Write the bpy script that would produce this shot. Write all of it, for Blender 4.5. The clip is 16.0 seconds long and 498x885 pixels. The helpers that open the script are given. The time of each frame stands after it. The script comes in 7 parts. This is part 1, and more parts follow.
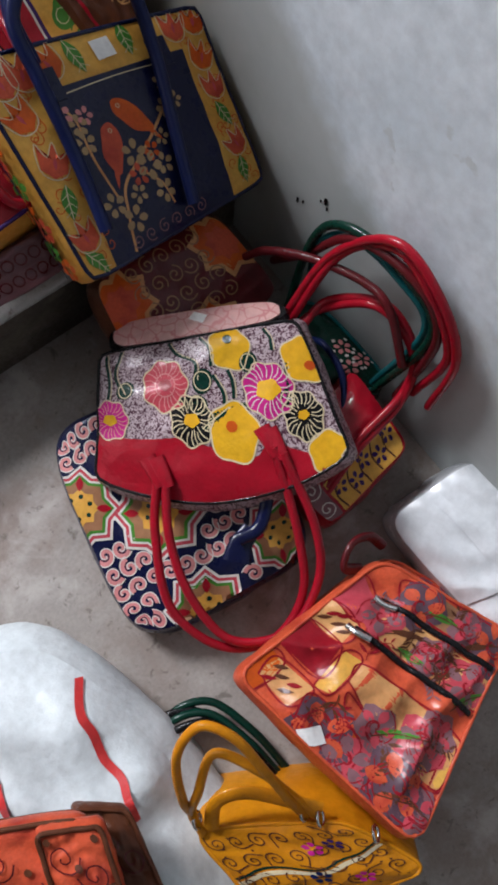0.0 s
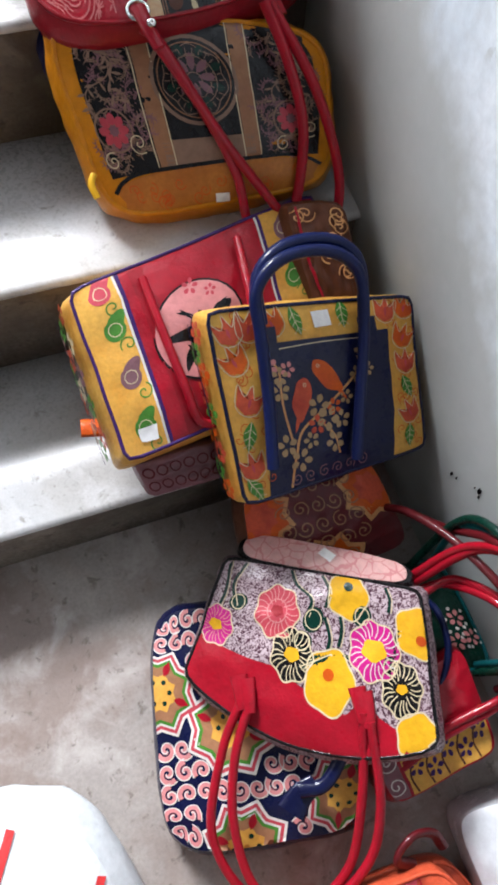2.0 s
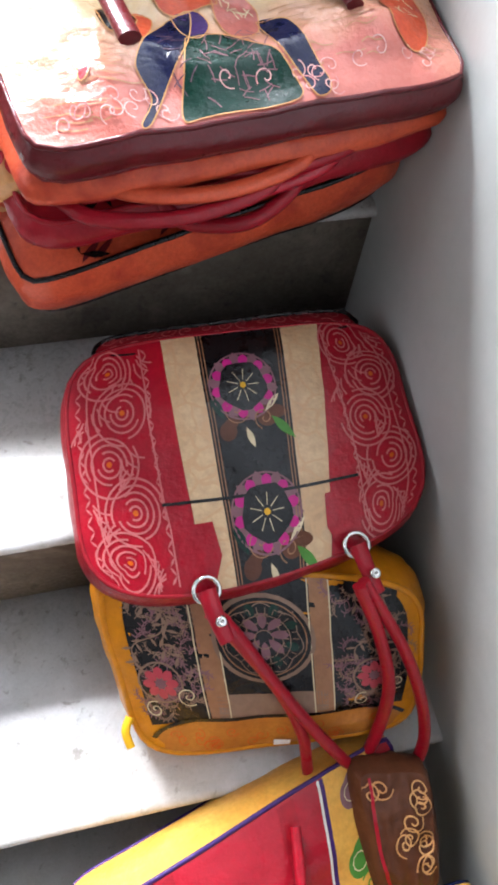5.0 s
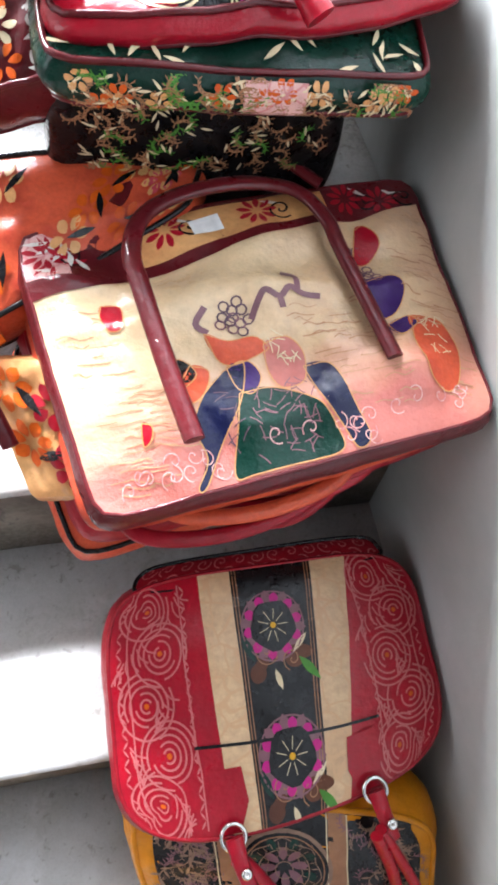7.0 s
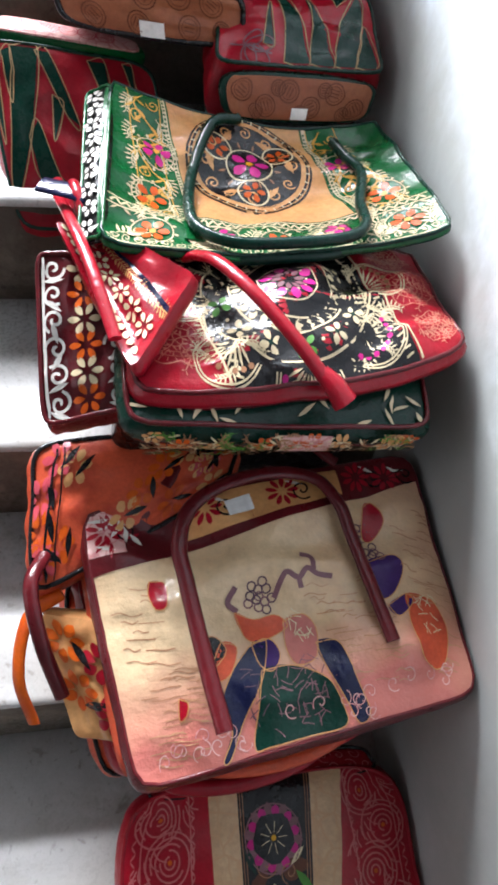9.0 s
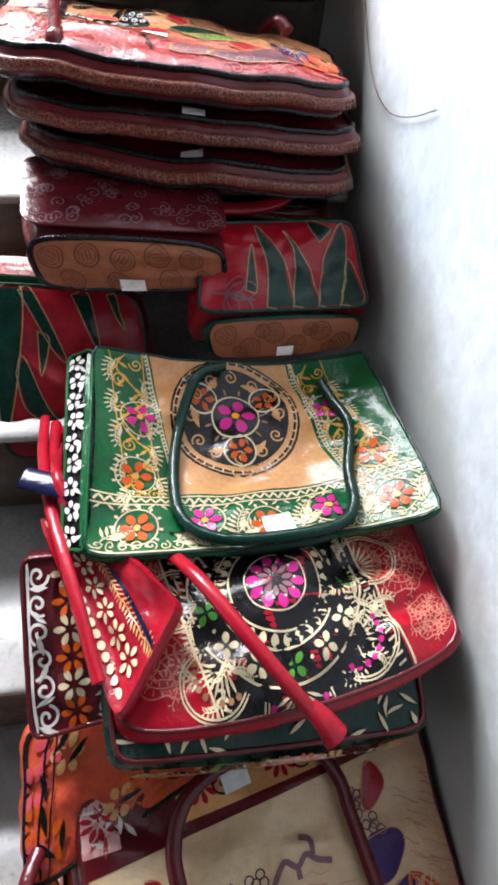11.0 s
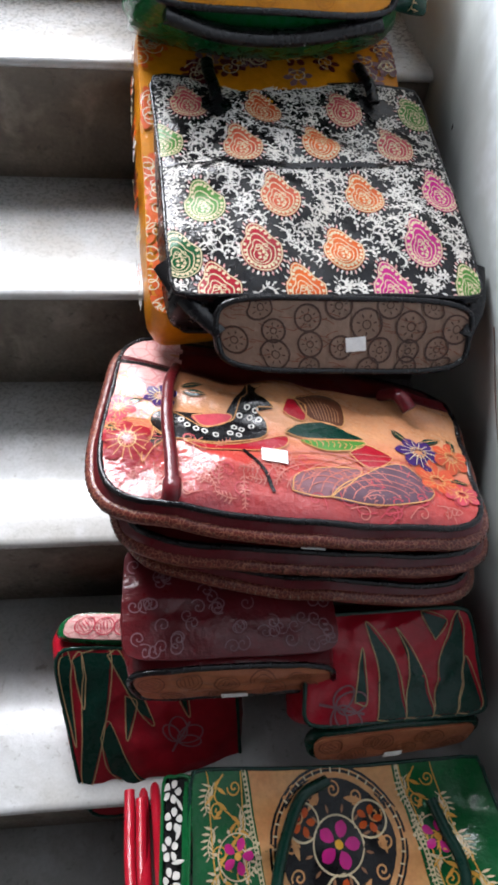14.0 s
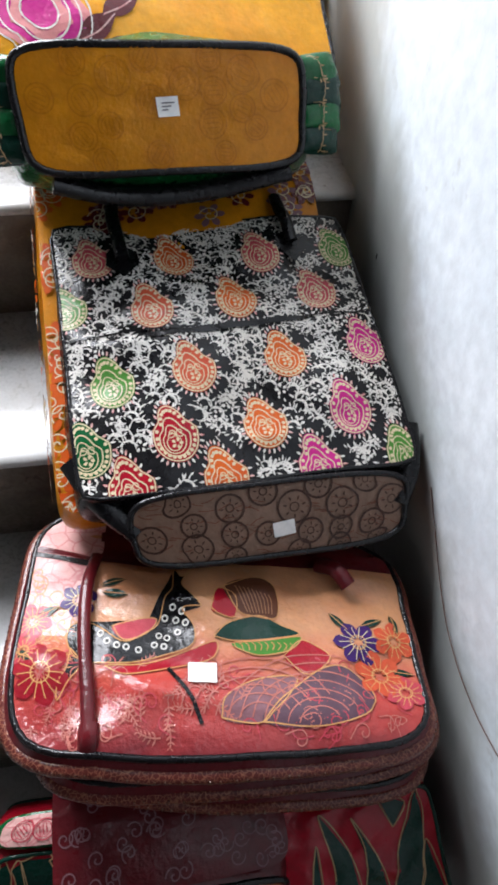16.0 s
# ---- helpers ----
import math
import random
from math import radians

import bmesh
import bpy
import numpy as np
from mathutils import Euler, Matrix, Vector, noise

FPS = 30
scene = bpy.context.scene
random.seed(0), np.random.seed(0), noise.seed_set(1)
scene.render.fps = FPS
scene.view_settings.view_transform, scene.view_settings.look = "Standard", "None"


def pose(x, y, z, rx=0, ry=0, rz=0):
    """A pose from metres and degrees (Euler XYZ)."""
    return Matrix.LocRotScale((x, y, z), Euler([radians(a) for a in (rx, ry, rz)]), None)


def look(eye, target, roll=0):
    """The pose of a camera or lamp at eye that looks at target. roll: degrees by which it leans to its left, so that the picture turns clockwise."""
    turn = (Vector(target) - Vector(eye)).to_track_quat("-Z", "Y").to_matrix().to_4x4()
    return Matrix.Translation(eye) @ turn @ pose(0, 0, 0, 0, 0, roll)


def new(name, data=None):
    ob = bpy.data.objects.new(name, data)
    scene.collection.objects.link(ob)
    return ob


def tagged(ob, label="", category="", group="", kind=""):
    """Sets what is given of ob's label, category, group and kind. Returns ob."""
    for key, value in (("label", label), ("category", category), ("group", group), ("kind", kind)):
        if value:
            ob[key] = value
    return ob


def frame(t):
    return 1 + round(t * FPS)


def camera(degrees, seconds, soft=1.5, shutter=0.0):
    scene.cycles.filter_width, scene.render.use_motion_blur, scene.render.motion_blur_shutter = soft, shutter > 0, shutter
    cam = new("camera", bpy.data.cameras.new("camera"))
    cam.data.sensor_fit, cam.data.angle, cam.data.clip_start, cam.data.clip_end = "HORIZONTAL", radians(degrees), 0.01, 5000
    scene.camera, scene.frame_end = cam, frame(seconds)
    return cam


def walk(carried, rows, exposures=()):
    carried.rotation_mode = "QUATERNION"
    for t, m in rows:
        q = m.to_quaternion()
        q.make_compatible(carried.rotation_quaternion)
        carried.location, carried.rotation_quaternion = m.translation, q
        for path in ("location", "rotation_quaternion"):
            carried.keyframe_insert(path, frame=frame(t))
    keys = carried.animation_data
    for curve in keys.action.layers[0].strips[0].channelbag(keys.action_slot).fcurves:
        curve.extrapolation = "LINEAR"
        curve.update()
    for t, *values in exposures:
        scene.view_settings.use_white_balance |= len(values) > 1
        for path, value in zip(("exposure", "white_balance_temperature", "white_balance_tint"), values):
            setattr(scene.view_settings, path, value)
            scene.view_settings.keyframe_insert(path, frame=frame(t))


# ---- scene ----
cam = camera(42.4, 16.0, soft=3.3)
PATH = [
    (0, (-0.053, -0.21, 1.015), (0.357, 0.113, -0.916), 14.4),
    (0.5, (-0.041, -0.173, 1.041), (0.336, 0.305, -0.864), 6.8),
    (1, (-0.04, -0.129, 1.066), (0.343, 0.505, -0.792), 6.5),
    (1.5, (-0.046, -0.088, 1.081), (0.334, 0.612, -0.754), 8.8),
    (2, (-0.048, -0.062, 1.095), (0.298, 0.684, -0.728), 6.9),
    (2.5, (-0.068, -0.017, 1.123), (0.315, 0.775, -0.673), 9.4),
    (3, (-0.073, 0.07, 1.138), (0.405, 0.807, -0.658), 12.7),
    (3.5, (-0.096, 0.171, 1.17), (0.463, 0.943, -0.588), 15.7),
    (4, (-0.044, 0.281, 1.172), (0.432, 1.174, -0.553), 10.3),
    (4.2, (-0.003, 0.353, 1.193), (0.405, 1.269, -0.538), 8.1),
    (6.3, (0.079, 0.661, 1.255), (0.385, 1.674, -0.442), 7.0),
    (6.5, (0.084, 0.696, 1.294), (0.371, 1.692, -0.416), 4.4),
    (7, (0.053, 0.739, 1.397), (0.373, 1.728, -0.311), 9.1),
    (7.5, (0.026, 0.734, 1.485), (0.378, 1.756, -0.199), 10.7),
    (8, (0.019, 0.734, 1.54), (0.435, 1.809, -0.094), 13.0),
    (8.5, (0.016, 0.771, 1.571), (0.397, 1.909, -0.029), 12.2),
    (9, (0.019, 0.856, 1.603), (0.367, 2.018, 0.013), 11.5),
    (9.5, (0.035, 0.985, 1.64), (0.351, 2.118, 0.023), 11.1),
    (10, (0.049, 1.032, 1.731), (0.326, 2.241, 0.163), 9.1),
    (10.2, (0.056, 1.031, 1.743), (0.347, 2.241, 0.178), 9.3),
    (12.3, (0.062, 1.264, 1.892), (0.38, 2.401, 0.278), 6.9),
    (12.5, (0.052, 1.272, 1.92), (0.378, 2.419, 0.314), 7.4),
    (13, (0.016, 1.317, 1.949), (0.332, 2.479, 0.352), 8.1),
    (13.5, (0.004, 1.4, 1.959), (0.269, 2.592, 0.376), 7.6),
    (14, (0.004, 1.508, 2.006), (0.205, 2.727, 0.433), 6.4),
    (14.5, (0.021, 1.569, 2.069), (0.196, 2.774, 0.482), 5.6),
    (15, (0.037, 1.574, 2.098), (0.244, 2.772, 0.51), 5.9),
    (15.5, (0.068, 1.616, 2.1), (0.258, 2.834, 0.525), 3.5),
    (16, (0.082, 1.697, 2.101), (0.341, 2.898, 0.523), 4.3),
]
LIGHTNESS = [(0.0, -0.45), (0.5, -0.2), (1.5, 0.2), (2.5, 0.45), (4.0, 0.85), (6.5, 1.3), (7.5, 0.97), (8.0, 0.5), (8.5, 0.15), (9.0, 0.0), (10.0, -0.2), (12.5, -1.0), (13.0, -1.15), (14.5, -1.15), (15.5, -1.2), (16.0, -1.5)]
walk(cam, [(t, look(eye, target, roll)) for t, eye, target, roll in PATH], LIGHTNESS)

# ---- light ----
world = bpy.data.worlds.new("sky")
scene.world = world
world.use_nodes = True
wn = world.node_tree.nodes
sky = wn.new("ShaderNodeTexSky")
sky.sky_type = "NISHITA"
sky.sun_disc = False
sky.sun_elevation, sky.sun_rotation = radians(55), radians(20)
world.node_tree.links.new(sky.outputs[0], wn["Background"].inputs[0])
wn["Background"].inputs[1].default_value = 0.12


def window_light(name, eye, target, sx, sy, watts, colour):
    lamp = bpy.data.lights.new(name, "AREA")
    lamp.shape, lamp.size, lamp.size_y, lamp.energy, lamp.color = "RECTANGLE", sx, sy, watts, colour
    ob = new(name, lamp)
    ob.matrix_world = look(eye, target)
    return ob


window_light("stair_window_light", (-0.72, 3.86, 3.28), (0.0, 1.3, 1.1), 1.25, 1.4, 520, (0.91, 0.93, 1.0))
window_light("lower_window_light", (-1.88, 0.95, 1.90), (0.375, 0.95, 0.9), 0.95, 0.95, 5, (1.0, 0.93, 0.95))

# ---- materials ----


def material(name, colour, rough=0.5, second=None, mix_scale=9.0, mix_amount=0.5, bump=0.35, bump_scale=190.0, coat=0.0, metal=0.0, crackle=0.0, crack_colour=(0.8, 0.7, 0.6)):
    """A worn surface: two colours mixed in clouds, fine grain in the relief, and thin broken lines where crackle is given."""
    m = bpy.data.materials.new(name)
    m.use_nodes = True
    t = m.node_tree
    nodes, links = t.nodes, t.links
    b = nodes["Principled BSDF"]
    co = nodes.new("ShaderNodeTexCoord").outputs["Object"]

    def noise_node(scale, detail, rough_=0.6):
        q = nodes.new("ShaderNodeTexNoise")
        q.inputs["Scale"].default_value, q.inputs["Detail"].default_value, q.inputs["Roughness"].default_value = scale, detail, rough_
        links.new(co, q.inputs["Vector"])
        return q.outputs["Fac"]

    def ramp(src, lo, hi):
        q = nodes.new("ShaderNodeMapRange")
        q.inputs["From Min"].default_value, q.inputs["From Max"].default_value = lo, hi
        links.new(src, q.inputs["Value"])
        return q.outputs["Result"]

    def blend(fac, a, b_, mode="MIX"):
        q = nodes.new("ShaderNodeMix")
        q.data_type, q.blend_type = "RGBA", mode
        for socket, value in ((q.inputs["Factor"], fac), (q.inputs[6], a), (q.inputs[7], b_)):
            if isinstance(value, (int, float)):
                socket.default_value = value
            elif isinstance(value, (tuple, list)):
                socket.default_value = (*value, 1.0)
            else:
                links.new(value, socket)
        return q.outputs[2]

    second = second or tuple(c * 0.62 for c in colour)
    clouds = ramp(noise_node(mix_scale, 5), 0.62 - mix_amount * 0.4, 0.62 + mix_amount * 0.4)
    base = blend(clouds, colour, second)
    fine = ramp(noise_node(mix_scale * 9, 4), 0.35, 0.75)
    dark = tuple(c * 0.55 for c in colour)
    base = blend(fine, base, blend(0.5, base, dark))
    if crackle:
        v = nodes.new("ShaderNodeTexVoronoi")
        v.feature, v.inputs["Scale"].default_value = "DISTANCE_TO_EDGE", crackle
        warp = nodes.new("ShaderNodeTexNoise")
        warp.inputs["Scale"].default_value = crackle * 0.6
        links.new(co, warp.inputs["Vector"])
        add = nodes.new("ShaderNodeVectorMath")
        add.operation = "MULTIPLY_ADD"
        links.new(warp.outputs["Color"], add.inputs[0])
        add.inputs[1].default_value = (1.1 / crackle,) * 3
        links.new(co, add.inputs[2])
        links.new(add.outputs[0], v.inputs["Vector"])
        line = ramp(v.outputs["Distance"], 0.07, 0.03)
        base = blend(line, base, crack_colour)
    links.new(base, b.inputs["Base Color"])
    b.inputs["Roughness"].default_value = rough
    rr = nodes.new("ShaderNodeMapRange")
    rr.inputs["To Min"].default_value, rr.inputs["To Max"].default_value = rough * 0.75, min(1.0, rough * 1.3)
    links.new(fine, rr.inputs["Value"])
    links.new(rr.outputs[0], b.inputs["Roughness"])
    b.inputs["Metallic"].default_value = metal
    b.inputs["Coat Weight"].default_value = coat
    b.inputs["Coat Roughness"].default_value = 0.085
    if bump:
        k = nodes.new("ShaderNodeBump")
        k.inputs["Strength"].default_value, k.inputs["Distance"].default_value = bump, 0.002
        links.new(noise_node(bump_scale, 3), k.inputs["Height"])
        k2 = nodes.new("ShaderNodeBump")
        k2.inputs["Strength"].default_value, k2.inputs["Distance"].default_value = bump * 0.8, 0.006
        links.new(noise_node(bump_scale * 0.12, 3), k2.inputs["Height"])
        links.new(k.outputs[0], k2.inputs["Normal"])
        links.new(k2.outputs[0], b.inputs["Normal"])
        links.new(k2.outputs[0], b.inputs["Coat Normal"])
    return m


def mottled(name, colours, scales=(3.0, 11.0, 55.0), rough=0.55, bump=0.45):
    """Cement with broad stains, smaller light and dark patches and specks of dirt."""
    base, stain, pale, dirt = colours
    m = material(name, base, rough, tuple(c * 0.75 for c in base), 18.0, 0.6, bump, 50.0)
    t = m.node_tree
    b = t.nodes["Principled BSDF"]
    co = t.nodes.new("ShaderNodeTexCoord").outputs["Object"]
    out = b.inputs["Base Color"].links[0].from_socket
    for scale, lo, hi, colour, amount in ((scales[0], 0.46, 0.60, stain, 0.75), (scales[1], 0.53, 0.68, pale, 0.6), (scales[1] * 0.7, 0.56, 0.66, stain, 0.7), (scales[2], 0.60, 0.68, dirt, 0.6), (scales[2] * 0.35, 0.64, 0.69, dirt, 0.7)):
        q = t.nodes.new("ShaderNodeTexNoise")
        q.inputs["Scale"].default_value, q.inputs["Detail"].default_value, q.inputs["Roughness"].default_value, q.inputs["Distortion"].default_value = scale, 8.0, 0.62, 0.4
        t.links.new(co, q.inputs["Vector"])
        r = t.nodes.new("ShaderNodeMapRange")
        r.inputs["From Min"].default_value, r.inputs["From Max"].default_value, r.inputs["To Max"].default_value = lo, hi, amount
        t.links.new(q.outputs["Fac"], r.inputs["Value"])
        mix = t.nodes.new("ShaderNodeMix")
        mix.data_type = "RGBA"
        t.links.new(r.outputs[0], mix.inputs["Factor"])
        t.links.new(out, mix.inputs[6])
        mix.inputs[7].default_value = (*colour, 1)
        out = mix.outputs[2]
    t.links.new(out, b.inputs["Base Color"])
    return m


def dyed(m, colour, toward, start, end, ragged=0.03):
    """Lets a dye run into a leather's colour, along a direction of the plan, with a cloudy edge."""
    t = m.node_tree
    b = t.nodes["Principled BSDF"]
    old = b.inputs["Base Color"].links[0].from_socket
    co = t.nodes.new("ShaderNodeTexCoord").outputs["Object"]
    dot = t.nodes.new("ShaderNodeVectorMath")
    dot.operation = "DOT_PRODUCT"
    t.links.new(co, dot.inputs[0])
    dot.inputs[1].default_value = toward
    q = t.nodes.new("ShaderNodeTexNoise")
    q.inputs["Scale"].default_value, q.inputs["Detail"].default_value = 22.0, 6.0
    t.links.new(co, q.inputs["Vector"])
    add = t.nodes.new("ShaderNodeMath")
    add.operation = "MULTIPLY_ADD"
    t.links.new(q.outputs["Fac"], add.inputs[0])
    add.inputs[1].default_value = ragged
    t.links.new(dot.outputs["Value"], add.inputs[2])
    r = t.nodes.new("ShaderNodeMapRange")
    r.inputs["From Min"].default_value, r.inputs["From Max"].default_value = start + ragged / 2, end + ragged / 2
    t.links.new(add.outputs[0], r.inputs["Value"])
    mix = t.nodes.new("ShaderNodeMix")
    mix.data_type = "RGBA"
    t.links.new(r.outputs[0], mix.inputs["Factor"])
    t.links.new(old, mix.inputs[6])
    mix.inputs[7].default_value = (*colour, 1)
    t.links.new(mix.outputs[2], b.inputs["Base Color"])
    return m


def leather(name, colour, second=None, rough=0.42, coat=0.35, **more):
    deep = [tuple(0.84 * c ** 1.12 for c in q) if q else None for q in (colour, second)]
    more.setdefault("bump", 0.34)
    m = material(name, deep[0], rough, deep[1], coat=coat * 0.75, **more)
    m.node_tree.nodes["Principled BSDF"].inputs["Specular IOR Level"].default_value = 0.10
    return m


# ---- mesh helpers ----
class Mesh:
    """Vertices and faces gathered for one mesh."""

    def __init__(self):
        self.v, self.f = [], []

    def grid(self, rows, closed=False):
        at = len(self.v)
        n, m = len(rows), len(rows[0])
        for row in rows:
            self.v += [tuple(p) for p in row]
        for i in range(n - 1):
            for j in range(m if closed else m - 1):
                k = (j + 1) % m
                self.f.append((at + i * m + j, at + i * m + k, at + (i + 1) * m + k, at + (i + 1) * m + j))
        return at

    def fan(self, loop, centre):
        at = len(self.v)
        self.v += [tuple(p) for p in loop] + [tuple(centre)]
        n = len(loop)
        self.f += [(at + i, at + (i + 1) % n, at + n) for i in range(n)]

    def tube(self, points, radius, sides=9, closed=False, steps=6, flat=1.0, up=None):
        pts = smooth_line(points, steps, closed)
        n = len(pts)
        rows, side = [], None
        for i, p in enumerate(pts):
            a = pts[(i - 1) % n] if closed or i else pts[i]
            b = pts[(i + 1) % n] if closed or i < n - 1 else pts[i]
            d = (b - a).normalized()
            if side is None:
                side = d.cross(Vector(up) if up else (Vector((0, 0, 1)) if abs(d.z) < 0.9 else Vector((1, 0, 0)))).normalized()
            side = (side - d * side.dot(d)).normalized()
            w = d.cross(side)
            r = radius[0] + (radius[1] - radius[0]) * i / (n - 1) if isinstance(radius, tuple) else radius
            rows.append([p + side * (r * math.cos(6.2832 * k / sides)) + w * (r * flat * math.sin(6.2832 * k / sides)) for k in range(sides)])
        if closed:
            rows.append(rows[0])
        self.grid(rows, True)
        if not closed:
            self.fan(rows[0][::-1], pts[0])
            self.fan(rows[-1], pts[-1])

    def box(self, lo, hi):
        at = len(self.v)
        self.v += [(x, y, z) for x in (lo[0], hi[0]) for y in (lo[1], hi[1]) for z in (lo[2], hi[2])]
        self.f += [tuple(at + i for i in q) for q in ((0, 1, 3, 2), (4, 6, 7, 5), (0, 4, 5, 1), (2, 3, 7, 6), (0, 2, 6, 4), (1, 5, 7, 3))]

    def data(self, name, mat, smooth=True):
        me = bpy.data.meshes.new(name)
        me.from_pydata(self.v, [], self.f)
        me.materials.append(mat)
        if smooth:
            me.shade_smooth()
        me.update()
        return me


def smooth_line(points, steps, closed=False):
    """A Catmull-Rom line through the points."""
    p = [Vector(q) for q in points]
    if len(p) < 3 or steps < 2:
        return p
    n, out = len(p), []
    for i in range(n if closed else n - 1):
        b, c = p[i], p[(i + 1) % n]
        a = p[i - 1] if closed or i else b * 2 - c
        d = p[(i + 2) % n] if closed or i < n - 2 else c * 2 - b
        for k in range(steps):
            t = k / steps
            out.append(0.5 * (2 * b + (c - a) * t + (2 * a - 5 * b + 4 * c - d) * t * t + (3 * b - a - 3 * c + d) * t ** 3))
    if not closed:
        out.append(p[-1])
    return out


def part(name, mesh, mat, parent, label="", smooth=True):
    ob = new(name, mesh.data(name, mat, smooth))
    if parent:
        ob.parent = parent
        ob.matrix_parent_inverse = parent.matrix_basis.inverted()
    if label:
        tagged(ob, label)
    return ob


def thing(name, label, category, at, group=""):
    ob = new(name)
    ob.empty_display_size = 0.05
    ob.location = at
    return tagged(ob, label, category, group)


def structure(name, mesh, mat, label, category, smooth=False):
    return tagged(part(name, mesh, mat, None, "", smooth), label, category, kind="structure")


# ---- bags ----
class Panel:
    """A soft sheet between four corners, seen from its outer side: u runs from left to right, v from top to bottom."""

    def __init__(self, tl, tr, br, bl, bulge=0.02, round_=0.3, crease=0.003, seed=0.0, out=(0, 0, 1), power=0.7, sag=0.0, dip=0.0):
        self.c = [Vector(q) for q in (tl, tr, br, bl)]
        self.bulge, self.corner, self.crease, self.seed, self.power, self.sag, self.dip = bulge, 1.3 + 1.55 / round_, crease, seed, power, sag, dip
        n = (self.c[1] + self.c[2] - self.c[0] - self.c[3]).cross(self.c[0] + self.c[1] - self.c[2] - self.c[3]).normalized()
        self.n = n if n.dot(Vector(out)) > 0 else -n
        self.w = ((self.c[1] - self.c[0]).length + (self.c[2] - self.c[3]).length) / 2
        self.h = ((self.c[3] - self.c[0]).length + (self.c[2] - self.c[1]).length) / 2
        self.mid = sum(self.c, Vector()) / 4

    def flat(self, u, v):
        x, y = 2 * u - 1, 2 * v - 1
        r = max(abs(x), abs(y), 1e-6)
        k = (abs(x / r) ** self.corner + abs(y / r) ** self.corner) ** (-1 / self.corner) if r > 1e-4 else 1.0
        k = 1 + (k - 1) * r ** 3
        ease = r ** 3
        x = x * k + ease * 0.016 * noise.noise(Vector((x * 1.7 + self.seed, y * 1.7, 7.0)))
        y = y * k + ease * 0.016 * noise.noise(Vector((x * 1.7, y * 1.7 + self.seed, 17.0)))
        u, v = (x + 1) / 2, (y + 1) / 2
        a, b, c, d = self.c
        low = (c + d - a - b) * (0.5 * self.sag * v * v * 4 * u * (1 - u))
        return a * (1 - u) * (1 - v) + b * u * (1 - v) + c * u * v + d * (1 - u) * v + low

    def puff(self, u, v):
        x, y = min(1.0, abs(2 * u - 1)), min(1.0, abs(2 * v - 1))
        return max(0.0, (1 - x ** 2.4) * (1 - y ** 2.4)) ** self.power

    def at(self, u, v, lift=0.0):
        p = self.flat(u, v)
        q = self.puff(u, v)
        wave = noise.noise(Vector((u * 3.1 + self.seed, v * 2.7, self.seed * 1.7))) + 0.5 * noise.noise(Vector((u * 8 + self.seed, v * 6, 3.0))) - 1.1 * abs(noise.noise(Vector((u * 2.6 + v * 1.4 + self.seed, v * 4.2 - u * 1.1, self.seed))))
        return p + self.n * (self.bulge * q - self.dip * max(0.0, 4 * u * (1 - u)) + self.crease * wave * min(1.0, 0.35 + q) + lift)


def body(panel, thick, mat, parent, name="body", side=0.012, count=30, back=0.3, belly=None):
    """The bag's closed body under its front panel: front, rounded sides and back."""
    m = Mesh()
    k = [i / count for i in range(count + 1)]
    m.grid([[panel.at(u, v, -0.0015) for u in k] for v in k])
    rim = [(u, 0.0) for u in k[:-1]] + [(1.0, v) for v in k[:-1]] + [(u, 1.0) for u in k[:0:-1]] + [(0.0, v) for v in k[:0:-1]]
    rows = []
    for j in range(6):
        s = j / 5
        row = []
        for u, v in rim:
            p = panel.at(u, v, -0.0015)
            away = p - panel.mid
            away = (away - panel.n * away.dot(panel.n)).normalized()
            fold = 0.25 * side * noise.noise(Vector((u * 9, v * 9, s * 3 + panel.seed)))
            row.append(p - panel.n * (thick * s) + away * (side * math.sin(math.pi * s) + fold * math.sin(math.pi * s)))
        rows.append(row)
    m.grid(rows, True)
    m.grid([[panel.at(u, v, -0.0015 - thick) - panel.n * (max(0.0, panel.bulge) * (1 + back) * panel.puff(u, v)) for u in k] for v in k[::-1]])
    return part(name, m, mat, parent)


def sheet(panel, mat, parent, name="front_panel", u0=0.0, u1=1.0, v0=0.0, v1=1.0, lift=0.0006, count=56, label="", edge=0.0025):
    """A piece of leather on the panel, with a turned-down edge."""
    m = Mesh()
    us = [u0 + (u1 - u0) * i / count for i in range(count + 1)]
    vs = [v0 + (v1 - v0) * i / count for i in range(count + 1)]
    m.grid([[panel.at(u, v, lift) for u in us] for v in vs])
    rim = [(u, v0) for u in us[:-1]] + [(u1, v) for v in vs[:-1]] + [(u, v1) for u in us[:0:-1]] + [(u0, v) for v in vs[:0:-1]]
    m.grid([[panel.at(u, v, lift) for u, v in rim], [panel.at(u, v, lift - edge) for u, v in rim]], True)
    return part(name, m, mat, parent, label)


def piping(panel, mat, parent, radius=0.003, lift=0.0, name="piping", count=18):
    k = [i / count for i in range(count + 1)]
    rim = [(u, 0.0) for u in k[:-1]] + [(1.0, v) for v in k[:-1]] + [(u, 1.0) for u in k[:0:-1]] + [(0.0, v) for v in k[:0:-1]]
    m = Mesh()
    m.tube([panel.at(u, v, lift) for u, v in rim], radius, 7, True, 1)
    return part(name, m, mat, parent)


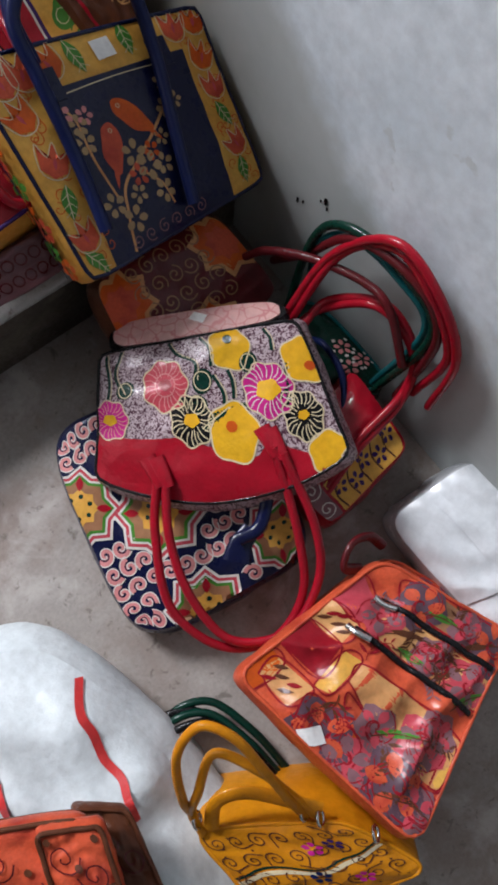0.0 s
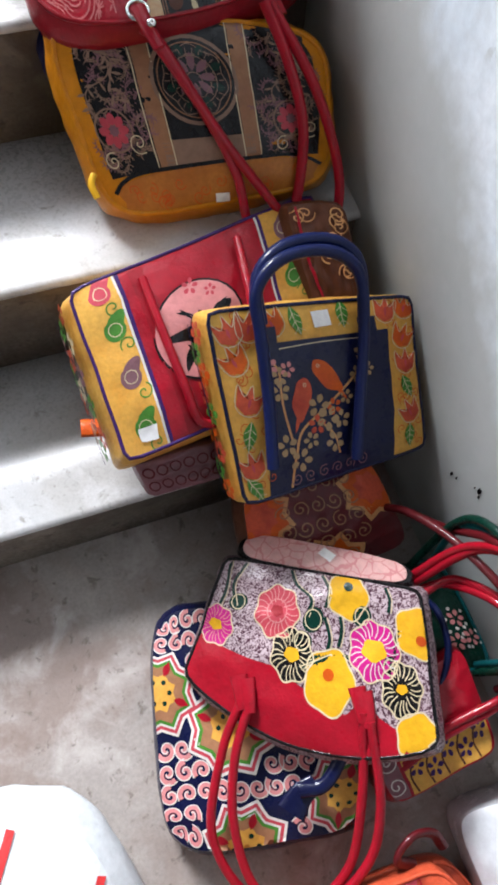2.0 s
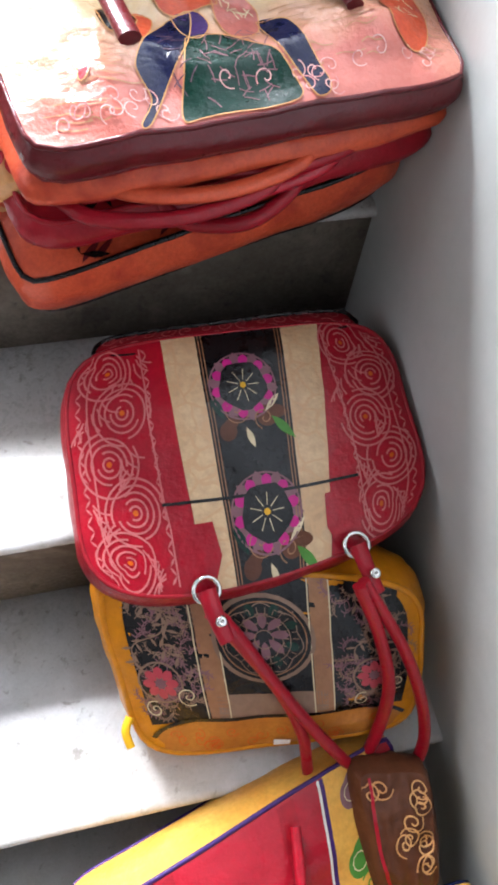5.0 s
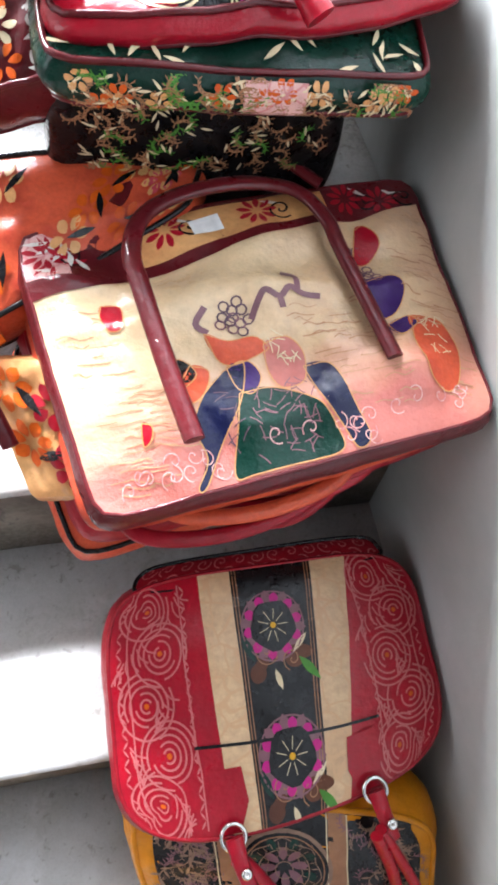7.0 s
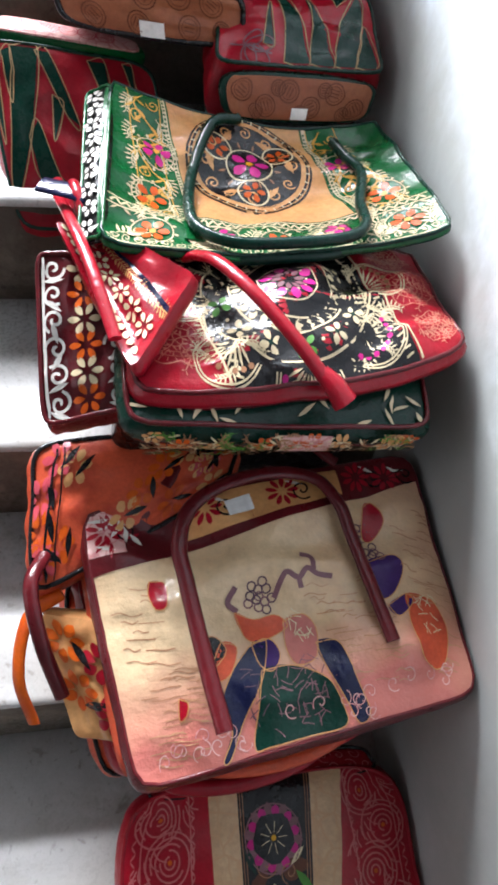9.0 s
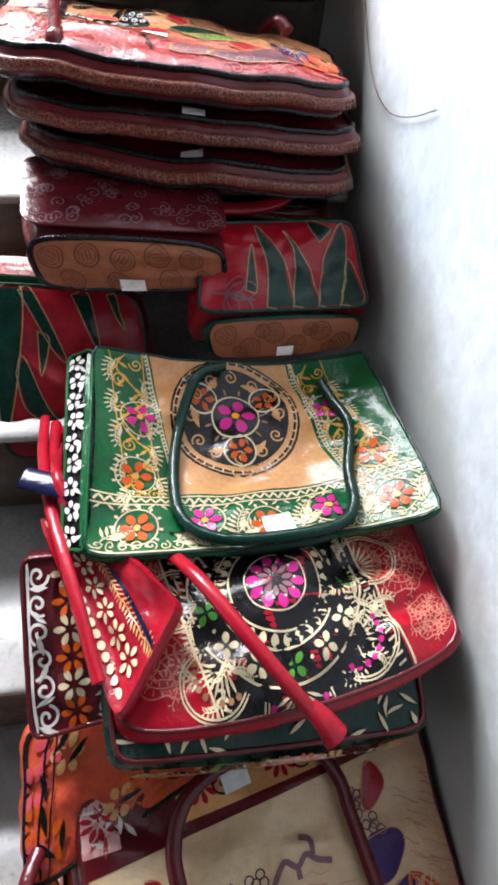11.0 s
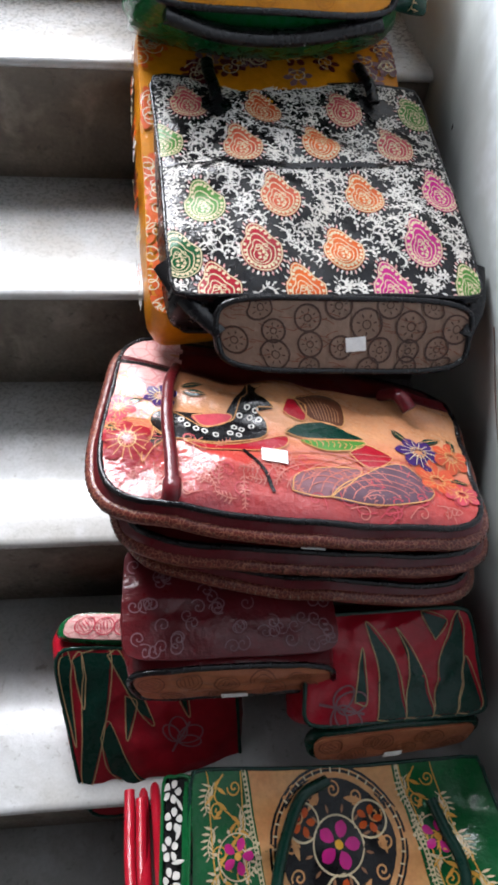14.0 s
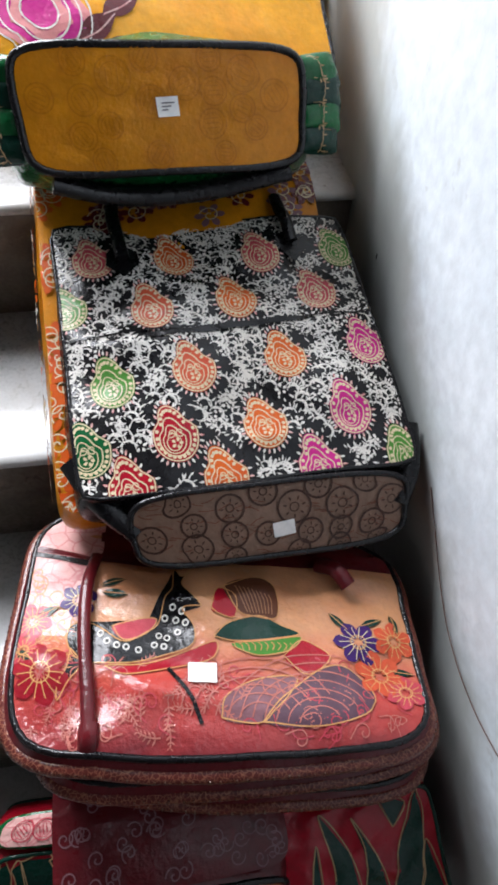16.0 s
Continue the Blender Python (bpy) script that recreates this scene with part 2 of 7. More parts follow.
class Print:
    """Painted and pressed ornament that lies on a panel, gathered by colour. Sizes in metres, x to the right and y down."""

    def __init__(self, panel, parent, lift=0.0013):
        self.p, self.parent, self.lift, self.sets = panel, parent, lift, {}

    def mesh(self, name, mat, alone):
        """The mesh to draw into: one of its own for a large motif, a shared one for small ornament."""
        return self.sets.setdefault((name, mat, len(self.sets) if alone else -1), Mesh())

    def spot(self, u, v, layer):
        return self.p.at(min(0.999, max(0.001, u)), min(0.999, max(0.001, v)), self.lift + 0.00028 * layer)

    def shape(self, mat, name, u, v, outline, layer=0, turn=0.0, size=1.0, inner=1, soft=False):
        if soft:
            outline = [(q.x, q.y) for q in smooth_line([(x, y, 0) for x, y in outline], 4, True)]
        reach = size * max(math.hypot(x, y) for x, y in outline)
        fine = []
        for (x, y), (x2, y2) in zip(outline, outline[1:] + outline[:1]):
            n = max(1, math.ceil(size * math.hypot(x2 - x, y2 - y) / 0.009))
            fine += [(x + (x2 - x) * i / n, y + (y2 - y) * i / n) for i in range(n)]
        a, b = math.cos(turn) * size, math.sin(turn) * size
        pts = [(u + (x * a - y * b) / self.p.w, v + (x * b + y * a) / self.p.h) for x, y in fine]
        cu, cv = sum(q[0] for q in pts) / len(pts), sum(q[1] for q in pts) / len(pts)
        m = self.mesh(name, mat, reach > 0.014)
        count = min(8, math.ceil(reach / 0.008)) if inner else (2 if reach > 0.012 else 1)
        rings = [[self.spot(cu + (x - cu) * k, cv + (y - cv) * k, layer) for x, y in pts] for k in ((count - i) / count for i in range(count))]
        if count > 1:
            m.grid(rings, True)
        m.fan(rings[-1], self.spot(cu, cv, layer))

    def patch(self, mat, name, points, layer=0):
        """A soft-edged painted patch round points in u and v."""
        u, v = sum(q[0] for q in points) / len(points), sum(q[1] for q in points) / len(points)
        self.shape(mat, name, u, v, [((x - u) * self.p.w, (y - v) * self.p.h) for x, y in points], layer, soft=True)

    def lace(self, mat, name, u, v, r, width=0.0012, layer=1):
        """Fine concentric rings, scallops and strokes, as pressed with a stamp."""
        for k, f in enumerate((0.25, 0.5, 0.72, 1.0)):
            n = 28
            self.line(mat, name, [(r * f * (1 + (0.07 * math.sin(7 * a) if k % 2 else 0)) * math.cos(a), r * f * (1 + (0.07 * math.sin(7 * a) if k % 2 else 0)) * math.sin(a)) for a in (6.2832 * i / n for i in range(n))], width, layer, (u, v), steps=1, closed=True)
        self.rays(mat, name, u, v, r * 0.54, r * 0.68, 18, width, layer)
        self.rays(mat, name, u, v, r * 0.78, r * 0.95, 26, width * 0.8, layer)

    def spray(self, mat, name, u, v, length, turn, count=6, leaf_len=0.011, layer=1, bend=0.3):
        """A bent stem with paired leaflets."""
        x, y, a = 0.0, 0.0, turn
        pts = [(u, v)]
        for i in range(count):
            a += bend / count * 2
            x, y = x + length / count * math.cos(a), y + length / count * math.sin(a)
            pts.append((u + x / self.p.w, v + y / self.p.h))
            s = leaf_len * (1.1 - 0.6 * i / count)
            for d in (0.95, -0.95):
                self.leaf(mat, name, pts[-1][0] + s * 0.55 * math.cos(a + d) / self.p.w, pts[-1][1] + s * 0.55 * math.sin(a + d) / self.p.h, s, s * 0.36, a + d, layer)
        self.line(mat, name, pts, 0.0012, layer, steps=2)

    def line(self, mat, name, points, width, layer=1, uv=None, turn=0.0, size=1.0, steps=3, closed=False):
        """A ribbon through points in metres round uv, or in u and v where uv is None."""
        if uv:
            a, b = math.cos(turn) * size, math.sin(turn) * size
            points = [(uv[0] + (x * a - y * b) / self.p.w, uv[1] + (x * b + y * a) / self.p.h) for x, y in points]
        pts = [Vector((x * self.p.w, y * self.p.h, 0)) for x, y in points]
        longest = max((b_ - a_).length for a_, b_ in zip(pts, pts[1:]))
        if len(pts) == 2:
            pts.insert(1, (pts[0] + pts[1]) / 2)
        pts = smooth_line(pts, max(steps, min(14, math.ceil(longest / 0.007))), closed)
        m = self.mesh(name, mat, not closed and sum((b_ - a_).length for a_, b_ in zip(pts, pts[1:])) > 0.11)
        rows, n = [], len(pts)
        for i, q in enumerate(pts):
            d = pts[(i + 1) % n if closed else min(n - 1, i + 1)] - pts[(i - 1) if closed else max(0, i - 1)]
            d = Vector((-d.y, d.x, 0)).normalized() * width / 2
            rows.append([self.spot((q.x + s * d.x) / self.p.w, (q.y + s * d.y) / self.p.h, layer) for s in (-1, 1)])
        if closed:
            rows.append(rows[0])
        m.grid(rows)

    def disc(self, mat, name, u, v, r, layer=0, wobble=0.0, ry=None, turn=0.0, n=18):
        ry = ry or r
        self.shape(mat, name, u, v, [((r + r * wobble * math.sin(5 * a)) * math.cos(a), (ry + ry * wobble * math.sin(5 * a)) * math.sin(a)) for a in (6.2832 * i / n for i in range(n))], layer, turn)

    def ring(self, mat, name, u, v, r, width, layer=1, ry=None, n=22):
        ry = ry or r
        self.line(mat, name, [(r * math.cos(6.2832 * i / n), ry * math.sin(6.2832 * i / n)) for i in range(n)], width, layer, (u, v), steps=1, closed=True)

    def petals(self, mat, name, u, v, r, n, layer=0, fat=0.5, start=0.0, inner=0.25):
        for i in range(n):
            a = 6.2832 * i / n + start
            self.leaf(mat, name, u + r * (inner + 1) / 2 * math.cos(a) / self.p.w, v + r * (inner + 1) / 2 * math.sin(a) / self.p.h, r * (1 - inner), r * fat, a, layer, blunt=True)

    def leaf(self, mat, name, u, v, length, width, turn=0.0, layer=0, blunt=False):
        n = 6
        top = []
        for i in range(n + 1):
            t = i / n
            w = math.sin(math.pi * t) ** (0.6 if blunt else 1.0) * (0.8 + (0.4 * t if blunt else -0.2 * t))
            top.append(((t - 0.5) * length, w * width / 2))
        self.shape(mat, name, u, v, top[:-1] + [(x, -y) for x, y in top[:0:-1]], layer, turn, inner=0)

    def paisley(self, mat, name, u, v, size, turn=0.0, layer=0, flip=1):
        pts = []
        for i in range(24):
            a = 6.2832 * i / 24
            r = 1.0 if math.sin(a) > -0.2 else 1.0 + 1.0 * (-math.sin(a) - 0.2) ** 1.6
            x, y = r * 0.72 * math.cos(a) * (1 if math.sin(a) > -0.3 else 0.75), r * 0.8 * math.sin(a)
            x += 0.45 * max(0, -y - 0.5) ** 1.3
            pts.append((x * size * flip, y * size))
        self.shape(mat, name, u, v, pts, layer, turn)

    def scroll(self, mat, name, u, v, r, width, turns=1.6, turn=0.0, flip=1, layer=1, tail=0.0):
        pts = [(flip * (r * (1 - t) + 0.1 * r) * math.cos(6.2832 * turns * t), (r * (1 - t) + 0.1 * r) * math.sin(6.2832 * turns * t)) for t in (i / 16 for i in range(17))]
        if tail:
            pts = [(pts[0][0] + flip * tail * 0.25, -tail)] + pts
        self.line(mat, name, pts, width, layer, (u, v), turn, steps=2)

    def rays(self, mat, name, u, v, r0, r1, n, width, layer=1):
        for i in range(n):
            a = 6.2832 * i / n
            self.line(mat, name, [(r0 * math.cos(a), r0 * math.sin(a)), (r1 * math.cos(a), r1 * math.sin(a))], width, layer, (u, v), steps=1)

    def dots(self, mat, name, points, r, layer=1):
        for u, v in points:
            self.disc(mat, name, u, v, r, layer, n=8)

    def vine(self, mat, name, u0, v0, u1, v1, wave, count, leaf_len, width, layer=1):
        """A wavy stem with small leaves on both sides."""
        du, dv = (u1 - u0) * self.p.w, (v1 - v0) * self.p.h
        ln = math.hypot(du, dv)
        tx, ty = du / ln, dv / ln
        pts = []
        for i in range(count * 10 + 1):
            t = i / (count * 10)
            o = wave * math.sin(math.pi * 2 * t * count / 2)
            pts.append((u0 + (du * t - ty * o) / self.p.w, v0 + (dv * t + tx * o) / self.p.h))
        self.line(mat, name, pts, width, layer, steps=2)
        ang = math.atan2(ty, tx)
        for i in range(1, count * 10, 2):
            s = 1 if i % 4 == 1 else -1
            x, y = pts[i]
            a = ang + s * 0.9
            self.leaf(mat, name, x + leaf_len * 0.5 * math.cos(a) / self.p.w, y + leaf_len * 0.5 * math.sin(a) / self.p.h, leaf_len, leaf_len * 0.38, a, layer)

    def done(self):
        for (name, mat, alone), m in self.sets.items():
            ob = part(name, m, mat, self.parent)
            if alone < 0:
                tagged(ob, kind="stuff")


def strap(parent, points, mat, radius=0.0065, name="handle", flat=1.0, label="", steps=8):
    m = Mesh()
    m.tube(points, radius, 10, False, steps, flat)
    return part(name, m, mat, parent, label)


def ring_at(parent, centre, normal, r, wire, mat, name="ring"):
    n = Vector(normal).normalized()
    a = n.orthogonal().normalized()
    b = n.cross(a)
    m = Mesh()
    m.tube([Vector(centre) + a * (r * math.cos(6.2832 * i / 16)) + b * (r * math.sin(6.2832 * i / 16)) for i in range(16)], wire, 7, True, 1)
    return part(name, m, mat, parent)


def price_tag(panel, u, v, parent, size=(0.026, 0.019), turn=0.1, name="price_sticker"):
    p = Print(panel, parent, 0.0030)
    w, h = size
    outline = [(-w / 2, -h / 2), (0, -h / 2), (w / 2, -h / 2), (w / 2, 0), (w / 2, h / 2), (0, h / 2), (-w / 2, h / 2), (-w / 2, 0)]
    p.shape(M["paper"], name, u, v, outline, 1, turn)
    p.done()

M = {
    # Risers: worn concrete, darker than the treads because their shade is in the colour.
    "shaded_concrete": mottled("worn_shaded_concrete", ((0.22, 0.185, 0.145), (0.10, 0.08, 0.06), (0.30, 0.26, 0.21), (0.06, 0.05, 0.04)), (4.0, 14.0, 60.0), 0.62),
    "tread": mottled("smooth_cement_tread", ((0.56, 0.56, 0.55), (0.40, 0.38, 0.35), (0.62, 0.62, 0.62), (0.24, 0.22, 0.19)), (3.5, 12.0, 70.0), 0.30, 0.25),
    "floor": mottled("worn_cement_floor", ((0.36, 0.32, 0.29), (0.20, 0.145, 0.12), (0.50, 0.46, 0.43), (0.09, 0.07, 0.055))),
    # Plaster of the unseen walls and ceiling, kept dark to cut bounced light.
    "plaster": material("dark_unseen_plaster", (0.15, 0.15, 0.15), 0.8, (0.11, 0.107, 0.10), 2.0, 0.6, 0.3, 40.0),
    "ink": material("printed_ink", (0.08, 0.08, 0.1), 0.7, bump=0.0),
    "paper": material("price_paper", (0.85, 0.84, 0.82), 0.7, (0.8, 0.78, 0.76), bump=0.05),
}


def wall_paint():
    """Pale blue-white limewash, flaked off to grey cement in a band that climbs with the stairs."""
    m = material("flaking_limewash", (0.80, 0.86, 0.90), 0.75, (0.58, 0.67, 0.73), 5.0, 0.55, 0.4, 35.0)
    t = m.node_tree
    nodes, links = t.nodes, t.links
    b = nodes["Principled BSDF"]
    paint = b.inputs["Base Color"].links[0].from_socket
    co = nodes.new("ShaderNodeTexCoord").outputs["Object"]
    sep = nodes.new("ShaderNodeSeparateXYZ")
    links.new(co, sep.inputs[0])

    def calc(op, a, c, d=None):
        q = nodes.new("ShaderNodeMath")
        q.operation = op
        for i, value in enumerate((a, c, d)):
            if value is None:
                continue
            if isinstance(value, (int, float)):
                q.inputs[i].default_value = value
            else:
                links.new(value, q.inputs[i])
        return q.outputs[0]

    def cloud(scale, detail):
        q = nodes.new("ShaderNodeTexNoise")
        q.inputs["Scale"].default_value, q.inputs["Detail"].default_value = scale, detail
        links.new(co, q.inputs["Vector"])
        return q.outputs["Fac"]

    along = calc("MAXIMUM", sep.outputs["Y"], 0.0)
    height = calc("SUBTRACT", sep.outputs["Z"], calc("MULTIPLY", along, 0.69))
    ragged = calc("ADD", calc("MULTIPLY", calc("SUBTRACT", cloud(7.0, 6), 0.5), 0.22), calc("MULTIPLY", calc("SUBTRACT", cloud(40.0, 4), 0.5), 0.05))
    edge = nodes.new("ShaderNodeMapRange")
    edge.inputs["From Min"].default_value, edge.inputs["From Max"].default_value = 0.37, 0.29
    rise = nodes.new("ShaderNodeMapRange")
    rise.inputs["From Min"].default_value, rise.inputs["From Max"].default_value, rise.inputs["To Max"].default_value = 1.2, 1.9, 0.22
    links.new(sep.outputs["Y"], rise.inputs["Value"])
    links.new(calc("ADD", calc("ADD", height, rise.outputs[0]), ragged), edge.inputs["Value"])
    chips = nodes.new("ShaderNodeMapRange")
    chips.inputs["From Min"].default_value, chips.inputs["From Max"].default_value = 0.66, 0.69
    links.new(cloud(16.0, 6), chips.inputs["Value"])
    cement = nodes.new("ShaderNodeMix")
    cement.data_type = "RGBA"
    links.new(cloud(5.0, 5), cement.inputs["Factor"])
    cement.inputs[6].default_value, cement.inputs[7].default_value = (0.36, 0.38, 0.36, 1), (0.55, 0.585, 0.575, 1)
    mix = nodes.new("ShaderNodeMix")
    mix.data_type = "RGBA"
    links.new(calc("MAXIMUM", edge.outputs[0], calc("MULTIPLY", chips.outputs[0], 0.55)), mix.inputs["Factor"])
    links.new(paint, mix.inputs[6])
    links.new(cement.outputs[2], mix.inputs[7])
    links.new(mix.outputs[2], b.inputs["Base Color"])
    return m


M["wall"] = wall_paint()

# ---- stairwell ----
RUN, RISE, WALL, LEFT, FLOOR, STEPS = 0.2757, 0.18, 0.375, -1.9, 0.03, 12
FAR, NEAR, TOP = 3.9, -1.7, 5.0


def plain_box(name, lo, hi, mat, label, category):
    m = Mesh()
    m.box(lo, hi)
    return structure(name, m, mat, label, category)


plain_box("floor", (LEFT, NEAR, FLOOR - 0.15), (WALL, RUN + 0.01, FLOOR), M["floor"], "stained and cracked grey cement floor", "floor")
plain_box("wall_east", (WALL, NEAR - 0.2, -0.15), (WALL + 0.22, FAR + 0.2, TOP), M["wall"], "pale blue limewashed wall flaking to bare cement", "wall")
# South, north and west walls and ceiling are unseen, added to close the stairwell.
plain_box("wall_south", (LEFT, NEAR - 0.2, -0.15), (WALL, NEAR, TOP), M["plaster"], "unseen dark plain wall added to close the stairwell", "wall")
plain_box("ceiling", (LEFT - 0.2, NEAR - 0.2, TOP), (WALL + 0.22, FAR + 0.2, TOP + 0.15), M["plaster"], "unseen dark plain ceiling added to close the stairwell", "ceiling")


def wall_with_windows(name, lo, hi, holes):
    """A thick wall along y round openings: each gives its two ends and its two heights."""
    m = Mesh()
    at = lo[1]
    for a0, a1, z0, z1 in holes:
        for s0, s1, b, c in ((at, a0, lo[2], hi[2]), (a0, a1, lo[2], z0), (a0, a1, z1, hi[2])):
            m.box((lo[0], s0, b), (hi[0], s1, c))
        at = a1
    m.box((lo[0], at, lo[2]), hi)
    return structure(name, m, M["plaster"], "unseen dark plain wall with window openings, added to close the stairwell", "wall")


m = Mesh()
for a0, a1, z0, z1 in ((LEFT, -1.37, -0.15, TOP), (-0.07, WALL, -0.15, TOP), (-1.37, -0.07, -0.15, 2.56), (-1.37, -0.07, 4.00, TOP)):
    m.box((a0, FAR, z0), (a1, FAR + 0.2, z1))
structure("wall_north", m, M["plaster"], "unseen dark plain wall with a high window opening, added", "wall")
wall_with_windows("wall_west", (LEFT - 0.2, NEAR - 0.2, -0.15), (LEFT, FAR + 0.2, TOP), ((0.45, 1.45, 1.40, 2.40),))
staircase = thing("stairs", "grey cement staircase with smooth worn treads", "stairs", (0, RUN, FLOOR))
tagged(staircase, kind="structure")
for k in range(1, STEPS + 1):
    m = Mesh()
    y, z = k * RUN, k * RISE
    end = y + RUN if k < STEPS else FAR
    nose = [(y + 0.012, z - 0.016), (y + 0.002, z - 0.015), (y - 0.002, z - 0.012), (y - 0.003, z - 0.006), (y, z - 0.002), (y + 0.007, z), (end + 0.02, z), (end + 0.02, z - 0.02)]
    xs = [LEFT + (WALL - LEFT) * i / 14 for i in range(15)]
    rows = []
    for x in xs:
        chip = 0.003 * noise.noise(Vector((x * 7, k * 3.3, 0)))
        rows.append([(x, yy + (chip if j < 6 else 0), zz - abs(chip) * (0.5 if 2 < j < 6 else 0)) for j, (yy, zz) in enumerate(nose)])
    m.grid(rows, True)
    m.fan(rows[0], (LEFT, y + 0.1, z - 0.008))
    m.fan(rows[-1][::-1], (WALL, y + 0.1, z - 0.008))
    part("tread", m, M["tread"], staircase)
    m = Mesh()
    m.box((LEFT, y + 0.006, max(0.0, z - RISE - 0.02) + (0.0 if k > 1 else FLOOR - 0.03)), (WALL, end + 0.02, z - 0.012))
    part("riser", m, M["shaded_concrete"], staircase)


def band(self, mat, name, u0, u1, f0, f1, layer=0, nu=16, nv=6, across=False):
    """A strip between two curves: v from f0(u) to f1(u), or with across u from f0(v) to f1(v)."""
    m = self.mesh(name, mat, True)
    rows = []
    nu, nv = max(nu, 36), max(nv, 14)
    for j in range(nv + 1):
        row = []
        for i in range(nu + 1):
            s = u0 + (u1 - u0) * i / nu
            a, b = (f(s) if callable(f) else f for f in (f0, f1))
            w = a + (b - a) * j / nv
            row.append(self.spot(w, s, layer) if across else self.spot(s, w, layer))
        rows.append(row)
    m.grid(rows)


Print.band = band

INK = {
    "red": leather("red_leather", (0.46, 0.012, 0.032), (0.30, 0.008, 0.025), coat=0.6, rough=0.36),
    "crimson": leather("crimson_leather", (0.38, 0.015, 0.03), (0.24, 0.01, 0.02)),
    "maroon": leather("maroon_leather", (0.16, 0.016, 0.022), (0.08, 0.010, 0.014), coat=0.6, rough=0.35),
    "pink": leather("pink_leather", (0.78, 0.34, 0.33), (0.70, 0.25, 0.26)),
    "blush": leather("blush_leather", (0.80, 0.50, 0.46), (0.74, 0.40, 0.38), crackle=60.0, crack_colour=(0.5, 0.2, 0.2)),
    "magenta": leather("magenta_paint", (0.66, 0.03, 0.28), (0.5, 0.02, 0.25)),
    "yellow": leather("yellow_paint", (0.86, 0.50, 0.03), (0.80, 0.40, 0.02)),
    "pale_yellow": leather("pale_yellow_leather", (0.80, 0.47, 0.11), (0.74, 0.33, 0.05), mix_scale=16.0),
    "gold": leather("mustard_leather", (0.72, 0.30, 0.012), (0.58, 0.20, 0.01), coat=0.4),
    "orange": leather("orange_leather", (0.74, 0.15, 0.015), (0.50, 0.05, 0.015), mix_scale=22.0),
    "coral": leather("coral_leather", (0.70, 0.13, 0.06), (0.36, 0.03, 0.03), mix_scale=26.0, mix_amount=0.35),
    "navy": leather("navy_leather", (0.010, 0.014, 0.065), (0.006, 0.008, 0.04), coat=0.6, rough=0.32),
    "blue": leather("blue_leather", (0.012, 0.022, 0.10), (0.01, 0.016, 0.07), coat=0.4),
    "black": leather("black_leather", (0.012, 0.011, 0.013), (0.02, 0.018, 0.018), coat=0.5, rough=0.3),
    "white": leather("white_paint", (0.82, 0.79, 0.74), (0.74, 0.68, 0.6), rough=0.5, coat=0.2),
    "cream": leather("cream_leather", (0.74, 0.52, 0.32), (0.60, 0.36, 0.19), crackle=38.0, crack_colour=(0.53, 0.33, 0.18), coat=0.5, mix_scale=14.0),
    "ivory": leather("ivory_paint", (0.80, 0.68, 0.46), (0.72, 0.58, 0.36), coat=0.2),
    "peach": leather("peach_leather", (0.76, 0.42, 0.18), (0.62, 0.24, 0.10), coat=0.5, mix_scale=18.0),
    "tan": leather("tan_leather", (0.42, 0.22, 0.12), (0.30, 0.14, 0.08)),
    "taupe": leather("taupe_leather", (0.34, 0.22, 0.16), (0.26, 0.16, 0.11)),
    "brown": leather("brown_leather", (0.16, 0.06, 0.03), (0.09, 0.03, 0.02)),
    "green": leather("green_leather", (0.008, 0.15, 0.045), (0.006, 0.07, 0.025), coat=0.6, rough=0.3),
    "leaf": leather("leaf_green_paint", (0.10, 0.30, 0.05), (0.06, 0.2, 0.04)),
    "bottle": leather("bottle_green_leather", (0.006, 0.050, 0.034), (0.005, 0.030, 0.022), coat=0.45, rough=0.3),
    "teal": leather("teal_leather", (0.01, 0.14, 0.15), (0.01, 0.09, 0.1)),
    "purple": leather("purple_paint", (0.07, 0.025, 0.16), (0.05, 0.02, 0.1)),
    "mauve": leather("mauve_paint", (0.30, 0.16, 0.18), (0.2, 0.08, 0.10)),
    "rose": leather("rose_paint", (0.62, 0.10, 0.13), (0.5, 0.06, 0.09)),
}
INK["faded_pink"] = leather("faded_pink_paint", (0.66, 0.20, 0.20), (0.54, 0.10, 0.11))
INK["wash"] = leather("rose_wash", (0.60, 0.22, 0.18), (0.50, 0.12, 0.11), mix_scale=14.0, coat=0.6)
INK["amber"] = leather("amber_leather", (0.88, 0.42, 0.012), (0.78, 0.30, 0.01), coat=0.5)
INK["stamp"] = leather("pale_stamped_paint", (0.72, 0.27, 0.20), (0.60, 0.14, 0.12))
INK["russet"] = leather("russet_leather", (0.44, 0.17, 0.09), (0.32, 0.10, 0.06), mix_scale=14.0)
INK["dusk"] = leather("grey_violet_paint", (0.17, 0.10, 0.13), (0.10, 0.05, 0.07))
INK["pressed"] = leather("pressed_brown_leather", (0.25, 0.085, 0.045), (0.18, 0.055, 0.03))
INK["espresso"] = leather("dark_pressed_leather", (0.10, 0.050, 0.034), (0.07, 0.032, 0.022))
INK["ripple"] = leather("pressed_tan_leather", (0.60, 0.34, 0.20), (0.48, 0.22, 0.14), coat=0.6)
INK["edge"] = leather("tooled_edge_leather", (0.17, 0.035, 0.028), (0.10, 0.02, 0.018), crackle=230.0, crack_colour=(0.26, 0.10, 0.06), coat=0.6)
INK["blossom"] = leather("faded_blossom_paint", (0.52, 0.36, 0.20), (0.40, 0.26, 0.12))
INK["steel"] = material("nickel", (0.7, 0.69, 0.67), 0.22, (0.6, 0.6, 0.58), metal=1.0, bump=0.05)


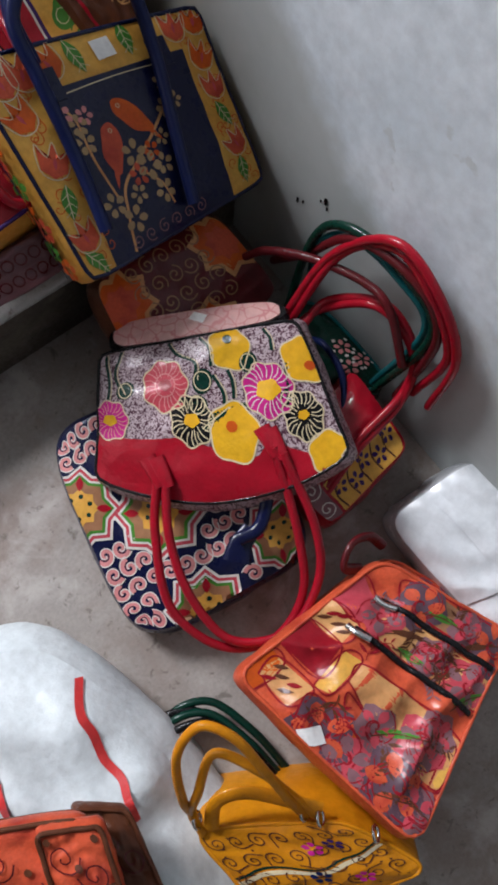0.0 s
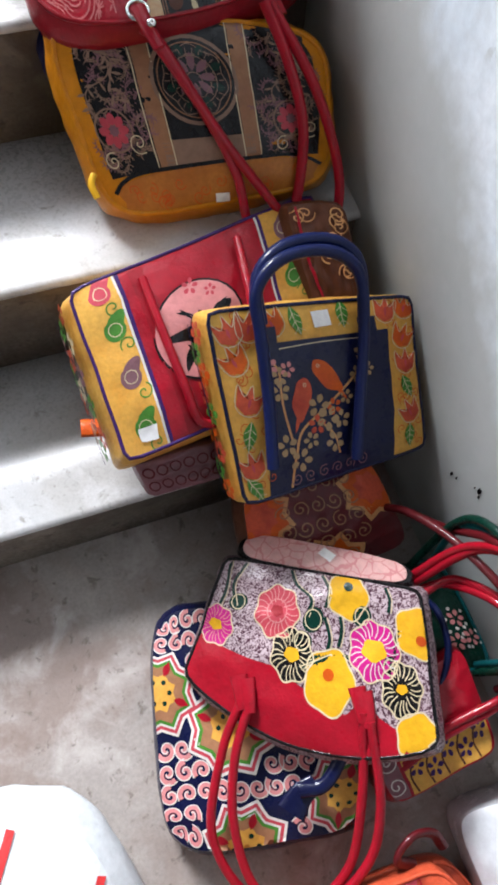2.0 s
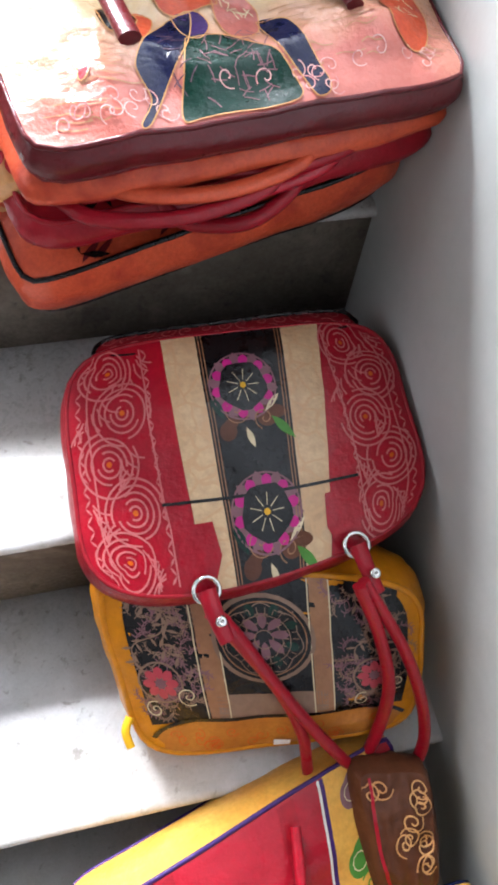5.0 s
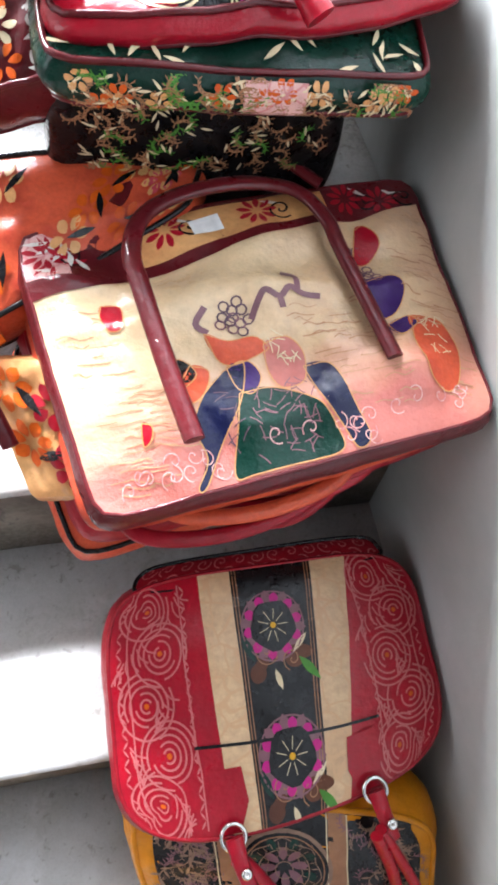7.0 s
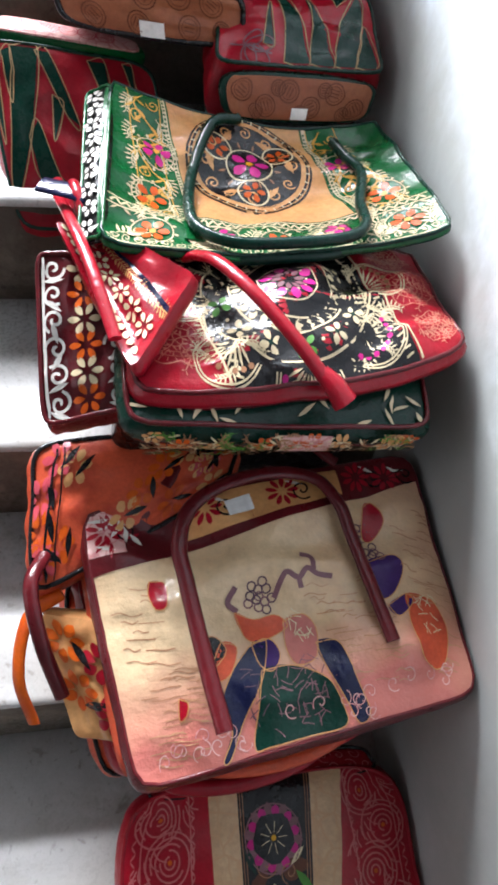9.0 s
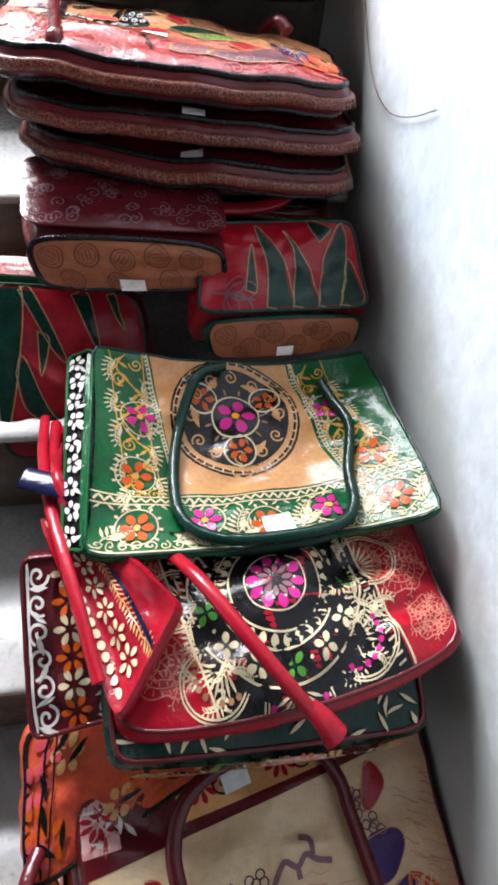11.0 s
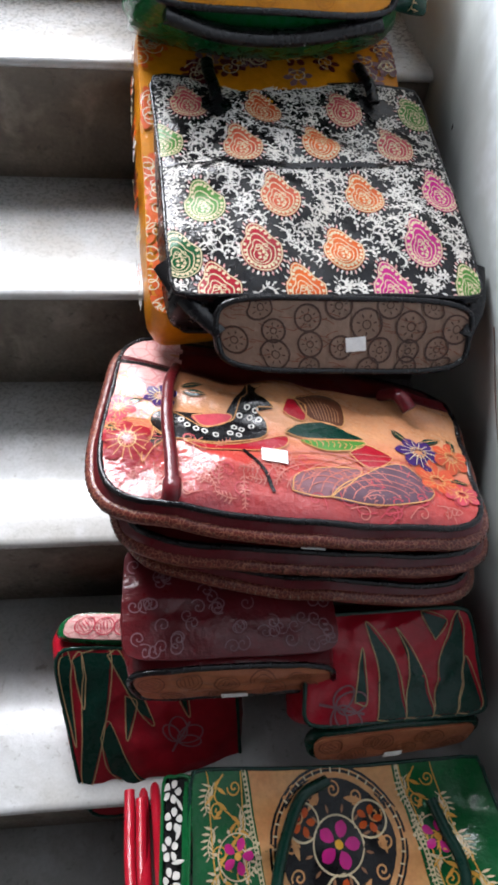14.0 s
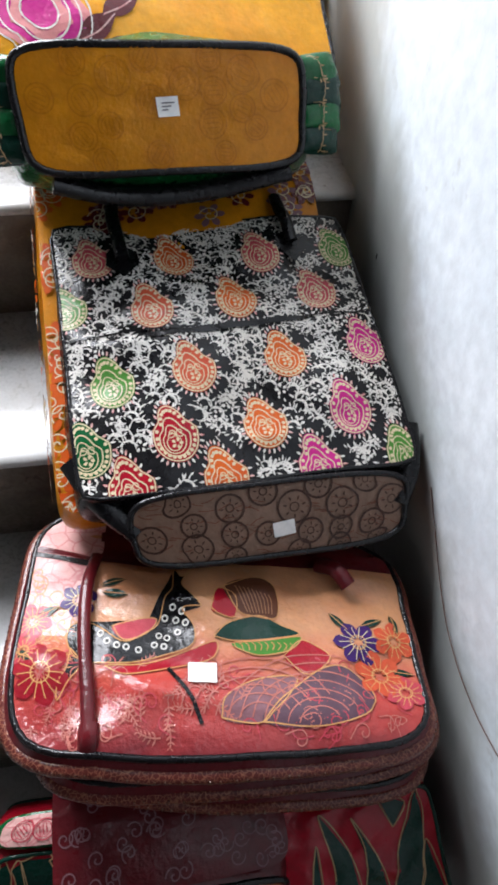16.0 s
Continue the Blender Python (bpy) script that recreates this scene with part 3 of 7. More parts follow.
def squiggle_leather():
    """White leather covered with fine dark wriggling strokes."""
    m = leather("wriggle_printed_leather", (0.62, 0.50, 0.52), (0.48, 0.34, 0.38), coat=0.45)
    t = m.node_tree
    b = t.nodes["Principled BSDF"]
    old = b.inputs["Base Color"].links[0].from_socket
    co = t.nodes.new("ShaderNodeTexCoord").outputs["Object"]
    q = t.nodes.new("ShaderNodeTexNoise")
    q.inputs["Scale"].default_value, q.inputs["Detail"].default_value, q.inputs["Distortion"].default_value = 240.0, 1.0, 1.5
    t.links.new(co, q.inputs["Vector"])
    r = t.nodes.new("ShaderNodeMapRange")
    r.inputs["From Min"].default_value, r.inputs["From Max"].default_value = 0.47, 0.56
    t.links.new(q.outputs["Fac"], r.inputs["Value"])
    mix = t.nodes.new("ShaderNodeMix")
    mix.data_type = "RGBA"
    t.links.new(r.outputs[0], mix.inputs["Factor"])
    t.links.new(old, mix.inputs[6])
    mix.inputs[7].default_value = (0.07, 0.025, 0.04, 1)
    t.links.new(mix.outputs[2], b.inputs["Base Color"])
    return m


INK["squiggle"] = squiggle_leather()
GROUP = "leather bags on the stairs"


def bag(name, label, quad, thick, mat, bulge=0.018, round_=0.3, side=0.012, seed=0.0, crease=0.003, pipe=None, group=GROUP, out=(0, 0, 1), category="bag", pipe_r=0.0028, sag=0.0, dip=0.0):
    panel = Panel(*quad, bulge=bulge, round_=round_, seed=seed, crease=crease * 1.9, out=out, sag=sag, dip=dip)
    low = min(panel.c, key=lambda q: q.z)
    t = thing(name, label, category, (panel.mid.x, panel.mid.y, low.z - thick), group)
    body(panel, thick, INK[mat], t, side=side)
    if pipe:
        piping(panel, INK[pipe], t, pipe_r)
        piping(panel, INK[pipe], t, pipe_r, -thick, "back_piping")
    return t, panel


def over(p, us, vs, lift=0.012):
    """Points on a panel, lifted off it."""
    return [p.at(u, v, lift) for u, v in zip(us, vs)]


def embossed(pr, mat, cells, name="pressed_roundel"):
    """Pressed roundels on a leather base: rim, and short strokes inside."""
    for u, v, r in cells:
        pr.ring(mat, name, u, v, r, 0.0016, 1, n=16)
        pr.ring(mat, name, u, v, r * 0.72, 0.0008, 1, n=14)
        for k in range(3):
            pr.line(mat, name, [(-r * 0.45, (k - 1) * r * 0.32), (r * 0.45, (k - 1) * r * 0.32 + r * 0.1)], 0.0012, 1, (u, v), 0.5 * u * 9, steps=1)


rnd = random.Random(4)

# ---- bags on the floor ----
# floral tote with a red flap
t, p = bag("tote_bag", "floral printed leather tote with a red flap and red handles", [(0.036, 0.149, 0.189), (0.261, 0.013, 0.251), (0.207, -0.170, 0.234), (-0.066, 0.017, 0.155)], .055, "squiggle", .014, .08, seed=1.3, pipe="black", sag=.26)
sheet(p, INK["squiggle"], t)
pr = Print(p, t)


def tote_flap(u):
    """The wavy upper edge of the red flap."""
    if u < .36:
        return .65 + .01 * math.sin(9 * u)
    if u < .66:
        return .65 + .16 * (u - .36) / .30
    return .81 - .06 * math.sin(math.pi * (u - .66) / .14) if u < .80 else .81 + .95 * (u - .80)


pr.band(INK["red"], "flap", 0.0, 1.0, lambda u: min(.999, tote_flap(u)), 1.0, 0, 48, 6)


def poppy(u, v, r, petal, vein, heart, heart_r, lobes=7, tall=1.0):
    """A painted flower with a scalloped edge, a pale outline, curved veins and a heart."""
    edge = [(r * (1 + .07 * math.cos(lobes * a)) * math.cos(a), r * tall * (1 + .07 * math.cos(lobes * a)) * math.sin(a)) for a in (6.2832 * k / 42 for k in range(42))]
    pr.shape(INK[petal], petal + "_flower", u, v, edge, 1)
    pr.line(INK["ivory"], "flower_outline", edge, .0018, 2, (u, v), steps=1, closed=True)
    if vein:
        for k in range(22):
            a = 6.2832 * k / 22 + .05 * math.sin(5 * k)
            r0 = r * (.42 + .10 * math.sin(3.7 * k))
            pr.line(INK[vein], "flower_vein", [(r0 * math.cos(a), r0 * tall * math.sin(a)), (r * .72 * math.cos(a + .10), r * .72 * tall * math.sin(a + .10)), (r * .98 * math.cos(a), r * .98 * tall * math.sin(a))], .0012, 2, (u, v), steps=2)
    if heart:
        pr.disc(INK[heart], "flower_heart", u, v, heart_r, 3, .10, ry=heart_r * .75)


poppy(.331, .325, .031, "rose", "pink", "crimson", .009)
pr.ring(INK["pink"], "flower_heart_line", .331, .325, .014, .0014, 3)
poppy(.773, .446, .032, "magenta", "white", "yellow", .016)
poppy(.06, .535, .026, "magenta", "pink", "yellow", .010)
poppy(.426, .559, .027, "black", "ivory", "yellow", .010)
poppy(.883, .649, .024, "black", "ivory", "yellow", .007, tall=1.15)
for u, v, r, du, dv in ((.651, .130, .029, .0, -.06), (.592, .651, .031, -.005, -.03), (.965, .30, .030, .01, .05), (.93, .905, .022, 0, 0)):
    poppy(u, v, r, "yellow", "", "", 0, 5)
    if dv:
        pr.disc(INK["bottle" if v < .2 else "orange"], "flower_heart", u + du, v + dv, .007, 3, ry=.006)
for u, v, a, n in ((.14, .33, 1.2, .014), (.50, .33, .7, .016), (.72, .25, 1.0, .014), (.46, .47, 1.6, .014), (.84, .53, .3, .012)):
    pr.disc(INK["bottle"], "bud_print", u, v, n * .8, 1, ry=n, turn=a)
    pr.ring(INK["ivory"], "bud_outline", u, v, n * .7, .0014, 2)
for pts in ([(.47, .62), (.53, .55), (.62, .50), (.69, .52)], [(.12, .02), (.09, .2), (.13, .36)], [(.03, .02), (.06, .25), (.05, .42)], [(.55, .30), (.58, .42), (.57, .52)], [(.62, .28), (.63, .36), (.62, .46)], [(.88, .30), (.86, .44), (.88, .54)], [(.36, .02), (.40, .12), (.48, .2), (.47, .32)], [(.52, .02), (.56, .12), (.55, .24)], [(.83, .03), (.85, .12), (.84, .2)]):
    pr.line(INK["bottle"], "stem_print", pts, .0042, 1, steps=5)
    pr.line(INK["ivory"], "stem_edge", [(x + .012, y) for x, y in pts], .0014, 1, steps=5)
pr.leaf(INK["bottle"], "leaf_print", .53, .56, .050, .016, -.45, 1)
pr.line(INK["ivory"], "leaf_vein", [(-.022, 0), (.022, 0)], .0012, 2, (.53, .56), -.45, steps=1)
pr.done()
q = Panel(p.at(.05, 0, 0) + Vector((.030, .038, -.004)), p.at(.95, 0, 0) + Vector((.022, .034, -.010)), p.at(.97, 0, .002), p.at(.03, 0, .002), .004, 0.95, .001)
body(q, .02, INK["black"], t, "base_rim", .004, 16)
sheet(q, INK["blush"], t, "base_panel", .03, .97, .06, .94, .001, 16, "pink leather base panel")
price_tag(q, .52, .4, t, (.022, .014), .5)
for k, (a, b) in enumerate((((-0.002, -0.039, 0.190), (0.135, -0.102, 0.225)), ((0.006, -0.046, 0.191), (0.141, -0.110, 0.225)))):
    for e in (a, b):
        m = Mesh()
        m.tube([Vector(e) + Vector((.004, .03, .004)), Vector(e) + Vector((0, .006, .004)), Vector(e) + Vector((-.004, -.012, .002))], (.012, .007), 10, False, 4, .3)
        part("handle_tab", m, INK["red"], t)
strap(t, [(-0.001, -0.036, 0.191), (-0.046, -0.090, 0.164), (-0.087, -0.177, 0.138), (-0.066, -0.258, 0.110), (-0.003, -0.296, 0.109), (0.065, -0.270, 0.137), (0.105, -0.195, 0.184), (0.135, -0.102, 0.228)], INK["red"], .0062)
strap(t, [(0.006, -0.044, 0.192), (-0.035, -0.107, 0.172), (-0.058, -0.182, 0.148), (-0.049, -0.261, 0.121), (0.017, -0.299, 0.123), (0.088, -0.271, 0.151), (0.123, -0.210, 0.189), (0.140, -0.115, 0.228)], INK["red"], .0062)

# blue mandala bag under it
t, p = bag("shoulder_bag", "navy leather bag with pink scroll print, lying on the floor", [(-0.091, 0.123, 0.119), (0.140, 0.051, 0.170), (0.113, -0.241, 0.134), (-0.156, -0.191, 0.078)], .05, "navy", .010, .40, seed=2.2)
sheet(p, INK["navy"], t)
pr = Print(p, t)
for u, v, s in ((.40, .52, 1.0), (.92, .86, .9), (.03, .36, .9), (.40, 1.0, .9), (.9, .3, .9)):
    for mat, r, layer in (("white", .068, 0), ("rose", .063, 1), ("white", .057, 2), ("leaf", .053, 3), ("tan", .047, 4), ("pale_yellow", .030, 5)):
        pr.shape(INK[mat], "star_" + mat, u, v, [(r * s * (1.0 if i % 2 else .80) * math.cos(math.pi * i / 8), r * s * (1.0 if i % 2 else .80) * math.sin(math.pi * i / 8)) for i in range(16)], layer)
    pr.dots(INK["bottle"], "star_dot", [(u + .010 * math.cos(k * 1.05) / p.w * 1.6, v + .010 * math.sin(k * 1.05) / p.h * 1.6) for k in range(6)], .0035, 6)
    for k in range(4):
        a = k * 1.571 + .4
        pr.leaf(INK["red"], "star_leaf", u + .038 * s * math.cos(a) / p.w, v + .038 * s * math.sin(a) / p.h, .022, .015, a, 6)
for i in range(11):
    for j in range(11):
        u, v = (i + .5) / 11, (j + .5) / 11
        if min(math.hypot((u - a) * p.w, (v - b) * p.h) for a, b in ((.40, .52), (.92, .86), (.03, .36), (.40, 1.0), (.9, .3))) > .066:
            f = 1 if (i + j) % 2 else -1
            pr.scroll(INK["pink"], "scroll_print", u, v, .011, .006, 1.3, i * .9 + j, f, 0)
            pr.scroll(INK["white"], "scroll_outline", u, v, .0145, .0015, 1.4, i * .9 + j, f, 1)
pr.done()
strap(t, [(0.034, -0.164, 0.170), (0.068, -0.167, 0.174), (0.110, -0.132, 0.188), (0.165, -0.082, 0.192)], INK["navy"], .009, flat=.5)
m = Mesh()
m.tube([(0.016, -0.185, 0.157), (0.034, -0.171, 0.161), (0.058, -0.163, 0.164)], (.020, .012), 12, False, 4, .25)
part("handle_tab", m, INK["navy"], t)

# brown batik bag behind
t, p = bag("shoulder_bag", "brown and orange batik leather bag leaning on the first step", [(0.080, 0.223, 0.227), (0.280, 0.223, 0.223), (0.316, 0.090, 0.145), (0.064, 0.090, 0.150)], .06, "brown", .012, .3, seed=3.1)
sheet(p, INK["maroon"], t)
pr = Print(p, t)
for u, v in ((.1, .3), (.9, .3), (.5, .95)):
    for mat, r, layer in (("peach", .055, 0), ("orange", .045, 1), ("coral", .028, 2)):
        pr.shape(INK[mat], "star_" + mat, u, v, [(r * (1 if i % 2 else .75) * math.cos(math.pi * i / 8), r * (1 if i % 2 else .75) * math.sin(math.pi * i / 8)) for i in range(16)], layer)
for i in range(7):
    for j in range(5):
        if abs(i - 3) < 3 - (j == 4):
            pr.scroll(INK["tan"], "scroll_print", .14 + i * .12, .12 + j * .19, .012, .0022, 1.5, i + 2 * j, 1 if i % 2 else -1, 3)
pr.done()
strap(t, [(0.280, 0.142, 0.208), (0.295, 0.118, 0.241), (0.319, 0.060, 0.278), (0.339, -0.016, 0.305), (0.339, -0.064, 0.305), (0.333, -0.120, 0.247)], INK["maroon"], .006)

# yellow bird-printed red bag and teal bag by the wall
t, p = bag("shoulder_bag", "red leather bag with a mustard printed panel beside the wall", [(0.133, -0.125, 0.156), (0.314, -0.068, 0.166), (0.307, -0.207, 0.156), (0.153, -0.227, 0.137)], .10, "red", .01, .2, seed=4.4)
sheet(p, INK["red"], t)
pr = Print(p, t)
pr.band(INK["pale_yellow"], "printed_panel", .18, .97, .55, .98, 0, 14, 5)
pr.band(INK["mauve"], "printed_end", .0, .15, .3, .98, 0, 6, 5)
for k in range(5):
    u = .25 + k * .15
    pr.line(INK["brown"], "printed_stem", [(u - .02, .97), (u - .04, .78), (u + .04, .6), (u + .06, .56)], .003, 1)
    pr.petals(INK["purple"], "printed_flower", u + .03, .72 + .1 * (k % 2), .013, 5, 1)
pr.scroll(INK["white"], "scroll_print", .07, .5, .014, .002)
pr.scroll(INK["white"], "scroll_print", .07, .8, .014, .002, flip=-1)
pr.done()
for pts in ([(0.260, 0.018, 0.199), (0.310, 0.011, 0.223), (0.341, -0.046, 0.286), (0.350, -0.116, 0.260), (0.328, -0.145, 0.203), (0.249, -0.157, 0.177), (0.176, -0.179, 0.151)],
            [(0.268, 0.009, 0.204), (0.319, 0.012, 0.237), (0.348, -0.053, 0.293), (0.352, -0.121, 0.255), (0.321, -0.153, 0.194), (0.239, -0.167, 0.170), (0.165, -0.189, 0.146)],
            [(0.259, 0.037, 0.195), (0.327, 0.040, 0.298), (0.347, -0.021, 0.397), (0.352, -0.099, 0.384), (0.354, -0.163, 0.317), (0.351, -0.180, 0.189)],
            [(0.265, 0.028, 0.195), (0.333, 0.031, 0.307), (0.349, -0.025, 0.387), (0.353, -0.091, 0.371), (0.355, -0.152, 0.307), (0.345, -0.152, 0.194)]):
    strap(t, pts, INK["red"], .0058)
t, p = bag("shoulder_bag", "teal and black flowered leather bag standing by the wall", [(0.274, 0.066, 0.129), (0.355, 0.061, 0.129), (0.365, -0.117, 0.128), (0.263, -0.085, 0.128)], .13, "bottle", .012, .5, seed=5.0, pipe="teal")
pr = Print(p, t)
for u, v in ((.72, .55), (.85, .72), (.6, .75)):
    pr.petals(INK["pink"], "flower_print", u, v, .013, 5, 0)
    pr.petals(INK["white"], "leaf_print", u, v, .018, 5, 0, .3, .6, .7)
pr.done()
strap(t, [(0.332, 0.135, 0.157), (0.333, 0.080, 0.247), (0.342, 0.026, 0.346), (0.349, -0.064, 0.374), (0.352, -0.129, 0.322), (0.341, -0.138, 0.156)], INK["maroon"], .006)
strap(t, [(0.294, 0.058, 0.138), (0.333, 0.076, 0.285), (0.344, 0.041, 0.350), (0.351, -0.040, 0.364), (0.354, -0.120, 0.318), (0.330, -0.110, 0.137)], INK["bottle"], .006)
strap(t, [(0.336, 0.060, 0.157), (0.338, 0.069, 0.279), (0.348, 0.032, 0.336), (0.353, -0.044, 0.345), (0.356, -0.109, 0.307), (0.335, -0.100, 0.137)], INK["teal"], .005)
strap(t, [(0.301, 0.011, 0.138), (0.305, -0.017, 0.161), (0.296, -0.065, 0.166), (0.266, -0.106, 0.161), (0.220, -0.133, 0.156)], INK["blue"], .005)

# coral patchwork bags
CORAL = "coral patchwork leather bag with black zips on the floor"
for z, dx, dy, lab in ((.175, 0.0, 0.0, CORAL), (.100, .030, -.012, "coral and peach patchwork leather bag under another on the floor")):
    t, p = bag("patchwork_bag", lab, [(-.071 + dx, -.296 + dy, z), (.172 + dx, -.301 + dy, z - .015), (.249 + dx, -.482 + dy, z - .02), (-.020 + dx, -.571 + dy, z + .015)], .07 if dx else .075, "coral", .012, .13, .010, seed=6.0 + dx, pipe="coral", crease=.011)
    sheet(p, INK["coral"], t)
    pr = Print(p, t)
    for mat, pts in (("orange", [(0, 0), (.23, 0), (.21, .10), (0, .09)]), ("peach", [(.08, .05), (.22, .05), (.21, .27), (.06, .24)]), ("crimson", [(.28, 0), (.48, .0), (.46, .22), (.27, .26)]), ("peach", [(.49, 0), (.64, 0), (.60, .21), (.47, .21)]), ("rose", [(.65, 0), (.87, 0), (.78, .19), (.61, .19)]), ("pale_yellow", [(.22, .26), (.45, .25), (.46, .35), (.24, .34)]), ("peach", [(.34, .36), (.45, .36), (.47, .64), (.45, .99), (.22, .99), (.21, .75)]), ("orange", [(.04, .29), (.19, .28), (.17, .56), (.11, .60), (.03, .51)]), ("coral", [(.02, .62), (.15, .60), (.20, .46), (.30, .40), (.20, .70)]), ("orange", [(.02, .69), (.17, .68), (.19, .99), (.04, .99)]), ("pale_yellow", [(.21, .94), (.42, .94), (.40, .99), (.24, .99)]), ("peach", [(.60, .25), (.79, .28), (.77, .99), (.60, .99)]), ("tan", [(.84, .28), (.97, .25), (.97, .98), (.82, .98)])):
        u, v = sum(q[0] for q in pts) / len(pts), sum(q[1] for q in pts) / len(pts)
        pr.shape(INK[mat], "patch", u, v, [((a - u) * p.w, (b - v) * p.h) for a, b in pts], 0)
        pr.line(INK["crimson"], "patch_outline", pts + pts[:1], .0022, 2, steps=1)
    for k, (u, v) in enumerate(((.10, .09), (.15, .13), (.19, .10), (.16, .20), (.11, .19), (.54, .05), (.58, .07), (.55, .13), (.53, .18), (.60, .12))):
        pr.leaf(INK["brown" if k % 3 else "crimson"], "spot_print", u, v, .019, .009, .9, 3)
    for k, (u, v) in enumerate(((.26, .60), (.33, .82), (.12, .80), (.41, .86), (.72, .26), (.88, .40), (.90, .72), (.06, .58), (.08, .42), (.68, .62), (.67, .88), (.90, .92), (.10, .93))):
        r = .026 + .006 * (k % 3)
        pr.disc(INK[("mauve", "rose", "dusk")[k % 3]], "rose_print", u, v, r, 2, .14)
        for j in range(3):
            pr.scroll(INK["crimson"], "rose_line", u, v, r * (.95 - .28 * j), .0016, 1.1, k + j, 1, 3)
        pr.petals(INK[("rose", "mauve", "coral")[k % 3]], "rose_petal", u, v, r * .9, 5, 3, .5, k)
    for k, (u, v) in enumerate(((.71, .45), (.63, .55), (.66, .76), (.88, .56), (.09, .86), (.62, .92), (.74, .70), (.30, .70), (.86, .84))):
        pr.leaf(INK["leaf" if k % 2 else "brown"], "olive_leaf", u, v, .050, .014, 1.2 + .5 * math.sin(2.3 * k), 3)
        pr.line(INK["brown"], "leaf_stem", [(-.030, .006), (0, 0), (.034, .004)], .0016, 4, (u, v), 1.2 + .5 * math.sin(2.3 * k))
    for k in range(16):
        pr.spray(INK[("brown", "crimson", "mauve")[k % 3]], "spray_print", rnd.uniform(.05, .95), rnd.uniform(.3, .95), .045, rnd.uniform(0, 6), 5, .016, 3, .8)
    pr.done()
    for u in (.575, .80):
        m = Mesh()
        m.tube([p.at(u, .20 + .085 * i, .004) for i in range(10)], .0042, 8, False, 2, .6)
        zipper = part("zip", m, INK["black"], t)
        m = Mesh()
        m.tube([p.at(u - .01, .16, .008), p.at(u - .02, .22, .010), p.at(u - .01, .30, .009)], .0045, 8, False, 3, .5)
        part("zip_pull", m, INK["steel"], zipper)
    if not dx:
        price_tag(p, .035, .40, t, (.03, .020), .6)
strap(t, [(0.148, -0.296, 0.129), (0.127, -0.278, 0.149), (0.155, -0.261, 0.154), (0.184, -0.269, 0.139), (0.196, -0.292, 0.119)], INK["maroon"], .008, flat=.6)

# mustard handbag
t, p = bag("handbag", "mustard leather handbag with red scroll print and two handles", [(-0.221, -0.401, 0.148), (-0.069, -0.508, 0.158), (-0.018, -0.625, 0.139), (-0.207, -0.555, 0.128)], .17, "gold", .012, .3, .012, seed=7.1, pipe="gold")
sheet(p, INK["gold"], t)
pr = Print(p, t)
for i in range(7):
    for j in range(4):
        u, v = .08 + i * .14, .14 + j * .2
        pr.scroll(INK["brown"], "scroll_print", u, v, .010, .0018, 1.5, i + j, 1 if (i + j) % 2 else -1, 1, .012)
for u, v, mat in ((.62, .3, "magenta"), (.76, .28, "purple"), (.7, .75, "magenta"), (.3, .8, "magenta"), (.5, .6, "blue")):
    pr.petals(INK[mat], "flower_print", u, v, .012, 5, 2, .6)
pr.line(INK["bottle"], "line_print", [(0.02, .5), (.3, .42), (.6, .52), (.98, .4)], .003, 1)
pr.line(INK["ivory"], "line_print_light", [(0.02, .55), (.3, .47), (.6, .57), (.98, .45)], .006, 1)
pr.dots(INK["brown"], "dot_print", [(rnd.uniform(.05, .95), rnd.uniform(.05, .95)) for _ in range(40)], .0016, 1)
pr.done()
strap(t, [(-0.206, -0.393, 0.148), (-0.200, -0.363, 0.198), (-0.170, -0.313, 0.257), (-0.130, -0.300, 0.283), (-0.108, -0.332, 0.280), (-0.104, -0.387, 0.247), (-0.104, -0.443, 0.194), (-0.101, -0.474, 0.161)], INK["gold"], .0056)
strap(t, [(-0.211, -0.415, 0.149), (-0.205, -0.385, 0.168), (-0.180, -0.364, 0.213), (-0.138, -0.338, 0.239), (-0.110, -0.383, 0.237), (-0.102, -0.428, 0.194), (-0.090, -0.489, 0.157)], INK["gold"], .0056)
strap(t, [(-0.198, -0.414, 0.157), (-0.175, -0.393, 0.172), (-0.140, -0.406, 0.177), (-0.103, -0.449, 0.175), (-0.081, -0.478, 0.167)], INK["gold"], .009, "top_strap", .5)
for e in ((-0.101, -0.467, 0.170), (-0.089, -0.485, 0.168), (-0.048, -0.541, 0.166), (-0.206, -0.397, 0.160)):
    ring_at(t, e, (.6, -.3, .4), .009, .0022, INK["steel"])

# green-handled bag below it
t, p = bag("handbag", "dark green leather bag with coiled handles on the floor", [(-0.224, -0.335, 0.023), (-0.124, -0.375, 0.023), (-0.104, -0.475, 0.018), (-0.224, -0.445, 0.018)], .045, "bottle", .008, .4, seed=8.0)
for off, mat in (((0, 0, 0), "black"), ((.012, -.012, .008), "bottle"), ((.024, -.004, .0), "bottle"), ((.008, -.024, .012), "black")):
    strap(t, [Vector(q) + Vector(off) for q in ((-0.236, -0.330, 0.020), (-0.224, -0.300, 0.048), (-0.186, -0.287, 0.063), (-0.143, -0.310, 0.063), (-0.122, -0.375, 0.058), (-0.116, -0.445, 0.033))], INK[mat], .0055)

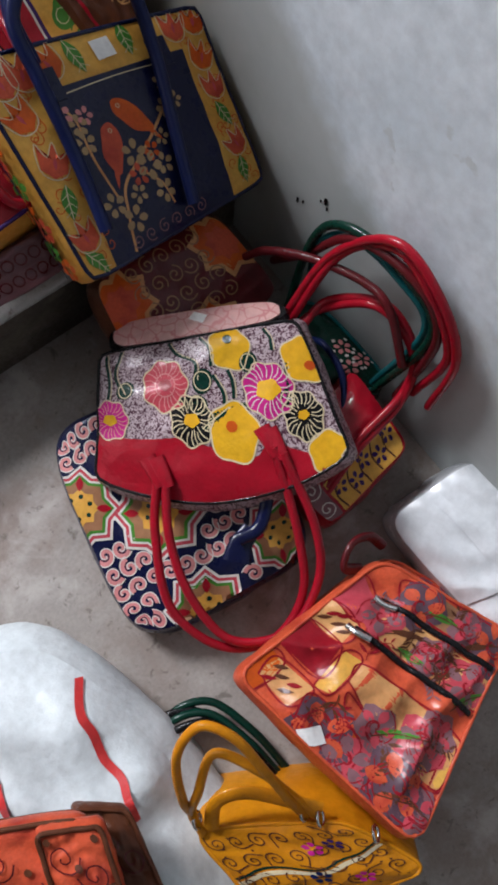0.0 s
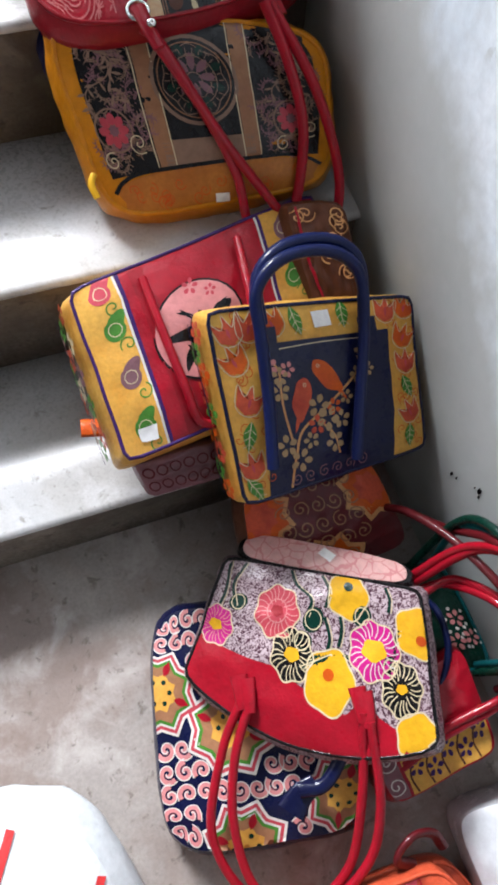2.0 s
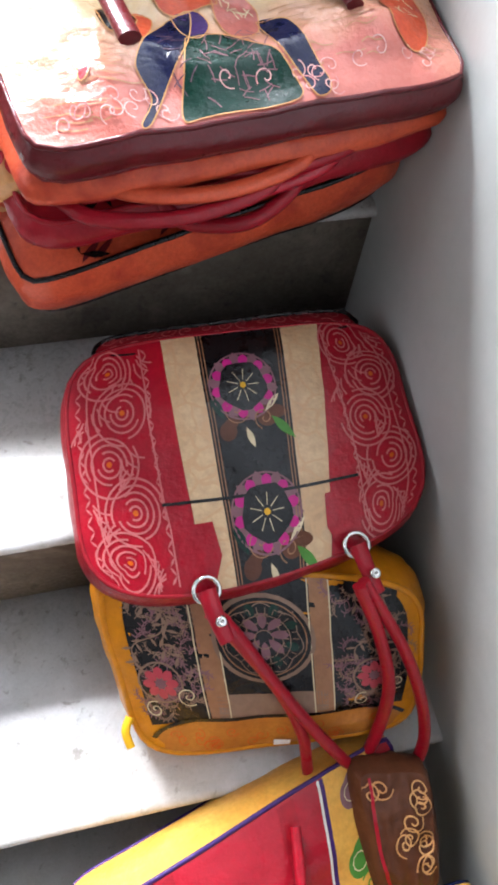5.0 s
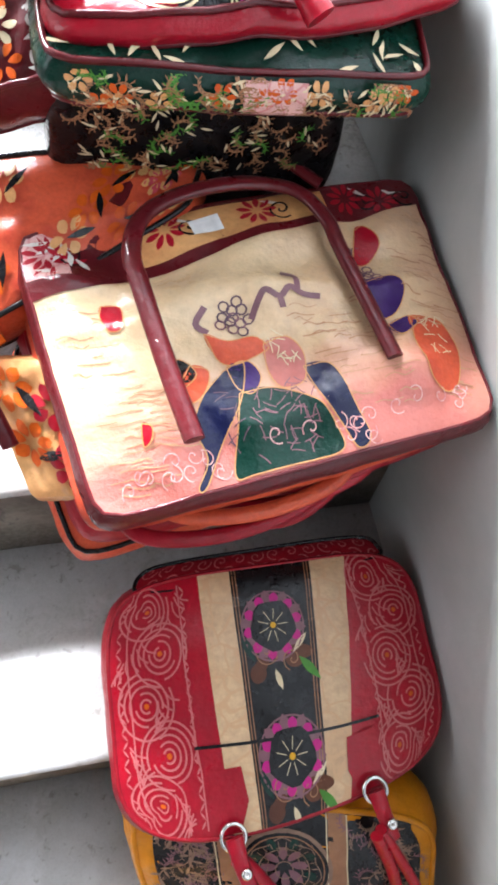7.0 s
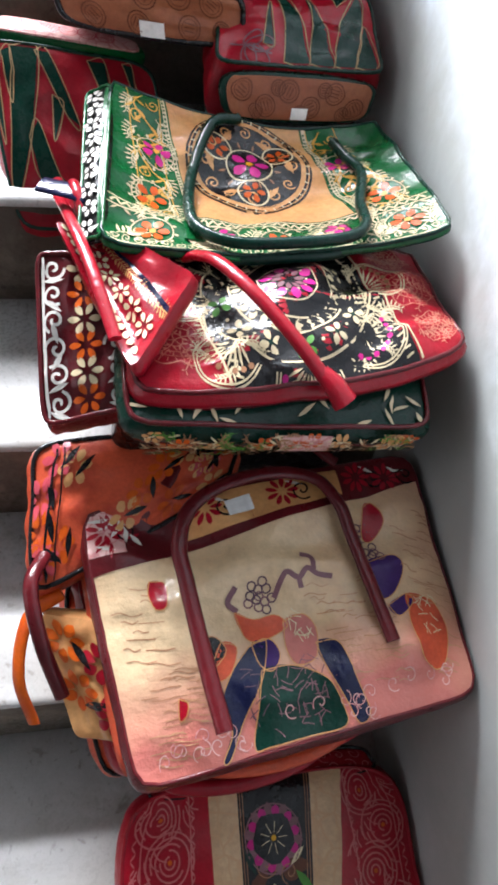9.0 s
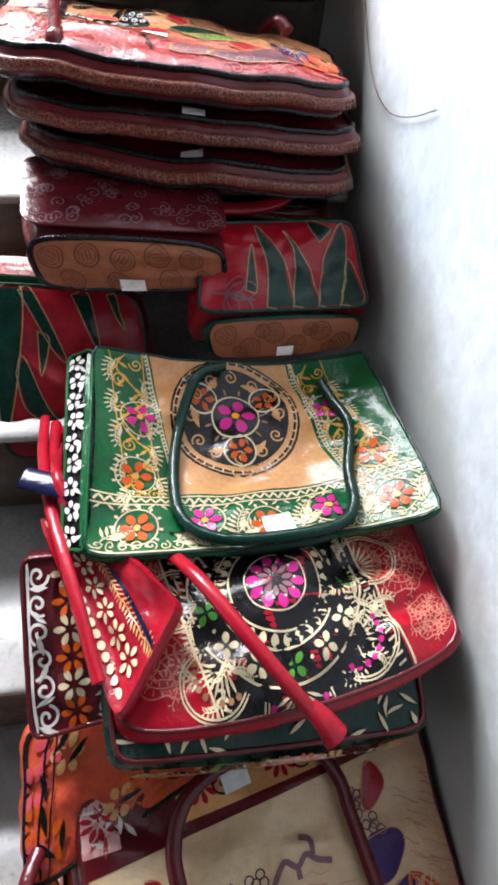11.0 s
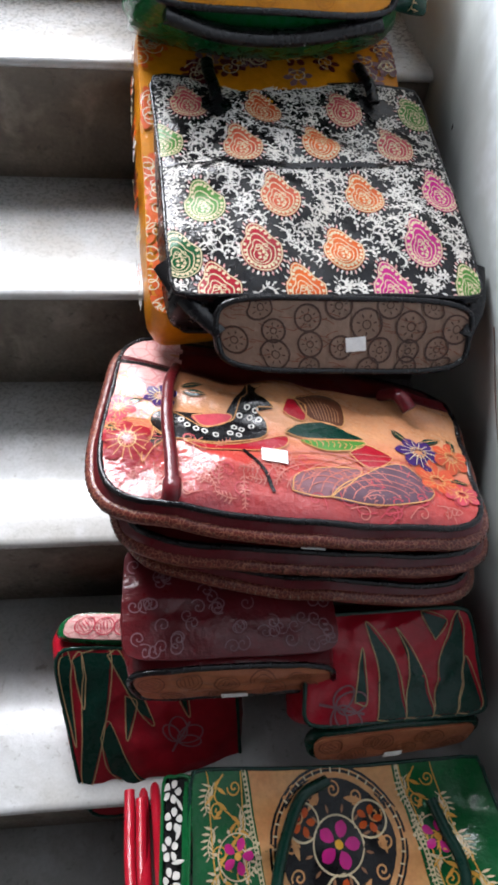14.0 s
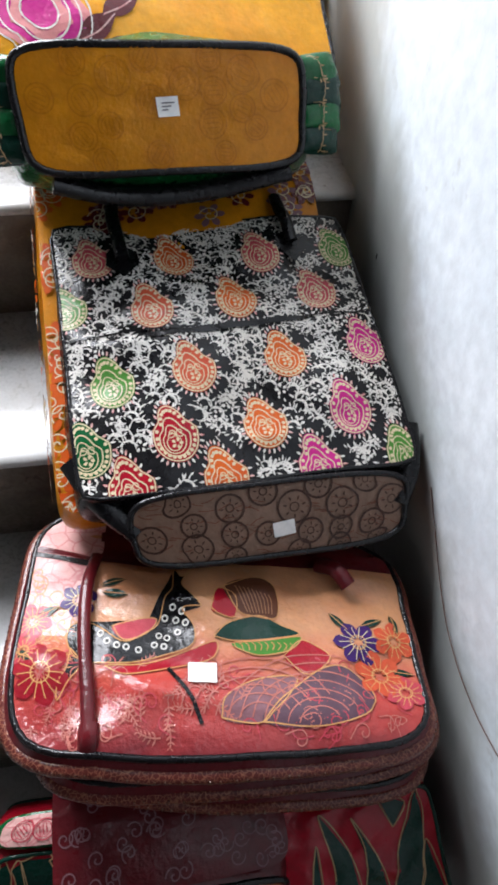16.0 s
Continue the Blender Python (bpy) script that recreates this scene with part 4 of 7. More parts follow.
# white sack with a red stripe
cloth = material("white_woven_plastic", (0.66, 0.70, 0.71), 0.5, (0.52, 0.57, 0.59), 8.0, 0.6, 0.6, 90.0)
stripe_red = material("red_woven_stripe", (0.62, 0.03, 0.03), 0.5, (0.5, 0.03, 0.03), bump=0.4)
t = thing("sack", "open white woven plastic sack with red stripes on the floor", "sack", (-.38, -.32, FLOOR))
lid = Panel((-0.606, -0.054, 0.160), (-0.227, -0.084, 0.142), (-0.171, -0.589, 0.084), (-0.502, -0.636, 0.142), .055, .55, .040, 2.0)
body(lid, .10, cloth, t, "sack_cloth", .035)
pr = Print(lid, t)
pr.line(stripe_red, "sack_stripe", [(.985, .174), (.906, .251), (.887, .312), (.857, .375), (.858, .432), (.834, .47), (.802, .528)], .010, 1, steps=5)
pr.line(stripe_red, "sack_stripe", [(.74, .02), (.66, .12), (.58, .25), (.50, .40)], .010, 1, steps=5)
pr.done()
for quad, mat, lab in (([(-.405, -.300, .285), (-.300, -.368, .270), (-.320, -.47, .262), (-.44, -.40, .28)], "coral", "red-orange embossed leather purse in a white sack"), ([(-.335, -.350, .292), (-.285, -.385, .28), (-.31, -.47, .275), (-.36, -.43, .28)], "coral", "small red leather wallet with a flap and stud in a sack"), ([(-.46, -.29, .25), (-.38, -.32, .25), (-.44, -.43, .25), (-.5, -.4, .25)], "brown", "brown leather purse half hidden in a sack"), ([(-.31, -.36, .235), (-.27, -.40, .22), (-.29, -.50, .21), (-.34, -.47, .23)], "brown", "dark brown leather purse half hidden in a sack")):
    t, p = bag("purse", lab, [(x + .022, y + .072, z + .004) for x, y, z in quad], .03, mat, .006, .15, .005, seed=quad[0][0] * 9, pipe="brown", group="purses in the sack", category="purse")
    pr = Print(p, t)
    pr.line(INK["brown"], "fold_line", [(.02, .62), (.5, .64), (.98, .62)], .003, 1)
    pr.dots(INK["brown"], "stud", [(.5, .4), (.12, .1), (.86, .1)], .004, 1)
    pr.scroll(INK["maroon"], "scroll_print", .3, .3, .015, .0016)
    pr.scroll(INK["maroon"], "scroll_print", .7, .5, .015, .0016, flip=-1)
    pr.done()

# white wrapped block by the wall
film = material("white_polythene", (0.72, 0.74, 0.76), 0.25, (0.62, 0.65, 0.68), 6.0, 0.5, 0.3, 30.0, coat=0.6)
t = thing("wrapped_parcel", "white polythene-wrapped parcel beside the wall", "parcel", (.30, -.48, FLOOR))
p = Panel((0.227, -0.269, 0.101), (0.392, -0.278, 0.134), (0.392, -0.589, 0.128), (0.242, -0.532, 0.104), .02, .25, .008, 1.0)
body(p, .13, film, t, "wrapping", .01)
pr = Print(p, t, .0015)
pr.band(film, "folded_flap", .03, .97, lambda u: .46 + .02 * math.sin(9 * u), .60, 1)
pr.line(film, "wrapping_seam", [(.46, .03), (.48, .3), (.45, .6), (.47, .97)], .016, 3, steps=5)
pr.done()

# ---- bags on the stairs ----
# red bag with a roundel
t, p = bag("tote_bag", "red and yellow leather tote with a pink roundel on a step", [(-0.071, 0.466, 0.437), (0.297, 0.569, 0.401), (0.271, 0.322, 0.317), (-0.060, 0.259, 0.358)], .10, "pale_yellow", .016, .07, .010, seed=11.0, pipe="purple")
sheet(p, INK["red"], t)
pr = Print(p, t)
pr.band(INK["pale_yellow"], "side_stripe", 0.0, 1.0, 0.0, lambda v: .155 + .02 * v, 0, 14, 5, True)
pr.band(INK["pale_yellow"], "side_stripe", 0.0, 1.0, .74, .92, 0, 14, 5, True)
for a in (.165, .735, .925):
    pr.line(INK["purple"], "edge_line", [(a, .01), (a + .01, .5), (a + .015, .99)], .005, 1)
    pr.line(INK["white"], "edge_line_light", [(a - .012, .01), (a - .002, .5), (a + .003, .99)], .003, 1)
pr.disc(INK["black"], "roundel_edge", .400, .48, .066, 1, n=28)
pr.disc(INK["pink"], "roundel", .400, .48, .063, 2, n=28)
for mat, pts in (("black", [(-.045, -.012), (-.01, -.016), (.002, -.03), (.016, -.022), (.03, -.03), (.05, -.028), (.038, -.012), (.02, .0), (.014, .022), (-.006, .018), (-.02, .028), (-.034, .04), (-.03, .02), (-.018, .004), (-.046, -.004)]), ("white", [(-.004, -.012), (.012, -.014), (.016, .0), (.002, .008)])):
    pr.shape(INK[mat], "dark_motif" if mat == "black" else "light_motif", .400, .51, pts, 3 if mat == "black" else 4, soft=True)
for k in range(9):
    pr.leaf(INK["black"], "dark_stroke", .400 + .034 * math.cos(k * 2.1) / p.w, .47 + .026 * math.sin(k * 1.3) / p.h, .024, .006, k * .9, 3)
pr.petals(INK["rose"], "small_flower", .40, .24, .012, 5, 3)
pr.petals(INK["rose"], "small_flower", .47, .30, .009, 5, 3)
for u, v, mat in ((.09, .08, "rose"), (.105, .30, "leaf"), (.105, .576, "mauve"), (.10, .86, "leaf"), (.83, .12, "mauve"), (.83, .4, "leaf"), (.84, .7, "tan")):
    pr.paisley(INK[mat], "paisley_print", u, v, .020, .3, 1)
    pr.ring(INK["ivory"], "paisley_line", u, v, .009, .0012, 2, n=10)
    pr.scroll(INK["leaf"], "vine_print", u + .03, v + .10, .011, .002, 1.2, v * 9)
for u in (.26, .64):
    pr.line(INK["crimson"], "handle_strip", [(u - .03, .02), (u - .01, .4), (u + .02, .99)], .020, 1, steps=5)
pr.done()
price_tag(p, .102, .903, t)
gusset = Panel(p.at(0, .03, -.004) + Vector((-.010, 0, 0)), p.at(0, .03, -.09) + Vector((-.010, 0, 0)), p.at(0, .97, -.09) + Vector((-.010, 0, 0)), p.at(0, .97, -.004) + Vector((-.010, 0, 0)), .003, .05, .001, out=(-1, 0, 0))
pr = Print(gusset, t, .005)
for k in range(14):
    pr.petals(INK[("coral", "leaf", "mauve", "ivory")[k % 4]], "gusset_flower", .2 + .3 * (k % 3), .05 + k * .066, .018, 6, 1, .55)
pr.line(INK["purple"], "gusset_line", [(.95, .01), (.9, .5), (.95, .99)], .004, 2, steps=8)
pr.done()
strap(t, [p.at(.24, .10, .01), p.at(.25, .4, .014), p.at(.27, .75, .014), p.at(.30, .95, .012), p.at(.40, 1.0, .008), p.at(.5, .98, .0)], INK["red"], .006)
strap(t, [p.at(.62, .10, .012), p.at(.60, .3, .02), p.at(.58, .5, .03), p.at(.56, .6, .02)], INK["red"], .006)
m = Mesh()
m.tube([(-0.110, 0.364, 0.275), (-0.084, 0.359, 0.272), (-0.041, 0.346, 0.270)], .014, 8, False, 3, .25)
part("tassel", m, INK["orange"], t, "orange leather strap end")
t, p = bag("purse", "pink leather purse with ringed print on the first step", [(-0.054, 0.277, 0.301), (0.071, 0.280, 0.296), (0.061, 0.239, 0.262), (-0.041, 0.238, 0.268)], .045, "mauve", .005, .15, .005, seed=12.0, group="", category="purse")
pr = Print(p, t)
for i in range(6):
    for j in range(2):
        pr.ring(INK["maroon"], "ring_print", .1 + i * .16, .3 + j * .4, .007, .0022, 1, n=10)
pr.done()
t, p = bag("tote_bag", "brown batik leather tote folded behind a red bag", [(0.238, 0.535, 0.432), (0.323, 0.518, 0.424), (0.314, 0.404, 0.367), (0.243, 0.393, 0.366)], .05, "brown", .008, .3, seed=13.0)
pr = Print(p, t)
for k in range(12):
    pr.scroll(INK["peach"], "scroll_print", rnd.uniform(.1, .9), rnd.uniform(.1, .9), .012, .002, 1.5, k)
pr.line(INK["red"], "edge_line", [(.15, .02), (.1, .5), (.2, .98)], .004, 1)
pr.done()

# navy bird bag
t, p = bag("handbag", "navy leather handbag with orange bird print and yellow borders", [(0.076, 0.372, 0.463), (0.366, 0.370, 0.389), (0.353, 0.199, 0.257), (0.068, 0.175, 0.313)], .055, "pale_yellow", .010, .06, .006, seed=14.0, pipe="navy", crease=.002)
sheet(p, INK["pale_yellow"], t)
pr = Print(p, t)
pr.band(INK["navy"], "centre_panel", .185, 1.0, lambda v: .195 - .07 * v, lambda v: .855 - .05 * v, 0, 14, 14, True)
pr.line(INK["ivory"], "seam", [(.26, .22), (.5, .21), (.76, .22)], .0012, 1)
TULIP = [(-.016, -.013), (-.006, -.003), (0, -.017), (.006, -.003), (.016, -.013), (.013, .009), (0, .016), (-.013, .009)]
for u, v, mat in ((.07, .10, "coral"), (.075, .25, "orange"), (.10, .46, "coral"), (.075, .64, "leaf"), (.065, .80, "coral"), (.06, .93, "leaf"), (.16, .09, "coral"), (.27, .08, "orange"), (.386, .083, "leaf"), (.615, .068, "leaf"), (.84, .07, "coral"), (.95, .06, "orange"), (.925, .24, "orange"), (.925, .40, "coral"), (.915, .56, "leaf"), (.915, .72, "coral"), (.905, .88, "leaf")):
    a = .5 * math.sin(40 * u + 9 * v)
    if mat == "leaf":
        pr.leaf(INK["leaf"], "leaf_print", u, v, .038, .026, 1.57 + a, 1)
        pr.line(INK["ivory"], "leaf_vein", [(-.018, 0), (0, .001), (.018, 0)], .0012, 2, (u, v), 1.57 + a, steps=2)
        for k in (-1, 0, 1):
            for f in (-1, 1):
                pr.line(INK["ivory"], "leaf_vein", [(k * .009, 0), (k * .009 + .006, f * .008)], .0008, 2, (u, v), 1.57 + a, steps=1)
    else:
        pr.shape(INK[mat], "tulip_print", u, v, TULIP, 1, a, 1.1)
        pr.line(INK["ivory"], "tulip_outline", TULIP, .0011, 2, (u, v), a, 1.15, steps=1, closed=True)
        pr.leaf(INK["rose"], "tulip_heart", u, v + .012, .013, .006, 1.57 + a, 2)
for k in range(60):
    u, v = (rnd.uniform(.01, .15), rnd.uniform(.02, .98)) if k % 2 else (rnd.uniform(.86, .99), rnd.uniform(.02, .98))
    pr.scroll(INK["orange"], "tendril_print", u, v, .007, .0012, 1.1, k, 1 if k % 3 else -1, 0)
for u, v, mat, a in ((.345, .50, "coral", -1.2), (.485, .40, "orange", -2.2)):
    pr.shape(INK[mat], "bird_print", u, v, [(-.030, .004), (-.012, -.012), (.008, -.012), (.020, -.010), (.027, .0), (.018, .010), (.002, .013), (-.014, .010)], 2, a, soft=True)
    pr.leaf(INK[mat], "bird_tail", u - .028 * math.cos(a) / p.w, v - .028 * math.sin(a) / p.h, .034, .008, a, 2)
    pr.ring(INK["ivory"], "bird_eye", u + .018 * math.cos(a) / p.w, v + .018 * math.sin(a) / p.h, .0022, .001, 3, n=8)
pr.line(INK["peach"], "branch_print", [(.24, .98), (.28, .8), (.32, .68), (.42, .60), (.55, .5), (.66, .38), (.7, .25)], .0035, 1, steps=4)
pr.line(INK["peach"], "branch_print", [(.27, .72), (.25, .5), (.26, .34), (.22, .26)], .003, 1, steps=4)
pr.line(INK["peach"], "branch_print", [(.40, .62), (.48, .74), (.5, .86)], .003, 1, steps=4)
for u, v, mat, s in ((.24, .74, "blossom", 1), (.30, .84, "blossom", 1.1), (.46, .64, "blossom", 1.2), (.50, .58, "orange", .8), (.42, .56, "blossom", 1.1), (.40, .66, "coral", .9), (.48, .78, "blossom", 1), (.53, .66, "blossom", .9), (.22, .30, "pink", .8), (.26, .36, "blossom", .8), (.25, .44, "blossom", .9), (.30, .33, "pink", .7), (.68, .30, "blossom", .8), (.64, .42, "blossom", .8), (.70, .40, "blossom", .7), (.36, .74, "blossom", .8), (.57, .54, "blossom", .7)):
    pr.petals(INK[mat], "blossom_print", u, v, .015 * s, 5, 2, .55, u * 9)
for k in range(6):
    pr.scroll(INK["mauve"], "scroll_print", .27 + k * .07, .94, .008, .0014, 1.4, k, 1 if k % 2 else -1, 1)
pr.done()
price_tag(p, .507, .085, t, (.024, .020), -.05)
gusset = Panel(p.at(0, .03, -.004) + Vector((-.006, 0, 0)), p.at(0, .03, -.05) + Vector((-.006, 0, 0)), p.at(0, .97, -.05) + Vector((-.006, 0, 0)), p.at(0, .97, -.004) + Vector((-.006, 0, 0)), .003, .05, .001, out=(-1, 0, 0))
pr = Print(gusset, t, .004)
for k in range(9):
    pr.petals(INK[("coral", "leaf", "orange")[k % 3]], "gusset_flower", .35 + .3 * (k % 2), .06 + k * .11, .017, 6, 1, .6)
pr.line(INK["navy"], "gusset_line", [(.88, .01), (.5, .5), (.85, .99)], .004, 2, steps=8)
pr.done()
H = [(0.111, 0.199, 0.351), (0.125, 0.266, 0.396), (0.133, 0.330, 0.446), (0.139, 0.372, 0.478), (0.172, 0.420, 0.514), (0.217, 0.440, 0.518), (0.258, 0.423, 0.498), (0.282, 0.378, 0.450), (0.275, 0.324, 0.404), (0.254, 0.262, 0.360), (0.231, 0.193, 0.311)]
H = [(x, min(y, .375 + (y - .375) * .45), z if y < .375 else z - .45 * (y - .375)) for x, y, z in H]
strap(t, H, INK["blue"], .0080)
strap(t, [(x + .006, y + .016, z + .001) for x, y, z in H[2:9]], INK["blue"], .0080, "back_handle")
for u in (.237, .732):
    sheet(p, INK["navy"], t, "handle_tab", u - .045, u + .045, .10, .24, .003, 6)

# mustard backpack
t, p = bag("backpack", "mustard leather backpack with a black printed front on the stairs", [(-0.014, 0.778, 0.581), (0.342, 0.700, 0.550), (0.326, 0.569, 0.413), (0.009, 0.601, 0.393)], .10, "gold", .020, .38, .020, seed=15.0, pipe="gold", pipe_r=.004)
sheet(p, INK["gold"], t)
pr = Print(p, t)
pr.band(INK["black"], "printed_front", .06, .95, 0.0, lambda u: .80 - .05 * math.sin(math.pi * u), 0, 16, 12)
pr.band(INK["tan"], "tan_stripe", 0.0, .76, .27, .335, 1, 10, 4, True)
pr.band(INK["tan"], "tan_stripe", 0.0, .76, .63, .69, 1, 10, 4, True)
pr.band(INK["taupe"], "lower_stripe", .30, .67, .62, .76, 1, 10, 4)
for u in (.262, .338, .625, .692):
    pr.line(INK["ivory"], "edge_line", [(u, .01), (u, .4), (u, .76)], .0015, 2)
for r, mat, la in ((.056, "taupe", 2), (.051, "black", 3)):
    pr.disc(INK[mat], "oval", .48, .32, r, la, ry=r * .95, n=26)
pr.ring(INK["tan"], "oval_line", .48, .32, .046, .0015, 4, ry=.044)
pr.petals(INK["mauve"], "oval_flower", .48, .30, .028, 8, 4, .35)
pr.petals(INK["bottle"], "oval_leaf", .48, .30, .040, 8, 4, .25, .4, .6)
for u in (.13, .83):
    pr.petals(INK["rose"], "flower_print", u, .55, .020, 8, 2, .5)
    pr.ring(INK["taupe"], "flower_ring", u, .55, .024, .0022, 2)
    pr.disc(INK["mauve"], "flower_centre", u, .55, .006, 3)
    pr.vine(INK["taupe"], "vine_print", u - .04, .04, u + .09, .42, .012, 3, .014, .0014, 2)
    pr.vine(INK["taupe"], "vine_print", u + .09, .05, u - .06, .46, .010, 3, .012, .0014, 2)
    pr.scroll(INK["ivory"], "scroll_print", u + .08, .62, .012, .0014, 1.5, 1.0, 1, 2)
    pr.scroll(INK["ivory"], "scroll_print", u - .04, .70, .010, .0014, 1.5, 2.0, -1, 2)
for k in range(120):
    u, v = rnd.choice((rnd.uniform(.08, .25), rnd.uniform(.71, .93))), rnd.uniform(.03, .74)
    pr.spray(INK["taupe" if k % 2 else "mauve"], "spray_print", u, v, .030, rnd.uniform(0, 6), 7, .006, 1, 1.4)
pr.lace(INK["taupe"], "pressed_stamp", .48, .32, .040, .0012, 4)
HONEY = leather("honey_tan_leather", (0.60, 0.25, 0.05), (0.46, 0.16, 0.03), mix_scale=20.0, coat=0.5)
pr.band(HONEY, "lower_panel", .05, .96, lambda u: .86 - .10 * math.sin(math.pi * min(1, max(0, (u - .04) / .93))) ** .6, .985, 0, 24, 6)
pr.line(INK["black"], "seam", [(.04, .88), (.10, .81), (.2, .775), (.5, .76), (.8, .77), (.90, .81), (.97, .87)], .005, 3, steps=5)
for k in range(24):
    pr.scroll(INK["orange"], "pressed_scroll", rnd.uniform(.12, .9), rnd.uniform(.84, .97), .008, .0012, 1.3, k)
pr.done()
price_tag(p, .50, .97, t, (.02, .012))
m = Mesh()
m.tube([p.at(-.005, .75, .004), p.at(-.03, .80, .012), p.at(-.035, .88, .016)], .005, 8, False, 3, .6)
part("zip_pull", m, INK["yellow"], t)
m = Mesh()
m.tube([p.at(-.005, .02 + .12 * i, -.02) for i in range(8)], .006, 8, False, 2, .6)
part("zip", m, INK["yellow"], t)
t, p = bag("shoulder_bag", "blue leather bag lying under a red backpack", [(-0.016, 0.886, 0.546), (0.137, 0.884, 0.551), (0.133, 0.785, 0.501), (-0.015, 0.782, 0.497)], .05, "blue", .008, .4, seed=15.5, group="")

# red backpack with a flowered stripe
t, p = bag("backpack", "red leather backpack with cream and black flowered stripes", [(-0.012, 0.994, 0.661), (0.362, 0.995, 0.653), (0.366, 0.766, 0.594), (-0.018, 0.734, 0.586)], .055, "crimson", .014, .42, .010, seed=16.0, pipe="crimson", crease=.002, sag=.10)
sheet(p, INK["red"], t)
pr = Print(p, t)
pr.band(INK["cream"], "cream_stripe", 0.0, 1.0, lambda v: .285 + .025 * v, lambda v: .39, 0, 16, 5, True)
pr.band(INK["cream"], "cream_stripe", 0.0, 1.0, lambda v: .66 - .07 * v, lambda v: .785 - .12 * v, 0, 16, 5, True)
pr.band(INK["black"], "flowered_stripe", 0.0, 1.0, lambda v: .39, lambda v: .66 - .07 * v, 0, 16, 6, True)
for a, b in ((.398, .396), (.408, .405), (.650, .582), (.640, .573)):
    pr.line(INK["tan"], "edge_line", [(a, .005), ((a + b) / 2, .5), (b, .995)], .0012, 1)
for v in (.27, .775):
    pr.petals(INK["mauve"], "flower_print", .505, v, .040, 10, 1, .36, .2, .1)
    pr.ring(INK["mauve"], "flower_rim", .505, v, .037, .002, 2)
    pr.petals(INK["magenta"], "inner_petal", .505, v, .036, 10, 2, .30, .5, .6)
    pr.disc(INK["black"], "flower_heart", .505, v, .027, 3, .06)
    pr.rays(INK["ivory"], "stamen", .505, v, .006, .018, 9, .0008, 4)
    pr.disc(INK["yellow"], "flower_centre", .505, v, .0035, 5, n=8)
for v in (.47, .97):
    pr.leaf(INK["leaf"], "leaf_print", .60, v, .035, .014, .9, 2)
    pr.leaf(INK["ivory"], "bud_print", .50, v + .02, .022, .010, 1.3, 2)
    pr.leaf(INK["ivory"], "bud_print", .58, v - .11, .026, .009, 2.4, 2)
    pr.leaf(INK["bottle"], "leaf_print", .42, v - .12, .030, .014, 1.2, 2)
    pr.paisley(INK["brown"], "paisley_print", .56, v - .06, .016, 1.2, 1)
    pr.paisley(INK["brown"], "paisley_print", .44, v - .02, .013, .5, 1)
    pr.scroll(INK["tan"], "stem_print", .47, v - .10, .014, .0012, 1.3, .5, 1, 2)
    pr.scroll(INK["tan"], "stem_print", .55, v - .05, .011, .0012, 1.3, 2.0, 1, 2)
for u, wide in ((.125, .095), (.875, .095)):
    for k in range(5):
        cu, cv = u + (.028 if k % 2 else -.024), .11 + k * .195
        for r in (.006, .012, .018, .024, .030):
            a0 = rnd.uniform(0, 6)
            pr.line(INK["faded_pink"], "swirl_print", [(r * math.cos(a0 + i * .31), r * 1.1 * math.sin(a0 + i * .31)) for i in range(17)], .0021, 1, (cu, cv), steps=2)
        pr.disc(INK["orange"], "swirl_centre", cu, cv, .003, 1, n=8)
        for j in range(7):
            a = j * .42 + k
            pr.line(INK["faded_pink"], "hatch_print", [(0, 0), (.010, .004), (.020, .002)], .0018, 1, (u + (-.045 if k % 2 else .045) + .014 * math.cos(a) / p.w, cv + .05 * (j - 3) / 3), .5 + .3 * j, steps=2)
for a, b in ((.055, .06), (.215, .24), (.785, .80), (.95, .945)):
    pr.line(INK["faded_pink"], "edge_line_pink", [(a, .03), ((a + b) / 2, .5), (b, .97)], .0018, 1)
for k in range(30):
    for u in (.032, .228, .792, .968):
        pr.leaf(INK["faded_pink"], "border_leaf", u, .05 + k * .031, .010, .0032, 2.2 if k % 2 else .9, 1)
pr.line(INK["black"], "slit", [(.225, .68), (.5, .705), (.79, .735)], .003, 3)
for u in (.305, .722):
    pr.shape(INK["red"], "strap_tab", u, .87, [(-.018, -.026), (.018, -.026), (.022, .004), (.010, .030), (-.010, .030), (-.022, .004)], 5)
pr.done()
top = Panel(p.at(.06, 0, 0) + Vector((.012, .034, -.010)), p.at(.94, 0, 0) + Vector((-.006, .036, -.008)), p.at(.985, 0, 0), p.at(.015, 0, 0), .005, .5, .001)
body(top, .03, INK["crimson"], t, "top_side", .003, 14)
piping(top, INK["black"], t, .0024, .001, "top_piping")
pr = Print(top, t, .001)
for k in range(26):
    pr.scroll(INK["faded_pink"], "pressed_scroll", .04 + k * .037, .3 + .4 * (k % 2), .009, .0014, 1.2, k)
pr.done()
for u in (.305, .735):
    ring_at(t, p.at(u, .99, .012), p.n, .013, .0026, INK["steel"])
    m = Mesh()
    m.tube([p.at(u, .99, .016), p.at(u, 1.0, .02) + Vector((.004, -.02, -.008)), p.at(u, 1.0, .02) + Vector((.012, -.045, -.022))], (.010, .008), 10, False, 4, .5)
    lug = part("strap_end", m, INK["red"], t)
    ring_at(lug, p.at(u, 1.0, .02) + Vector((.008, -.03, .0)), p.n, .003, .003, INK["steel"], "stud")
